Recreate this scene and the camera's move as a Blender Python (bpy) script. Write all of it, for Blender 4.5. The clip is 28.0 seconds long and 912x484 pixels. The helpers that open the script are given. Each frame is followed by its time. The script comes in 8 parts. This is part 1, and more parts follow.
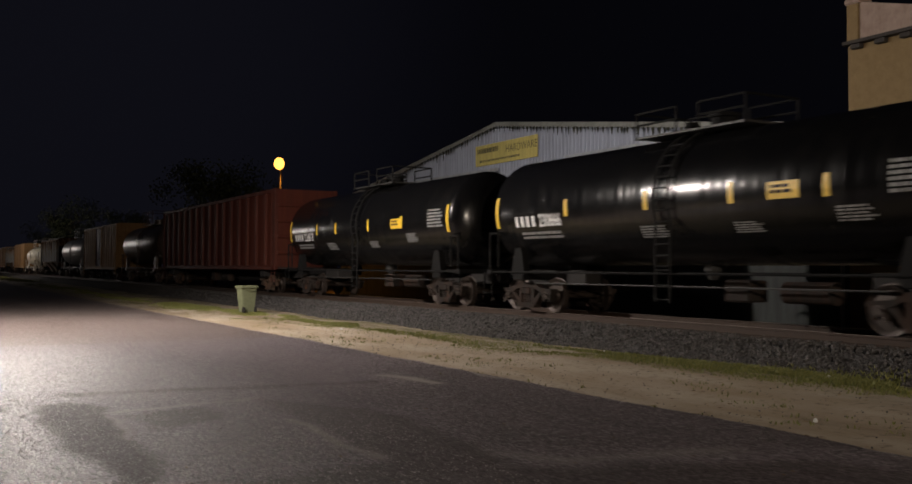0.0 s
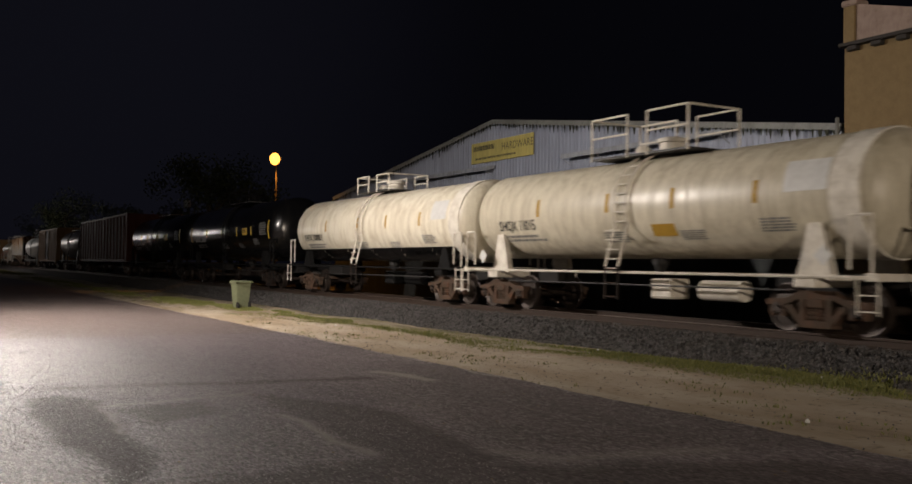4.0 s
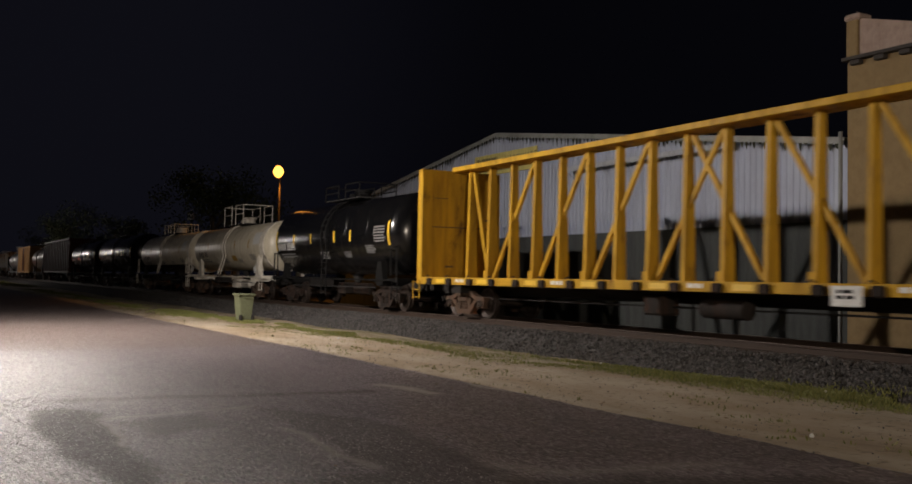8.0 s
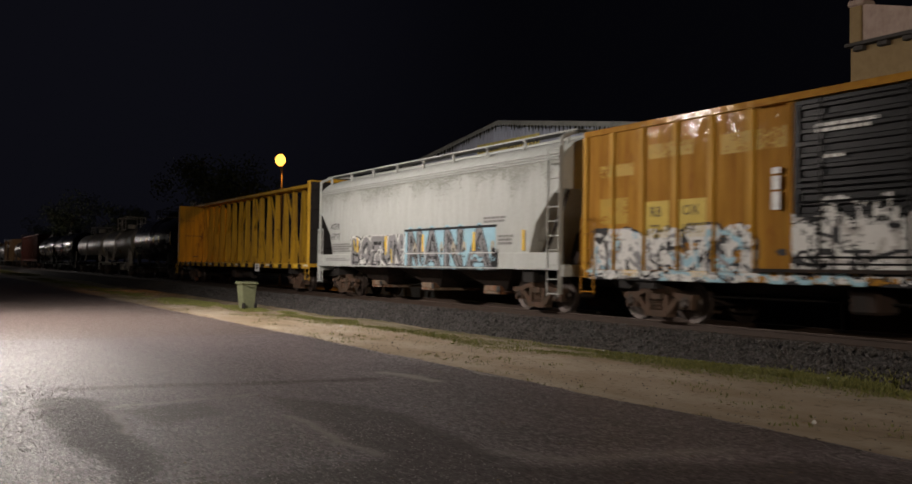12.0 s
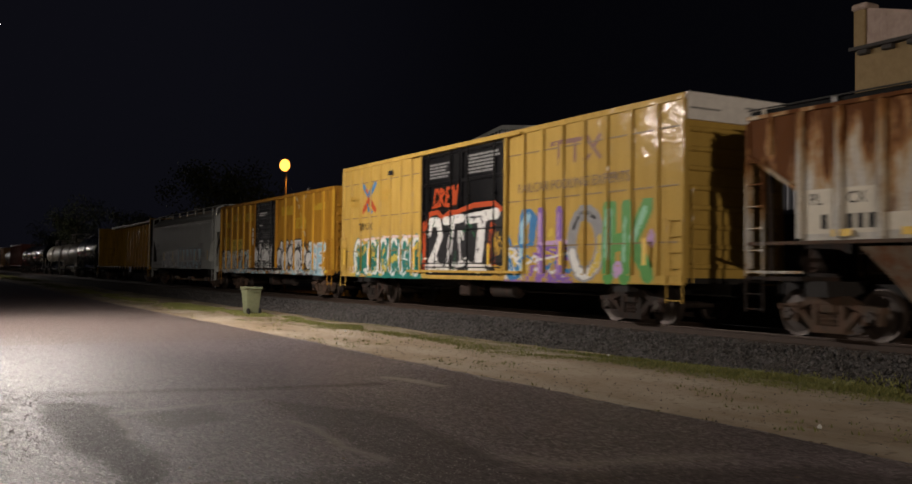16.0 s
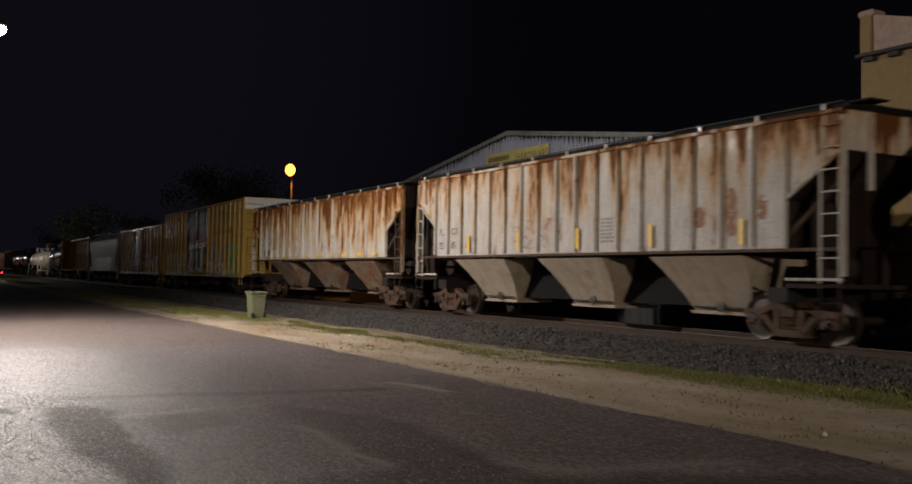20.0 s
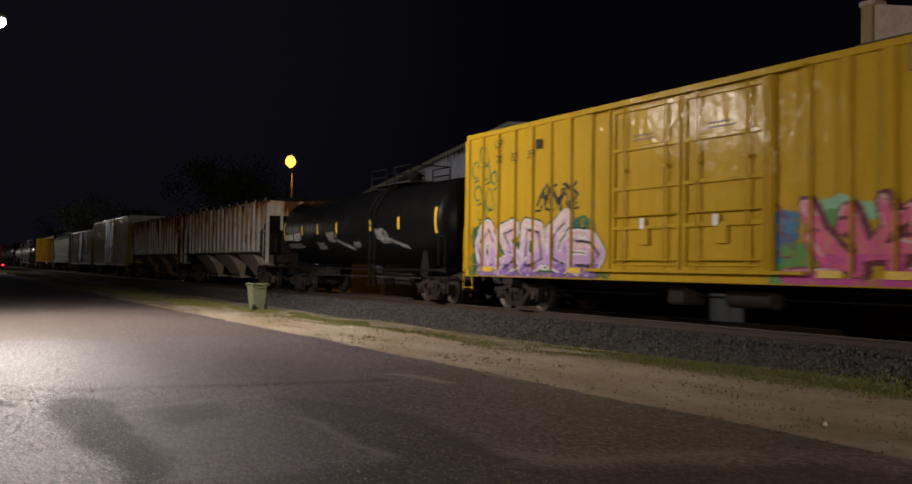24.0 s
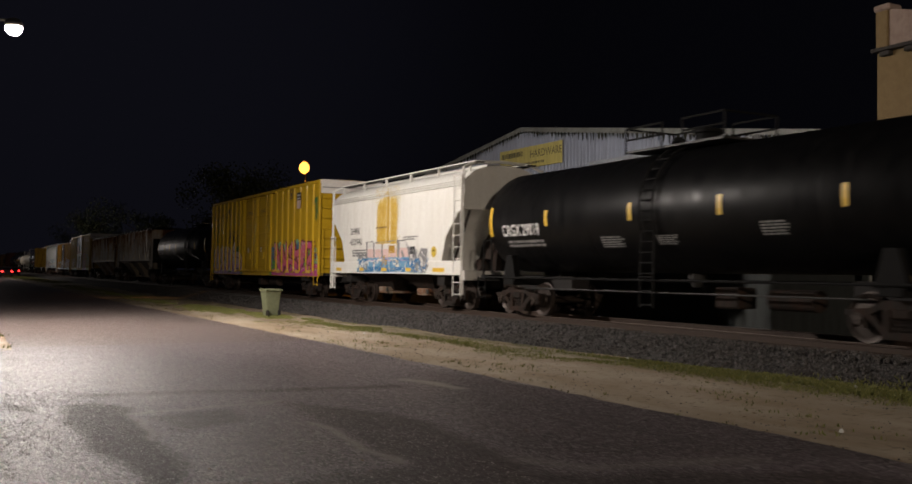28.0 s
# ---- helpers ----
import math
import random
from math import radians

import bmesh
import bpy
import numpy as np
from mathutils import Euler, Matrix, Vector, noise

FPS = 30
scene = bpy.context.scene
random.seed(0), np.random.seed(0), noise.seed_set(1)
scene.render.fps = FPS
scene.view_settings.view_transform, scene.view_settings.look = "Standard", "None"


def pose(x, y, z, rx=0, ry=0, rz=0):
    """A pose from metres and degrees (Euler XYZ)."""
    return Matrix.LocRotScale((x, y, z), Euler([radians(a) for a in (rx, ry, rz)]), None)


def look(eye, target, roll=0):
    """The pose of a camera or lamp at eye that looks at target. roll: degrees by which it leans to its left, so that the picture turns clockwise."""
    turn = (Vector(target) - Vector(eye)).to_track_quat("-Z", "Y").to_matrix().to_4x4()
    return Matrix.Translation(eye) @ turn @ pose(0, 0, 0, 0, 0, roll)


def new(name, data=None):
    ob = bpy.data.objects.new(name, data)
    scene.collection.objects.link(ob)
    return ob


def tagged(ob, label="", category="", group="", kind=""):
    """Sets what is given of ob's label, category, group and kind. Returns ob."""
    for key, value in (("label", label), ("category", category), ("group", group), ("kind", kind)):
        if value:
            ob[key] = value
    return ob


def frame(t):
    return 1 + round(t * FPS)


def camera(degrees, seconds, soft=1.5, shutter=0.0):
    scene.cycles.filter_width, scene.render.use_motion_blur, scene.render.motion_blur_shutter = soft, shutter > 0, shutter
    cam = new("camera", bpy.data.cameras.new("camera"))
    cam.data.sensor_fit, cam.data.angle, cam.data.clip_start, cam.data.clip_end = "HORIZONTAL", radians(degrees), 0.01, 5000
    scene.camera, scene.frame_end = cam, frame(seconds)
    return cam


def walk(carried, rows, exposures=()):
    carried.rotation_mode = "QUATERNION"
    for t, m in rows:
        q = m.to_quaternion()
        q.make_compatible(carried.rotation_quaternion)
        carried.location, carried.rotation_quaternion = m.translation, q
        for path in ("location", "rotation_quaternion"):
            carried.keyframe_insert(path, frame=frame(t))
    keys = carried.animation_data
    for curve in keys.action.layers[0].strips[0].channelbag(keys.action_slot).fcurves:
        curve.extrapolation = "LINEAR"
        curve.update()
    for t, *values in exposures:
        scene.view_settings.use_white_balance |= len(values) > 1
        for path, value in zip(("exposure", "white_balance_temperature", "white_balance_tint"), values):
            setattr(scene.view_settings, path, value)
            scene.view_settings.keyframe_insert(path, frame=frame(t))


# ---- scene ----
EYE = Vector((0.0, 0.0, 1.70))
# seconds, turn to the left of the track's normal, tilt, roll (degrees)
VIEW = (
    (0.0, 60.58, 1.56, 0.24),
    (0.5, 60.59, 1.48, 0.33),
    (1.0, 60.46, 1.42, 0.34),
    (1.5, 60.43, 1.43, 0.14),
    (2.0, 60.29, 1.49, 0.22),
    (2.5, 60.24, 1.46, 0.46),
    (3.0, 60.20, 1.45, 0.80),
    (3.5, 60.22, 1.39, 0.80),
    (5.5, 60.67, 1.58, 0.90),
    (6.0, 60.77, 1.64, 0.76),
    (6.5, 60.82, 1.76, 0.73),
    (7.0, 60.77, 1.77, 0.69),
    (7.5, 60.74, 1.80, 0.89),
    (8.0, 60.48, 2.18, 0.97),
    (8.5, 60.45, 2.37, 1.00),
    (9.0, 60.51, 2.25, 1.02),
    (9.5, 60.62, 2.08, 1.09),
    (10.0, 60.63, 2.01, 1.13),
    (10.5, 60.65, 2.04, 1.16),
    (11.0, 60.74, 2.01, 1.06),
    (11.5, 60.75, 1.75, 0.94),
    (12.0, 60.61, 1.45, 0.81),
    (12.5, 60.48, 1.49, 0.74),
    (14.5, 60.95, 1.81, 0.94),
    (15.0, 60.90, 1.80, 0.85),
    (15.5, 60.88, 1.79, 0.64),
    (16.0, 60.87, 1.73, 0.70),
    (16.5, 60.83, 1.66, 0.62),
    (17.0, 60.64, 1.44, 0.59),
    (17.5, 60.54, 1.40, 0.74),
    (18.0, 60.65, 1.51, 0.84),
    (18.5, 60.77, 1.64, 0.86),
    (19.0, 61.03, 2.06, 0.87),
    (19.5, 61.08, 2.02, 0.79),
    (20.0, 61.17, 2.05, 0.96),
    (20.5, 61.27, 2.17, 1.01),
    (21.0, 61.02, 2.24, 1.13),
    (21.5, 60.95, 2.15, 1.06),
    (23.5, 61.12, 1.76, 0.97),
    (24.0, 61.20, 1.52, 0.81),
    (24.5, 61.28, 1.35, 0.71),
    (25.0, 61.31, 1.46, 0.68),
    (25.5, 61.50, 1.43, 0.43),
    (26.0, 61.49, 1.38, 0.46),
    (26.5, 61.58, 1.35, 0.52),
    (27.0, 61.71, 1.46, 0.56),
    (27.5, 61.81, 1.64, 0.71),
    (28.0, 62.00, 1.86, 0.80),
)


def aim(yaw, pitch, roll):
    a, b = radians(yaw), radians(pitch)
    way = Vector((-math.sin(a) * math.cos(b), math.cos(a) * math.cos(b), math.sin(b)))
    return look(EYE, EYE + way, roll)


cam = camera(51.09, 28.0, soft=1.6, shutter=0.5)
walk(cam, [(t, aim(y, p, r)) for t, y, p, r in VIEW],
     exposures=[(t, e, 6570, 12.5) for t, e in ((0, 0.24), (8.5, 0.22), (11, 0.06), (16, 0.08), (21, 0.12), (25, 0.0), (28, 0.08))])

# ---------------------------------------------------------------- light
world = bpy.data.worlds.new("night_sky")
scene.world = world
world.use_nodes = True
bg = world.node_tree.nodes["Background"]
bg.inputs["Color"].default_value = (0.30, 0.31, 0.50, 1)


def sky_lamp_glare():
    """A dim broad brightening of the sky round the street lamp: its glare put into the background."""
    tree = world.node_tree
    way = tree.nodes.new("ShaderNodeTexCoord").outputs["Generated"]
    dot = tree.nodes.new("ShaderNodeVectorMath")
    dot.operation = "DOT_PRODUCT"
    dot.inputs[1].default_value = Vector((-0.97, 0.06, 0.22)).normalized()
    tree.links.new(way, dot.inputs[0])
    rise = tree.nodes.new("ShaderNodeMapRange")
    rise.interpolation_type = "SMOOTHSTEP"
    rise.inputs["From Min"].default_value, rise.inputs["From Max"].default_value = 0.87, 1.0
    rise.inputs["To Min"].default_value, rise.inputs["To Max"].default_value = 0.0042, 0.0115
    tree.links.new(dot.outputs["Value"], rise.inputs["Value"])
    tree.links.new(rise.outputs["Result"], bg.inputs["Strength"])


sky_lamp_glare()
scene.view_settings.exposure = 0.0

LAMP_A = Vector((-28.4, 1.40, 8.25))     # white street lamp that shows at the edge of the view
LAMP_B = Vector((48.0, -13.0, 10.0))      # another behind the camera, over the crossroad
LAMP_C = Vector((-152.0, 1.2, 8.5))    # the next ones down the road, outside the view
LAMP_D = Vector((-236.0, 1.2, 8.5))
LAMP_S = Vector((-58.5, 20.0, 8.35))    # orange lamp behind the train


def turned_lamp(name, place, target, watts, colour, radius, spread, blend):
    """A lantern head turned towards a point; its beam fades to the edge."""
    data = bpy.data.lights.new(name, "SPOT")
    data.energy, data.color, data.shadow_soft_size = watts, colour, radius
    data.spot_size, data.spot_blend = math.radians(spread), blend
    ob = new(name, data)
    ob.matrix_basis = look(place, target)
    return ob


def point_lamp(name, place, watts, colour, radius):
    data = bpy.data.lights.new(name, "POINT")
    data.energy, data.color, data.shadow_soft_size = watts, colour, radius
    ob = new(name, data)
    ob.location = place
    return ob


DROP = Vector((0, 0, -0.46))
for place in (LAMP_C, LAMP_D):
    point_lamp("street_light_beam", place + DROP, 2300, (1.0, 0.92, 0.84), 0.16)
turned_lamp("street_light_beam", LAMP_A + DROP, LAMP_A + DROP + Vector((1.5, 5.5, -8.2)), 8800, (1.0, 0.92, 0.84), 0.16, 180, 0.75)
turned_lamp("street_light_beam", LAMP_B + DROP, Vector((20.0, 14.0, 3.0)), 52000, (1.0, 0.85, 0.68), 0.16, 82, 1.0)
turned_lamp("sodium_light_beam", LAMP_S + Vector((0, 0, -0.60)), LAMP_S + Vector((0, 0, -9)), 700, (1.0, 0.42, 0.06), 0.2, 150, 0.6)

# ---------------------------------------------------------------- materials
MATS = {}


class Nodes:
    """Short hand for a node tree."""

    def __init__(self, name):
        self.mat = bpy.data.materials.new(name)
        self.mat.use_nodes = True
        self.tree = self.mat.node_tree
        self.bsdf = self.tree.nodes["Principled BSDF"]
        self.coord = self.tree.nodes.new("ShaderNodeTexCoord").outputs["Object"]

    def shuffle(self):
        """Start the pattern at another place on every piece."""
        info = self.tree.nodes.new("ShaderNodeObjectInfo")
        mul = self.tree.nodes.new("ShaderNodeVectorMath")
        mul.operation = "MULTIPLY_ADD"
        mul.inputs[1].default_value = (53.0, 29.0, 0.0)
        self.link(info.outputs["Random"], mul.inputs[0])
        self.link(self.coord, mul.inputs[2])
        self.coord = mul.outputs[0]

    def link(self, a, b):
        self.tree.links.new(a, b)

    def scaled(self, sx, sy, sz, shift=0.0):
        n = self.tree.nodes.new("ShaderNodeMapping")
        n.inputs["Scale"].default_value = (sx, sy, sz)
        n.inputs["Location"].default_value = (shift, shift * 0.7, shift * 1.3)
        self.link(self.coord, n.inputs["Vector"])
        return n.outputs["Vector"]

    def noise(self, vec, scale, detail=5.0, rough=0.6):
        n = self.tree.nodes.new("ShaderNodeTexNoise")
        n.inputs["Scale"].default_value = scale
        n.inputs["Detail"].default_value = detail
        n.inputs["Roughness"].default_value = rough
        self.link(vec, n.inputs["Vector"])
        return n.outputs["Fac"]

    def ramp(self, fac, lo, hi, a=0.0, b=1.0):
        n = self.tree.nodes.new("ShaderNodeMapRange")
        n.inputs["From Min"].default_value, n.inputs["From Max"].default_value = lo, hi
        n.inputs["To Min"].default_value, n.inputs["To Max"].default_value = a, b
        self.link(fac, n.inputs["Value"])
        return n.outputs["Result"]

    def mix(self, fac, a, b, kind="MIX"):
        n = self.tree.nodes.new("ShaderNodeMix")
        n.data_type, n.blend_type = "RGBA", kind
        for socket, value in ((n.inputs[6], a), (n.inputs[7], b)):
            if isinstance(value, tuple):
                socket.default_value = (*value, 1)
            else:
                self.link(value, socket)
        if isinstance(fac, float):
            n.inputs[0].default_value = fac
        else:
            self.link(fac, n.inputs[0])
        return n.outputs[2]

    def bump(self, fac, strength, distance):
        n = self.tree.nodes.new("ShaderNodeBump")
        n.inputs["Strength"].default_value, n.inputs["Distance"].default_value = strength, distance
        self.link(fac, n.inputs["Height"])
        self.link(n.outputs["Normal"], self.bsdf.inputs["Normal"])
        return n.outputs["Normal"]

    def finish(self, colour, rough, metal=0.0):
        if isinstance(colour, tuple):
            self.bsdf.inputs["Base Color"].default_value = (*colour, 1)
        else:
            self.link(colour, self.bsdf.inputs["Base Color"])
        if isinstance(rough, float):
            self.bsdf.inputs["Roughness"].default_value = rough
        else:
            self.link(rough, self.bsdf.inputs["Roughness"])
        self.bsdf.inputs["Metallic"].default_value = metal
        return self.mat


def paint(name, base, grime=(0.05, 0.04, 0.03), amount=0.5, rust=0.0, rough=0.45, streak=True, seed=0.0,
          rust_colour=(0.16, 0.055, 0.02), wave=0.0, coat=0.07):
    """Old paint: streaks of grime that run down, flecks of rust, fine unevenness."""
    if name in MATS:
        return MATS[name]
    n = Nodes(name)
    n.shuffle()
    run = n.noise(n.scaled(1.7, 1.7, 0.22 if streak else 1.5, seed), 2.2, 6, 0.65)
    fine = n.noise(n.scaled(1, 1, 1, seed + 3), 14, 4)
    c = n.mix(n.ramp(run, 0.42, 0.78, 0, amount), base, grime)
    c = n.mix(n.ramp(fine, 0.3, 0.8, 0, 0.28), c, tuple(q * 0.55 for q in base))
    if rust > 0:
        spots = n.noise(n.scaled(1, 1, 0.45, seed + 9), 1.5, 8, 0.72)
        c = n.mix(n.ramp(spots, 0.66 - 0.3 * rust, 0.76 - 0.22 * rust, 0, 0.95), c, rust_colour)
        streaks = n.noise(n.scaled(3.2, 3.2, 0.16, seed + 5), 2.0, 5, 0.6)
        c = n.mix(n.ramp(streaks, 0.46, 0.66, 0, min(1.0, 1.1 * rust)), c, tuple(q * 1.15 for q in rust_colour))
        pale = n.noise(n.scaled(4.0, 4.0, 0.3, seed + 15), 1.6, 5, 0.6)
        c = n.mix(n.ramp(pale, 0.55, 0.75, 0, 0.5 * rust), c, base)
    n.bsdf.inputs["Specular IOR Level"].default_value = 0.3 if name == "tank_black" else 0.1 if name == "tank_matt_black" else 0.3 if name == "tank_cream" else 0.5 if name.startswith("tank") else 0.12
    if wave:
        rough = 0.58
        n.bsdf.inputs["Specular IOR Level"].default_value = 0.05
        n.bsdf.inputs["Coat Weight"].default_value = 0.35 * wave
        n.bsdf.inputs["Coat Roughness"].default_value = coat
        dents = n.bump(n.noise(n.scaled(1, 1, 0.55, seed + 7), 2.3, 3), min(1.0, 0.2 + wave * 1.8), 0.06)
        n.link(dents, n.bsdf.inputs["Coat Normal"])
    else:
        n.bump(n.noise(n.scaled(1, 1, 1, seed + 7), 6, 5), 0.12, 0.02)
        if name in ("tank_black", "tank_cream"):
            # rolled shell plates, slightly wavy along the tank
            n.bsdf.inputs["Coat Weight"].default_value = 0.24
            n.bsdf.inputs["Coat Roughness"].default_value = 0.19
            n.link(n.bump(n.noise(n.scaled(1, 0.1, 0.1, seed + 7), 1.6, 2), 0.9, 0.06), n.bsdf.inputs["Coat Normal"])
    MATS[name] = n.finish(c, n.ramp(run, 0.3, 0.8, rough - 0.08, rough + (0.05 if name == "tank_black" else 0.22)))
    return MATS[name]


def rusted(name, base, seed, amount, tint=1.0):
    """Whitish paint eaten by rust that runs down from the top rail, with golden stains, orange fringes and scrubbed spots."""
    n = Nodes(name)
    n.shuffle()
    split = n.tree.nodes.new("ShaderNodeSeparateXYZ")
    n.link(n.coord, split.inputs[0])
    rise = n.ramp(split.outputs["Z"], 1.9, 4.3, -0.11, 0.13)
    runs = n.noise(n.scaled(1.5, 1.5, 0.33, seed), 1.15, 9, 0.70)
    total = n.tree.nodes.new("ShaderNodeMath")
    n.link(runs, total.inputs[0])
    n.link(rise, total.inputs[1])
    mask = total.outputs[0]
    lo = 0.66 - amount * 0.16
    c = n.mix(n.ramp(n.noise(n.scaled(1, 1, 0.35, seed + 4), 4, 6, 0.7), 0.35, 0.7, 0, 0.7), base, tuple(q * 0.55 for q in base))
    c = n.mix(n.ramp(mask, lo - 0.15, lo - 0.02, 0, 0.8 * tint), c, (0.42, 0.28, 0.12))
    c = n.mix(n.ramp(mask, lo - 0.05, lo + 0.01, 0, 0.9 * tint), c, (0.29, 0.125, 0.035))
    c = n.mix(n.ramp(mask, lo + 0.012, lo + 0.05, 0, 0.95), c, (0.10, 0.033, 0.008))
    spots = n.noise(n.scaled(1, 1, 0.55, seed + 9), 1.1, 6, 0.6)
    c = n.mix(n.ramp(spots, 0.62, 0.68, 0, 0.8), c, (0.125, 0.05, 0.02))
    c = n.mix(n.ramp(n.noise(n.scaled(1, 1, 1, seed + 2), 17, 4), 0.45, 0.8, 0, 0.4), c, (0.06, 0.045, 0.035))
    n.bsdf.inputs["Specular IOR Level"].default_value = 0.12
    dents = n.bump(n.noise(n.scaled(1, 1, 0.6, seed + 7), 2.4, 3), 0.7, 0.06)
    n.link(dents, n.bsdf.inputs["Coat Normal"])
    n.link(n.ramp(mask, 0.42, 0.58, 0.08, 0.0), n.bsdf.inputs["Coat Weight"])
    n.bsdf.inputs["Coat Roughness"].default_value = 0.12
    return n.finish(c, n.ramp(mask, 0.4, 0.65, 0.5, 0.85))


def plain(name, colour, rough=0.5, metal=0.0, vary=0.25, scale=9.0):
    if name in MATS:
        return MATS[name]
    n = Nodes(name)
    f = n.noise(n.scaled(1, 1, 1), scale, 5)
    c = n.mix(n.ramp(f, 0.3, 0.75, 0, vary * 2), colour, tuple(q * 0.5 for q in colour))
    n.bump(f, 0.1, 0.01)
    if max(colour) < 0.03 or name.startswith("spray"):
        n.bsdf.inputs["Specular IOR Level"].default_value = 0.15
    MATS[name] = n.finish(c, rough, metal)
    return MATS[name]


def glow(name, colour, strength):
    if name in MATS:
        return MATS[name]
    n = Nodes(name)
    n.bsdf.inputs["Emission Color"].default_value = (*colour, 1)
    n.bsdf.inputs["Emission Strength"].default_value = strength
    MATS[name] = n.finish((0.8, 0.8, 0.8), 0.4)
    return MATS[name]


def road_surface(name):
    """Worn damp asphalt: chippings whose glints are in the colour; older, patched, dimmer and pale worn stretches by
    the road's own layers.
    """
    n = Nodes(name)

    def layer(key):
        node = n.tree.nodes.new("ShaderNodeAttribute")
        node.attribute_name = key
        return node.outputs["Fac"]

    warm = (1.0, 0.80, 0.86)
    tone = 0.185
    grit = n.noise(n.scaled(0.34, 1, 1), 24, 6, 0.8)
    blotch = n.noise(n.scaled(0.22, 0.5, 1, 4), 1.1, 7, 0.62)
    c = n.mix(n.ramp(blotch, 0.35, 0.68), tuple(tone * q for q in (0.66, 0.545, 0.59)), tuple(tone * q for q in warm))
    patched = layer("patched")
    c = n.mix(layer("old"), c, (0.125, 0.094, 0.084))
    # single chippings; the pale cells put the road's glints into its colour
    chips = n.tree.nodes.new("ShaderNodeTexVoronoi")
    chips.inputs["Scale"].default_value = 54
    n.link(n.scaled(0.36, 1, 1, 3), chips.inputs["Vector"])
    tint = n.tree.nodes.new("ShaderNodeSeparateColor")
    n.link(chips.outputs["Color"], tint.inputs["Color"])
    c = n.mix(1.0, c, n.ramp(tint.outputs[0], 0.0, 1.0, 0.25, 1.7), "MULTIPLY")
    c = n.mix(n.ramp(tint.outputs[1], 0.84, 0.90, 0, 0.5), c, (0.52, 0.46, 0.46))
    c = n.mix(n.ramp(patched, 0.0, 1.0, 0.0, 0.85), c, (0.060, 0.044, 0.039))
    c = n.mix(layer("pale"), c, (0.36, 0.32, 0.29))
    height = n.tree.nodes.new("ShaderNodeMath")
    height.operation = "MULTIPLY_ADD"
    height.inputs[1].default_value = 0.8
    n.link(tint.outputs[2], height.inputs[0])
    n.link(grit, height.inputs[2])
    n.bump(height.outputs[0], 1.0, 0.016)
    dull = n.tree.nodes.new("ShaderNodeMath")
    dull.operation = "MULTIPLY_ADD"
    dull.inputs[1].default_value = 0.2
    n.link(patched, dull.inputs[0])
    n.link(n.ramp(tint.outputs[1], 0.0, 1.0, 0.54, 0.32), dull.inputs[2])
    n.link(n.ramp(patched, 0.0, 1.0, 0.5, 0.2), n.bsdf.inputs["Specular IOR Level"])
    return n.finish(c, dull.outputs[0])


def dirt_ground(name):
    n = Nodes(name)
    big = n.noise(n.scaled(0.35, 0.8, 1), 0.9, 6)
    fine = n.noise(n.scaled(1, 1, 1), 22, 6, 0.75)
    c = n.mix(n.ramp(big, 0.35, 0.65), (0.47, 0.395, 0.305), (0.32, 0.24, 0.155))
    c = n.mix(n.ramp(fine, 0.45, 0.8, 0, 0.6), c, (0.38, 0.31, 0.22))
    loam = n.noise(n.scaled(0.16, 0.55, 1, 9), 1.0, 7, 0.65)
    c = n.mix(n.ramp(loam, 0.50, 0.68, 0, 0.7), c, (0.155, 0.10, 0.05))
    c = n.mix(n.ramp(n.noise(n.scaled(1, 1, 1, 5), 7, 5), 0.56, 0.75, 0, 0.8), c, (0.08, 0.055, 0.03))
    # low weeds and moss creep in from the track's side
    split = n.tree.nodes.new("ShaderNodeSeparateXYZ")
    n.link(n.coord, split.inputs[0])
    creep = n.tree.nodes.new("ShaderNodeMath")
    creep.operation = "MULTIPLY"
    n.link(n.ramp(split.outputs["Y"], 10.2, 12.4), creep.inputs[0])
    n.link(n.ramp(n.noise(n.scaled(0.3, 0.7, 1, 13), 1.4, 7, 0.7), 0.38, 0.62), creep.inputs[1])
    c = n.mix(creep.outputs[0], c, (0.085, 0.08, 0.028))
    n.bump(fine, 0.7, 0.03)
    return n.finish(c, 0.92)


M_ROAD = road_surface("worn_asphalt")
M_DIRT = dirt_ground("sandy_dirt")
M_STEEL = plain("dark_steel", (0.035, 0.034, 0.033), 0.6, 0.3)
M_BOGIE = paint("bogie_rust", (0.085, 0.055, 0.04), (0.022, 0.035, 0.028), 0.7, 0.15, 0.75, False)
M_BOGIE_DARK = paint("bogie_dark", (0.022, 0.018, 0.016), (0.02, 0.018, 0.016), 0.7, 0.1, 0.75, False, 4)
M_WHEEL = plain("wheel_steel", (0.045, 0.033, 0.027), 0.5, 0.5)
M_TREAD = plain("rail_steel", (0.30, 0.25, 0.22), 0.40, 0.85)
M_RUST_RAIL = plain("rusty_rail", (0.045, 0.027, 0.018), 0.75, 0.2)
M_UNDER = plain("underframe_black", (0.022, 0.02, 0.019), 0.7)
M_TANK_BLACK = paint("tank_black", (0.004, 0.004, 0.0045), (0.011, 0.0095, 0.008), 0.4, 0, 0.25)
M_TANK_MATT = paint("tank_matt_black", (0.004, 0.004, 0.0045), (0.009, 0.008, 0.007), 0.4, 0, 0.36)
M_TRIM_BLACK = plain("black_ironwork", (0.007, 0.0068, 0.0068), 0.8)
M_YELLOW_STRIPE = plain("reflective_yellow", (0.75, 0.48, 0.04), 0.45)
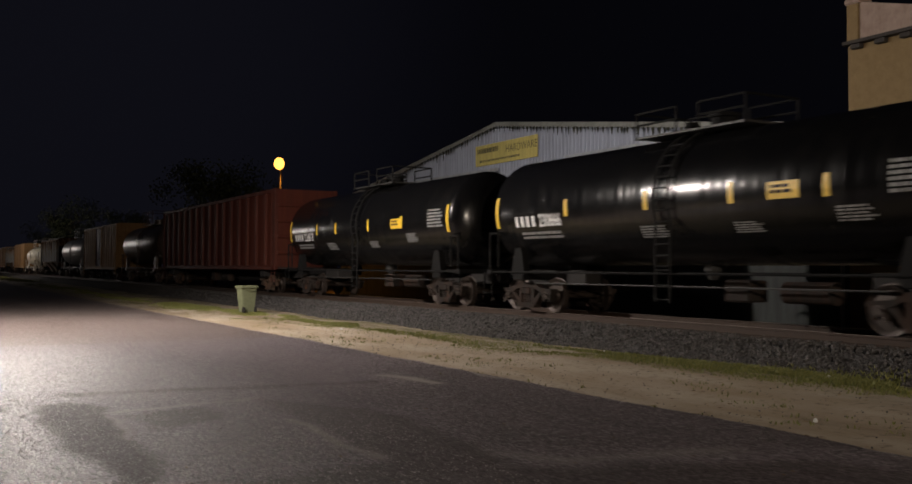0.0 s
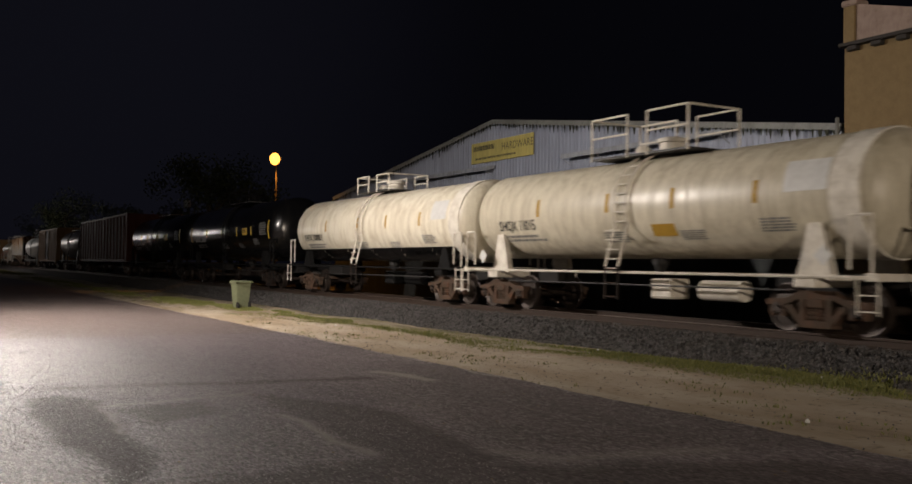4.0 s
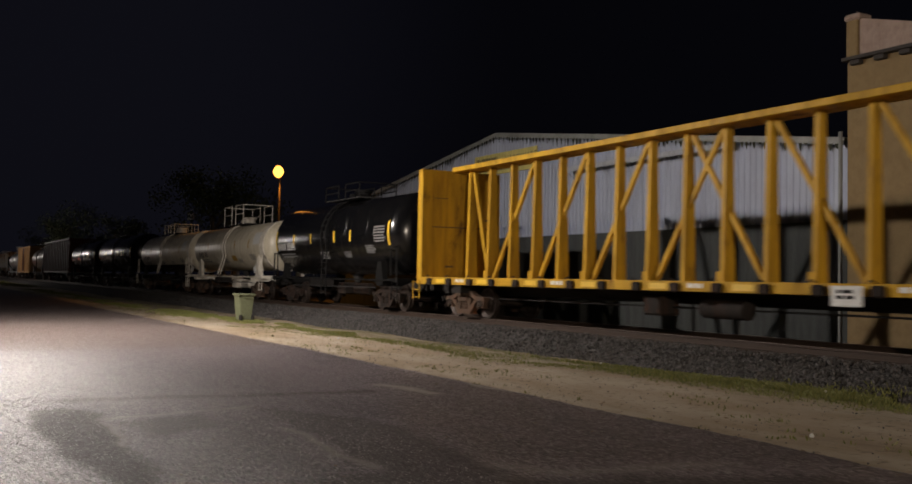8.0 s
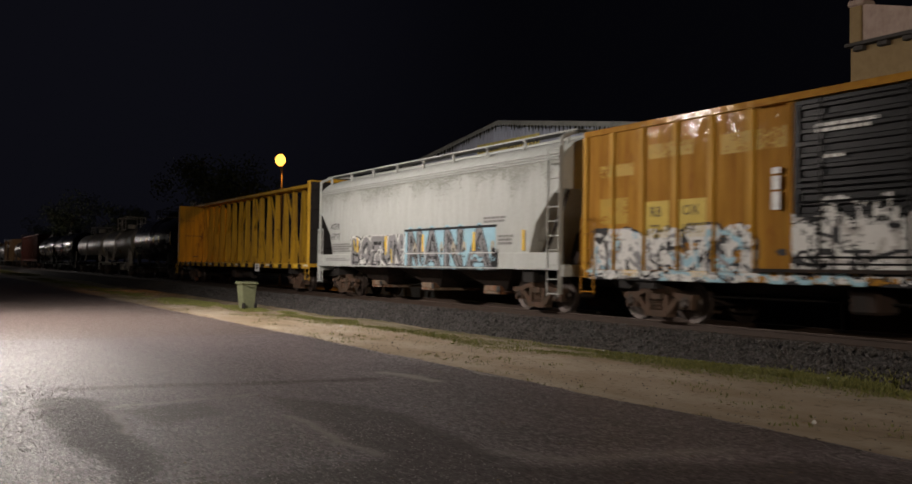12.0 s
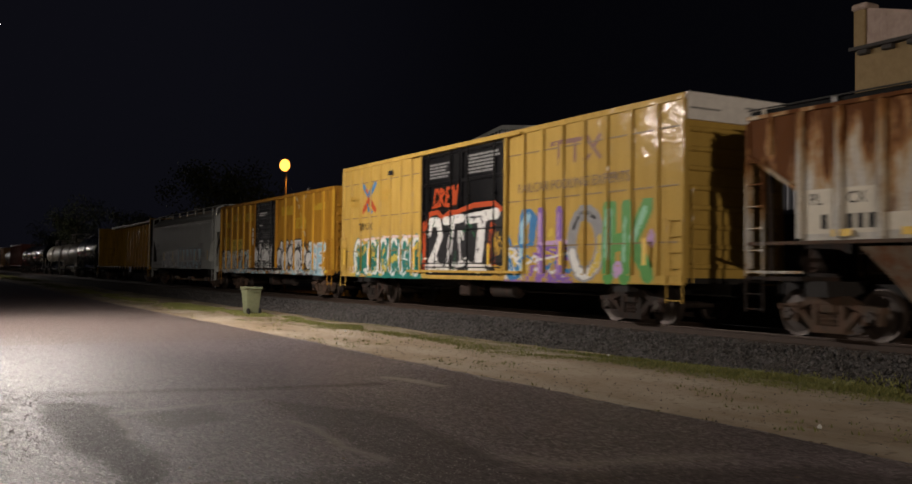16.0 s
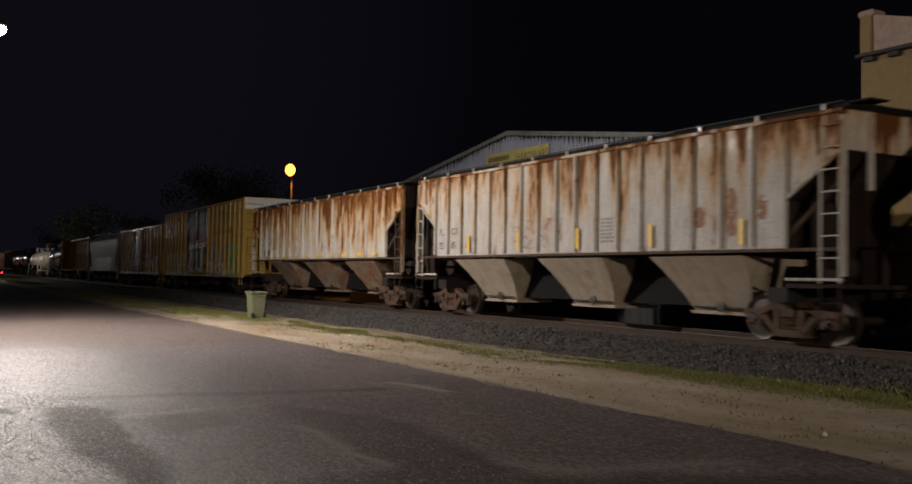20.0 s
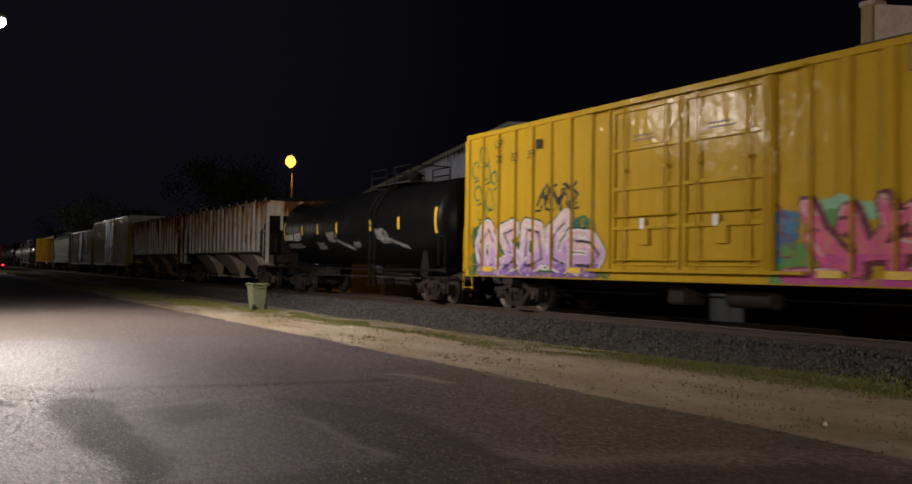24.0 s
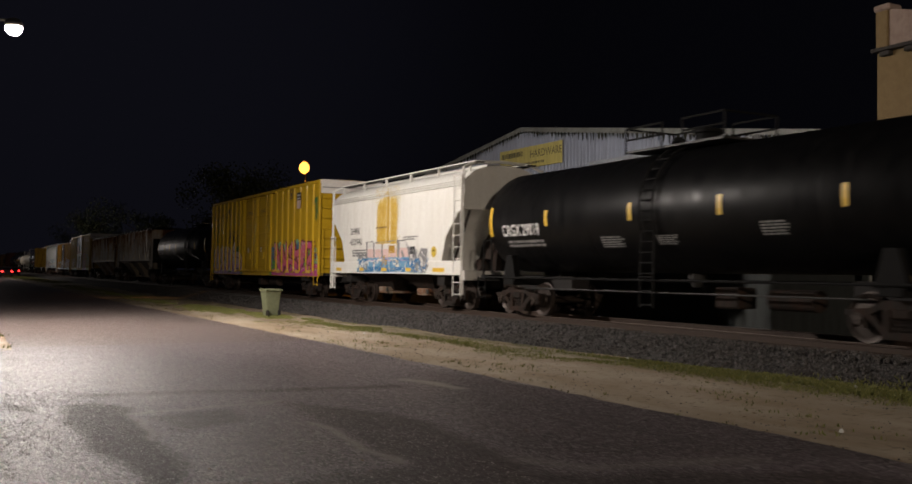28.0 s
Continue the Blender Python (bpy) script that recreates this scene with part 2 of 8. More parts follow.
M_WHITE_INK = plain("white_stencil", (0.72, 0.72, 0.70), 0.6)
M_BLACK_INK = plain("black_stencil", (0.02, 0.02, 0.02), 0.6)
M_GREY_INK = plain("grey_stencil", (0.20, 0.20, 0.195), 0.6)


# ---------------------------------------------------------------- mesh helpers
def part(name, bm, material, parent, label="", smooth=False):
    """Links a bmesh as one mesh object under a thing or a part."""
    bmesh.ops.recalc_face_normals(bm, faces=bm.faces)
    me = bpy.data.meshes.new(name)
    bm.to_mesh(me)
    bm.free()
    if smooth:
        me.shade_smooth()
        me.set_sharp_from_angle(angle=radians(38))
    me.materials.append(material)
    ob = new(name, me)
    ob.parent = parent
    if label:
        ob["label"] = label
    return ob


def again(ob, parent, m=None):
    """Another object on the same mesh."""
    o = new(ob.name.split(".")[0], ob.data)
    o.parent = parent
    o.matrix_basis = m if m else ob.matrix_basis.copy()
    return o


def thing(name, m, label, category, group="", kind=""):
    ob = tagged(new(name), label, category, group, kind)
    ob.matrix_basis = m
    return ob


def box(bm, x0, x1, y0, y1, z0, z1, bevel=0.0):
    v = [bm.verts.new((x, y, z)) for x in (x0, x1) for y in (y0, y1) for z in (z0, z1)]
    fs = [bm.faces.new([v[i] for i in q]) for q in
          ((0, 1, 3, 2), (4, 6, 7, 5), (0, 4, 5, 1), (2, 3, 7, 6), (0, 2, 6, 4), (1, 5, 7, 3))]
    if bevel:
        es = list({e for f in fs for e in f.edges})
        bmesh.ops.bevel(bm, geom=es, offset=bevel, segments=1, affect="EDGES", profile=0.7)
    return bm


def boxed(x0, x1, y0, y1, z0, z1, bevel=0.0):
    return box(bmesh.new(), x0, x1, y0, y1, z0, z1, bevel)


def prism(bm, pts, y0, y1, axis="y"):
    """Extrudes an outline, given in x and z (axis y) or in y and z (axis x)."""
    at = (lambda p, d: (p[0], d, p[1])) if axis == "y" else (lambda p, d: (d, p[0], p[1]))
    a = [bm.verts.new(at(p, y0)) for p in pts]
    b = [bm.verts.new(at(p, y1)) for p in pts]
    n = len(pts)
    bm.faces.new(a)
    bm.faces.new(b[::-1])
    for i in range(n):
        bm.faces.new((a[i], b[i], b[(i + 1) % n], a[(i + 1) % n]))
    return bm


def rod(bm, p, q, r, seg=6):
    p, q = Vector(p), Vector(q)
    turn = (q - p).to_track_quat("Z", "Y")
    ring = [[bm.verts.new(c + turn @ Vector((r * math.cos(a), r * math.sin(a), 0)))
             for a in (2 * math.pi * i / seg for i in range(seg))] for c in (p, q)]
    for i in range(seg):
        j = (i + 1) % seg
        bm.faces.new((ring[0][i], ring[0][j], ring[1][j], ring[1][i]))
    bm.faces.new(ring[0][::-1])
    bm.faces.new(ring[1])
    return bm


def pipe(pts, r, seg=6):
    bm = bmesh.new()
    for p, q in zip(pts, pts[1:]):
        rod(bm, p, q, r, seg)
    return bm


def spin(profile, axis="x", seg=24, centre=(0, 0, 0)):
    """A turned body: profile of (along, radius)."""
    bm = bmesh.new()
    cx, cy, cz = centre
    rings = []
    for a, r in profile:
        ring = []
        for i in range(seg):
            w = 2 * math.pi * i / seg
            u, v = r * math.cos(w), r * math.sin(w)
            p = {"x": (a, u, v), "y": (u, a, v), "z": (u, v, a)}[axis]
            ring.append(bm.verts.new((p[0] + cx, p[1] + cy, p[2] + cz)))
        rings.append(ring)
    for a, b in zip(rings, rings[1:]):
        for i in range(seg):
            j = (i + 1) % seg
            bm.faces.new((a[i], a[j], b[j], b[i]))
    bm.faces.new(rings[0][::-1])
    bm.faces.new(rings[-1])
    return bm


GLYPHS = {}


def text_mesh(words, size, bold=0.0, shear=0.0):
    """A flat mesh of words in the x-z plane, facing -y, starting at the origin."""
    key = (words, size, bold, shear)
    if key not in GLYPHS:
        cu = bpy.data.curves.new("lettering", "FONT")
        cu.body, cu.size, cu.offset, cu.shear, cu.resolution_u = words, size, bold, shear, 2
        ob = bpy.data.objects.new("lettering", cu)
        me = bpy.data.meshes.new_from_object(ob)
        bpy.data.objects.remove(ob)
        GLYPHS[key] = [(v.co.x, v.co.y) for v in me.vertices], [tuple(p.vertices) for p in me.polygons]
        bpy.data.meshes.remove(me)
    return GLYPHS[key]


def flat_mesh(name, pts, faces, material, parent, y, x=0.0, z=0.0, wrap=None, stretch=1.0, label=""):
    """Puts flat shapes on a side wall (facing -y), or round a tank: wrap = (radius, height of its axis)."""
    vs = []
    for a, b in pts:
        px, pz = x + a * stretch, z + b
        if wrap:
            w = (pz - wrap[1]) / wrap[0]
            vs.append((px, -(wrap[0] + y) * math.cos(w), wrap[1] + (wrap[0] + y) * math.sin(w)))
        else:
            vs.append((px, y, pz))
    me = bpy.data.meshes.new(name)
    me.from_pydata(vs, [], faces)
    me.materials.append(material)
    ob = new(name, me)
    ob.parent = parent
    if label:
        ob["label"] = label
    return ob


def lettering(words, size, material, parent, x, z, y, wrap=None, stretch=1.0, bold=0.0, label=""):
    pts, faces = text_mesh(words, size, bold)
    return flat_mesh("lettering", pts, faces, material, parent, y, x, z, wrap, stretch, label)


def bars(rows, width, height, material, parent, x, z, y, wrap=None, seed=1, label=""):
    """Small print that cannot be read: broken bars."""
    rng = random.Random(seed)
    pts, faces = [], []
    step = height / rows
    for r in range(rows):
        a, end = 0.0, width * rng.uniform(0.75, 1.0)
        while a < end - 0.02:
            b = min(end, a + rng.uniform(0.05, 0.22))
            n = len(pts)
            z0 = height - r * step
            pts += [(a, z0 - step * 0.62), (b, z0 - step * 0.62), (b, z0), (a, z0)]
            faces.append((n, n + 1, n + 2, n + 3))
            a = b + 0.035
    return tagged(flat_mesh("small_print", pts, faces, material, parent, y, x, z, wrap, 1.0, label), kind="stuff")


def patch(name, x, z, w, h, material, parent, y, wrap=None, label=""):
    k = max(1, int(h / 0.12)) if wrap else 1
    pts = [(i * w, j * h / k) for j in range(k + 1) for i in (0, 1)]
    faces = [(2 * j, 2 * j + 1, 2 * j + 3, 2 * j + 2) for j in range(k)]
    return flat_mesh(name, pts, faces, material, parent, y, x, z, wrap, 1.0, label)

# ---------------------------------------------------------------- ground, road, track
RAIL_Z = 0.526
TRACK_Y = 15.52


def sheet(name, xs, ys, height, material, label, category, kind="structure"):
    """A sheet over a grid of xs and ys."""
    vs = [(x, y, height(x, y)) for y in ys for x in xs]
    n = len(xs)
    fs = [(j * n + i, j * n + i + 1, (j + 1) * n + i + 1, (j + 1) * n + i) for j in range(len(ys) - 1) for i in range(n - 1)]
    me = bpy.data.meshes.new(name)
    me.from_pydata(vs, [], fs)
    me.shade_smooth()
    me.materials.append(material)
    return tagged(new(name, me), label, category, "", kind)


def ground_height(x, y):
    if y < 7.0 or abs(x + 30) > 90:
        return -0.045
    return -0.03 + 0.05 * noise.noise((x * 0.25, y * 0.6, 0)) * min(1, (y - 7.0))


def edge_at(x):
    """The road's ragged edge on the track's side."""
    base = 7.70 + 0.28 * min(1.0, max(0.0, (x + 48) / 25))
    return base + 0.10 * noise.noise((x * 0.45, 3.1, 0)) + 0.05 * noise.noise((x * 2.1, 0.4, 0))


def near_edge(x):
    """The road's other edge, where a verge with the lamp posts begins."""
    base = 1.25 if x < -21.5 else (1.25 - 7.7 * min(1.0, (x + 21.5) / 3.0))
    return base + 0.12 * noise.noise((x * 0.5, 7.7, 0))


def steps(a, b, d):
    return [a + d * i for i in range(int(round((b - a) / d)) + 1)]


sheet("ground", [-3000, -1200, -500, -250] + steps(-120, 20, 1.0) + [60, 200, 800, 2500],
      [-2500, -400, -60, -12, 3] + steps(7.0, 13.0, 0.4) + [20, 40, 80, 300, 1200, 3000], ground_height,
      M_DIRT, "sandy brown dirt ground with scattered litter of leaves", "ground")


def build_road():
    """The road's rough top as a grid, finer near the place where one stands."""
    xs = np.array([-600, -400, -250, -150, -110, -80] + steps(-60, -30.3, 0.3) + steps(-30, -17.1, 0.15) + steps(-17, -2.9, 0.06) + [0, 6, 14, 40, 120])
    v = np.linspace(0, 1, 186)
    lo = np.array([max(near_edge(x), 0.3) for x in xs])
    hi = np.array([edge_at(x) for x in xs])
    gy = lo[:, None] + (hi - lo)[:, None] * v[None, :]
    gx = np.repeat(xs[:, None], len(v), 1)
    rng = np.random.RandomState(4)
    gz = rng.normal(0, 1, gx.shape) * (0.0008 + 0.0012 * np.clip((2.9 - gy) / 1.6, 0, 1))
    wave = np.array([[noise.noise((x * 0.5, y * 0.5, 2.0)) for y in row[::6]] for x, row in zip(xs, gy)])
    gz += 0.012 * np.repeat(wave, 6, 1)[:, :len(v)] * 0.5
    gz[:, -1] = -0.012
    return gx, gy, gz


ROAD_X, ROAD_Y, ROAD_Z = build_road()


def reach(pts, ring):
    """Distance of every point of the road's grid to a line or, negative inside, to an outline."""
    warp = np.sin(ROAD_X * 3.1 + ROAD_Y * 1.7) * 0.05 + np.sin(ROAD_X * 7.3 - ROAD_Y * 5.9) * 0.03
    gx, gy = ROAD_X + warp, ROAD_Y - warp * 0.7
    best = np.full(gx.shape, 1e9)
    inside = np.zeros(gx.shape, dtype=bool)
    for (ax, ay), (bx, by) in zip(pts, pts[1:] + (pts[:1] if ring else [])):
        dx, dy = bx - ax, by - ay
        k = np.clip(((gx - ax) * dx + (gy - ay) * dy) / (dx * dx + dy * dy), 0, 1)
        best = np.minimum(best, np.hypot(gx - ax - k * dx, gy - ay - k * dy))
        if ring and abs(dy) > 1e-9:
            inside ^= ((ay > gy) != (by > gy)) & (gx < dx * (gy - ay) / dy + ax)
    return np.where(inside, -best, best)


def laid(pts, amount, soft, width=0.0):
    """How far a stretch of another surface covers the road: an outline, or a line of some width, with soft edges."""
    d = reach(pts, width == 0.0) - width / 2
    k = np.clip(0.5 - d / soft, 0, 1)
    return amount * k * k * (3 - 2 * k)


def road_layers():
    patched = np.maximum.reduce([
        laid([(-12.6, 1.21), (-12.8, 1.63), (-12.2, 2.06), (-11.4, 1.95), (-9.8, 1.92), (-8.3, 1.85), (-7.5, 1.61), (-7.6, 1.42), (-8.7, 1.37), (-9.8, 1.21), (-11.2, 1.19)], 0.9, 0.24),
        laid([(-11.45, 2.06), (-11.7, 3.1), (-10.7, 3.05), (-10.2, 2.2)], 0.7, 0.3),
        laid([(-13.6, 1.8), (-13.5, 2.3), (-13.3, 3.5), (-13.2, 4.9), (-13.0, 5.9)], 0.8, 0.45, 0.3),
        laid([(-12.0, 3.84), (-11.2, 4.46), (-9.7, 4.9), (-7.2, 4.6), (-6.5, 3.6), (-6.9, 2.95), (-7.6, 3.57), (-10.2, 3.75)], 0.72, 0.35),
        # the next two broad areas also paint in the lamp light's fall-off
        laid([(-7.45, 1.6), (-7.5, 3.5), (-7.1, 4.6), (-6.6, 4.9), (-6.0, 7.0), (-4.0, 7.6), (-2.0, 7.0), (-2.0, 1.0)], 0.7, 0.5),
        laid([(-15.0, 7.2), (-12.0, 6.2), (-9.0, 5.2), (-7.5, 4.9), (-6.8, 6.0), (-6.0, 8.4), (-13.0, 8.4)], 0.35, 1.2),
        laid([(-7.62, 1.64), (-7.58, 2.5), (-7.55, 3.45)], 0.9, 0.07, 0.03),
        laid([(-13.0, 0.70), (-12.8, 0.9), (-12.4, 0.95), (-12.2, 0.86), (-12.5, 0.72)], 0.95, 0.12)])
    pale = np.maximum.reduce([
        laid([(-11.72, 2.0), (-11.9, 2.8), (-12.05, 3.77)], 0.8, 0.16, 0.10),
        laid([(-11.45, 1.95), (-10.6, 1.90), (-9.85, 1.88)], 0.8, 0.12, 0.06),
        laid([(-10.3, 3.68), (-9.0, 3.62), (-7.76, 3.61)], 0.9, 0.12, 0.10),
        laid([(-7.5, 4.76), (-6.9, 5.06), (-6.75, 5.74), (-6.6, 6.7)], 0.6, 0.5, 0.15),
        laid([(-13.8, 6.45), (-13.1, 6.62), (-12.5, 6.72)], 1.0, 0.22, 0.24),
        laid([(-13.3, 7.85), (-12.5, 7.88)], 0.9, 0.10, 0.08),
        laid([(-34.5, -1.0), (-33.5, 3.0), (-34.8, 7.4)], 0.45, 1.0, 0.5),
        laid([(-42.5, -1.0), (-41.0, 3.0), (-38.0, 5.0), (-36.0, 7.0)], 0.4, 0.8, 0.3)])
    old = laid([(-22.25, -3.0), (-22.35, 5.4), (-22.7, 11.0), (-600.0, 16.0), (-600.0, -6.0)], 1.0, 0.4)
    return patched, pale * (1 - 0.5 * old), old


def road_mesh(name, material):
    nx, ny = ROAD_X.shape
    ids = np.arange(nx * ny).reshape(nx, ny)
    quads = np.stack([ids[:-1, :-1], ids[1:, :-1], ids[1:, 1:], ids[:-1, 1:]], -1).reshape(-1, 4)
    me = bpy.data.meshes.new(name)
    me.from_pydata(np.stack([ROAD_X.ravel(), ROAD_Y.ravel(), ROAD_Z.ravel()], -1).tolist(), [], quads.tolist())
    for key, values in zip(("patched", "pale", "old"), road_layers()):
        me.attributes.new(key, "FLOAT", "POINT").data.foreach_set("value", values.ravel().astype(np.float32))
    me.shade_smooth()
    me.materials.append(material)
    return new(name, me)


def finish_road():
    road = road_mesh("road", M_ROAD)
    tagged(road, "worn patched damp grey asphalt road with cracks", "road", "", "structure")
    bm = bmesh.new()
    xs = steps(-22, 10, 2.0) + [60, 120]
    a = [bm.verts.new((x, near_edge(x), 0)) for x in xs]
    b = [bm.verts.new((x, max(near_edge(x), 0.31), 0)) for x in xs]
    for i in range(len(xs) - 1):
        if b[i].co.y - a[i].co.y > 0.01 or b[i + 1].co.y - a[i + 1].co.y > 0.01:
            bm.faces.new((a[i], a[i + 1], b[i + 1], b[i]))
    part("road_shoulder", bm, M_ROAD, road)
    bm = bmesh.new()
    box(bm, -600, -60, 1.3, 7.4, -0.3, -0.02)
    box(bm, -60, 120, 1.3, 7.4, -0.3, -0.02)
    part("road_bed", bm, M_ROAD, road)
    return road


finish_road()


def ballast_height(x, y):
    d = abs(y - TRACK_Y)
    top, foot = 1.75, 3.3 - 0.55 * min(1.0, max(0.0, (x + 27) / 14))
    z = RAIL_Z - 0.19
    if d > top:
        z = z + (-0.10 - z) * min(1.0, (d - top) / (foot - top))
    return z + 0.035 * noise.noise((x * 1.7, y * 1.7, 0)) + 0.02 * noise.noise((x * 6, y * 6, 4))


def ballast_material():
    n = Nodes("ballast_stone")
    vor = n.tree.nodes.new("ShaderNodeTexVoronoi")
    vor.inputs["Scale"].default_value = 17
    n.link(n.scaled(1, 1, 1), vor.inputs["Vector"])
    tone = n.tree.nodes.new("ShaderNodeSeparateColor")
    n.link(vor.outputs["Color"], tone.inputs["Color"])
    c = n.mix(tone.outputs[0], (0.022, 0.020, 0.020), (0.085, 0.078, 0.076))
    c = n.mix(n.ramp(n.noise(n.scaled(1, 1, 1), 0.7), 0.45, 0.7, 0, 0.6), c, (0.05, 0.036, 0.025))
    n.bump(vor.outputs["Distance"], 0.9, 0.05)
    return n.finish(c, 0.85)


M_BALLAST = ballast_material()
sheet("ballast_bed", [-700, -400, -200] + steps(-110, 8, 0.5) + [40, 120, 260], steps(11.4, 19.8, 0.28), ballast_height,
      M_BALLAST, "sloped bed of dark grey crushed stone under the rails", "ballast")


def stone_material():
    n = Nodes("loose_stone")
    geo = n.tree.nodes.new("ShaderNodeNewGeometry").outputs["Random Per Island"]
    c = n.mix(geo, (0.020, 0.018, 0.018), (0.105, 0.098, 0.094))
    return n.finish(c, 0.8)


M_STONE = stone_material()


def chipping_material():
    n = Nodes("pale_chipping")
    geo = n.tree.nodes.new("ShaderNodeNewGeometry").outputs["Random Per Island"]
    return n.finish(n.mix(geo, (0.22, 0.195, 0.195), (0.66, 0.61, 0.60)), 0.25)


def scatter_stones(name, count, x0, x1, y0, y1, size, height, label, seed, material=None, flat=1.0, gather=1.0):
    rng = random.Random(seed)
    corners = [(1, 0, 0), (0, 1, 0), (-1, 0, 0), (0, -1, 0), (0, 0, 1), (0, 0, -1)]
    tris = [(0, 1, 4), (1, 2, 4), (2, 3, 4), (3, 0, 4), (1, 0, 5), (2, 1, 5), (3, 2, 5), (0, 3, 5)]
    vs, fs = [], []
    for _ in range(count):
        x = x0 + (x1 - x0) * rng.random()
        y = y0 + (y1 - y0) * rng.random() ** gather
        if height is ballast_height and height(x, y) < ground_height(x, y) - 0.02:
            continue
        s = size * rng.uniform(0.5, 1.3)
        turn = Euler((rng.random() * 3, rng.random() * 3, rng.random() * 6)).to_matrix()
        n = len(vs)
        z = height(x, y) + s * 0.25 * flat
        for c in corners:
            p = turn @ Vector((c[0] * s * rng.uniform(0.6, 1), c[1] * s * rng.uniform(0.6, 1), c[2] * s * rng.uniform(0.5, 0.8)))
            vs.append((x + p.x, y + p.y, z + p.z * flat))
        fs += [tuple(n + i for i in t) for t in tris]
    me = bpy.data.meshes.new(name)
    me.from_pydata(vs, [], fs)
    me.materials.append(material or M_STONE)
    return tagged(new(name, me), label, "stones", "", "stuff")


scatter_stones("ballast_stones", 17000, -34, -2, 12.1, 15.0, 0.042, ballast_height, "loose grey crushed stones on the track bed", 3)
scatter_stones("ballast_stones", 5000, -75, -34, 11.9, 14.4, 0.05, ballast_height, "loose grey crushed stones farther along the track", 4)
# added chippings, toned pale so that the near road's glints show
M_CHIP = chipping_material()
for x0, x1, y1, count in ((-9.5, -4.6, 4.4, 7000), (-14, -8.5, 4.6, 6000), (-20, -12.5, 4.8, 4200)):
    scatter_stones("road_chippings", count, x0, x1, 0.45, y1, 0.0115, lambda x, y: 0.001, "loose pale chippings added to give the road's worn top its sparkle", int(-x0), M_CHIP, 0.45, 1.9)
scatter_stones("road_grit", 900, -30, -3, 7.6, 11.6, 0.016, ground_height, "small pale pebbles strewn on the dirt verge", 5)


def build_track():
    track = thing("railway_track", Matrix(), "rusty steel rails on timber sleepers in ballast", "track", "", "structure")
    profile = [(-0.075, 0), (0.075, 0), (0.075, 0.012), (0.012, 0.035), (0.012, 0.13), (0.036, 0.142), (0.036, 0.172),
               (0.028, 0.18), (-0.028, 0.18), (-0.036, 0.172), (-0.036, 0.142), (-0.012, 0.13), (-0.012, 0.035), (-0.075, 0.012)]
    for y in (-0.7525, 0.7525):
        bm = prism(bmesh.new(), [(TRACK_Y + y + p, RAIL_Z - 0.18 + q) for p, q in profile], -650, 260, "x")
        part("rail", bm, M_RUST_RAIL, track)
        part("running_surface", boxed(-650, 260, TRACK_Y + y - 0.026, TRACK_Y + y + 0.026, RAIL_Z, RAIL_Z + 0.003), M_TREAD, track, "bright worn top of the rail")
    wood = plain("sleeper_timber", (0.06, 0.045, 0.035), 0.85)
    first = None
    for i in range(150):
        x = -84 + 0.56 * i
        if first is None:
            first = part("sleeper", boxed(-0.115, 0.115, -1.3, 1.3, -0.2, 0, 0.012), wood, track)
            first.matrix_basis = pose(x, TRACK_Y, RAIL_Z - 0.172)
        else:
            again(first, track, pose(x, TRACK_Y, RAIL_Z - 0.172))
    return track


build_track()

# ---------------------------------------------------------------- buildings beyond the track


def corrugated(name, base, streaks, seed):
    n = Nodes(name)
    run = n.noise(n.scaled(1.3, 1.3, 0.14, seed), 2.0, 7, 0.68)
    c = n.mix(n.ramp(run, 0.45, 0.72, 0, 0.55), base, streaks)
    c = n.mix(n.ramp(n.noise(n.scaled(1, 1, 1, seed), 0.5, 6), 0.45, 0.75, 0, 0.4), c, tuple(q * 0.6 for q in base))
    n.bump(n.noise(n.scaled(1, 1, 1), 5, 4), 0.1, 0.02)
    return n.finish(c, 0.55, 0.1)


M_METAL_WALL = corrugated("blue_grey_sheet_metal", (0.30, 0.33, 0.41), (0.17, 0.18, 0.21), 0)
M_METAL_TRIM = corrugated("weathered_roof_edge", (0.20, 0.205, 0.195), (0.035, 0.036, 0.03), 5)
M_WAINSCOT = paint("dark_lower_wall", (0.058, 0.063, 0.062), (0.025, 0.027, 0.026), 0.6, 0, 0.7)
WALL_Y = 24.0
APEX = (-38.3, 8.53)
EAVE_L, EAVE_R = (-57.7, 5.92), (-18.80, 5.97)


def roof_at(x):
    a, b = (EAVE_L, APEX) if x < APEX[0] else (APEX, EAVE_R)
    return a[1] + (b[1] - a[1]) * (x - a[0]) / (b[0] - a[0])


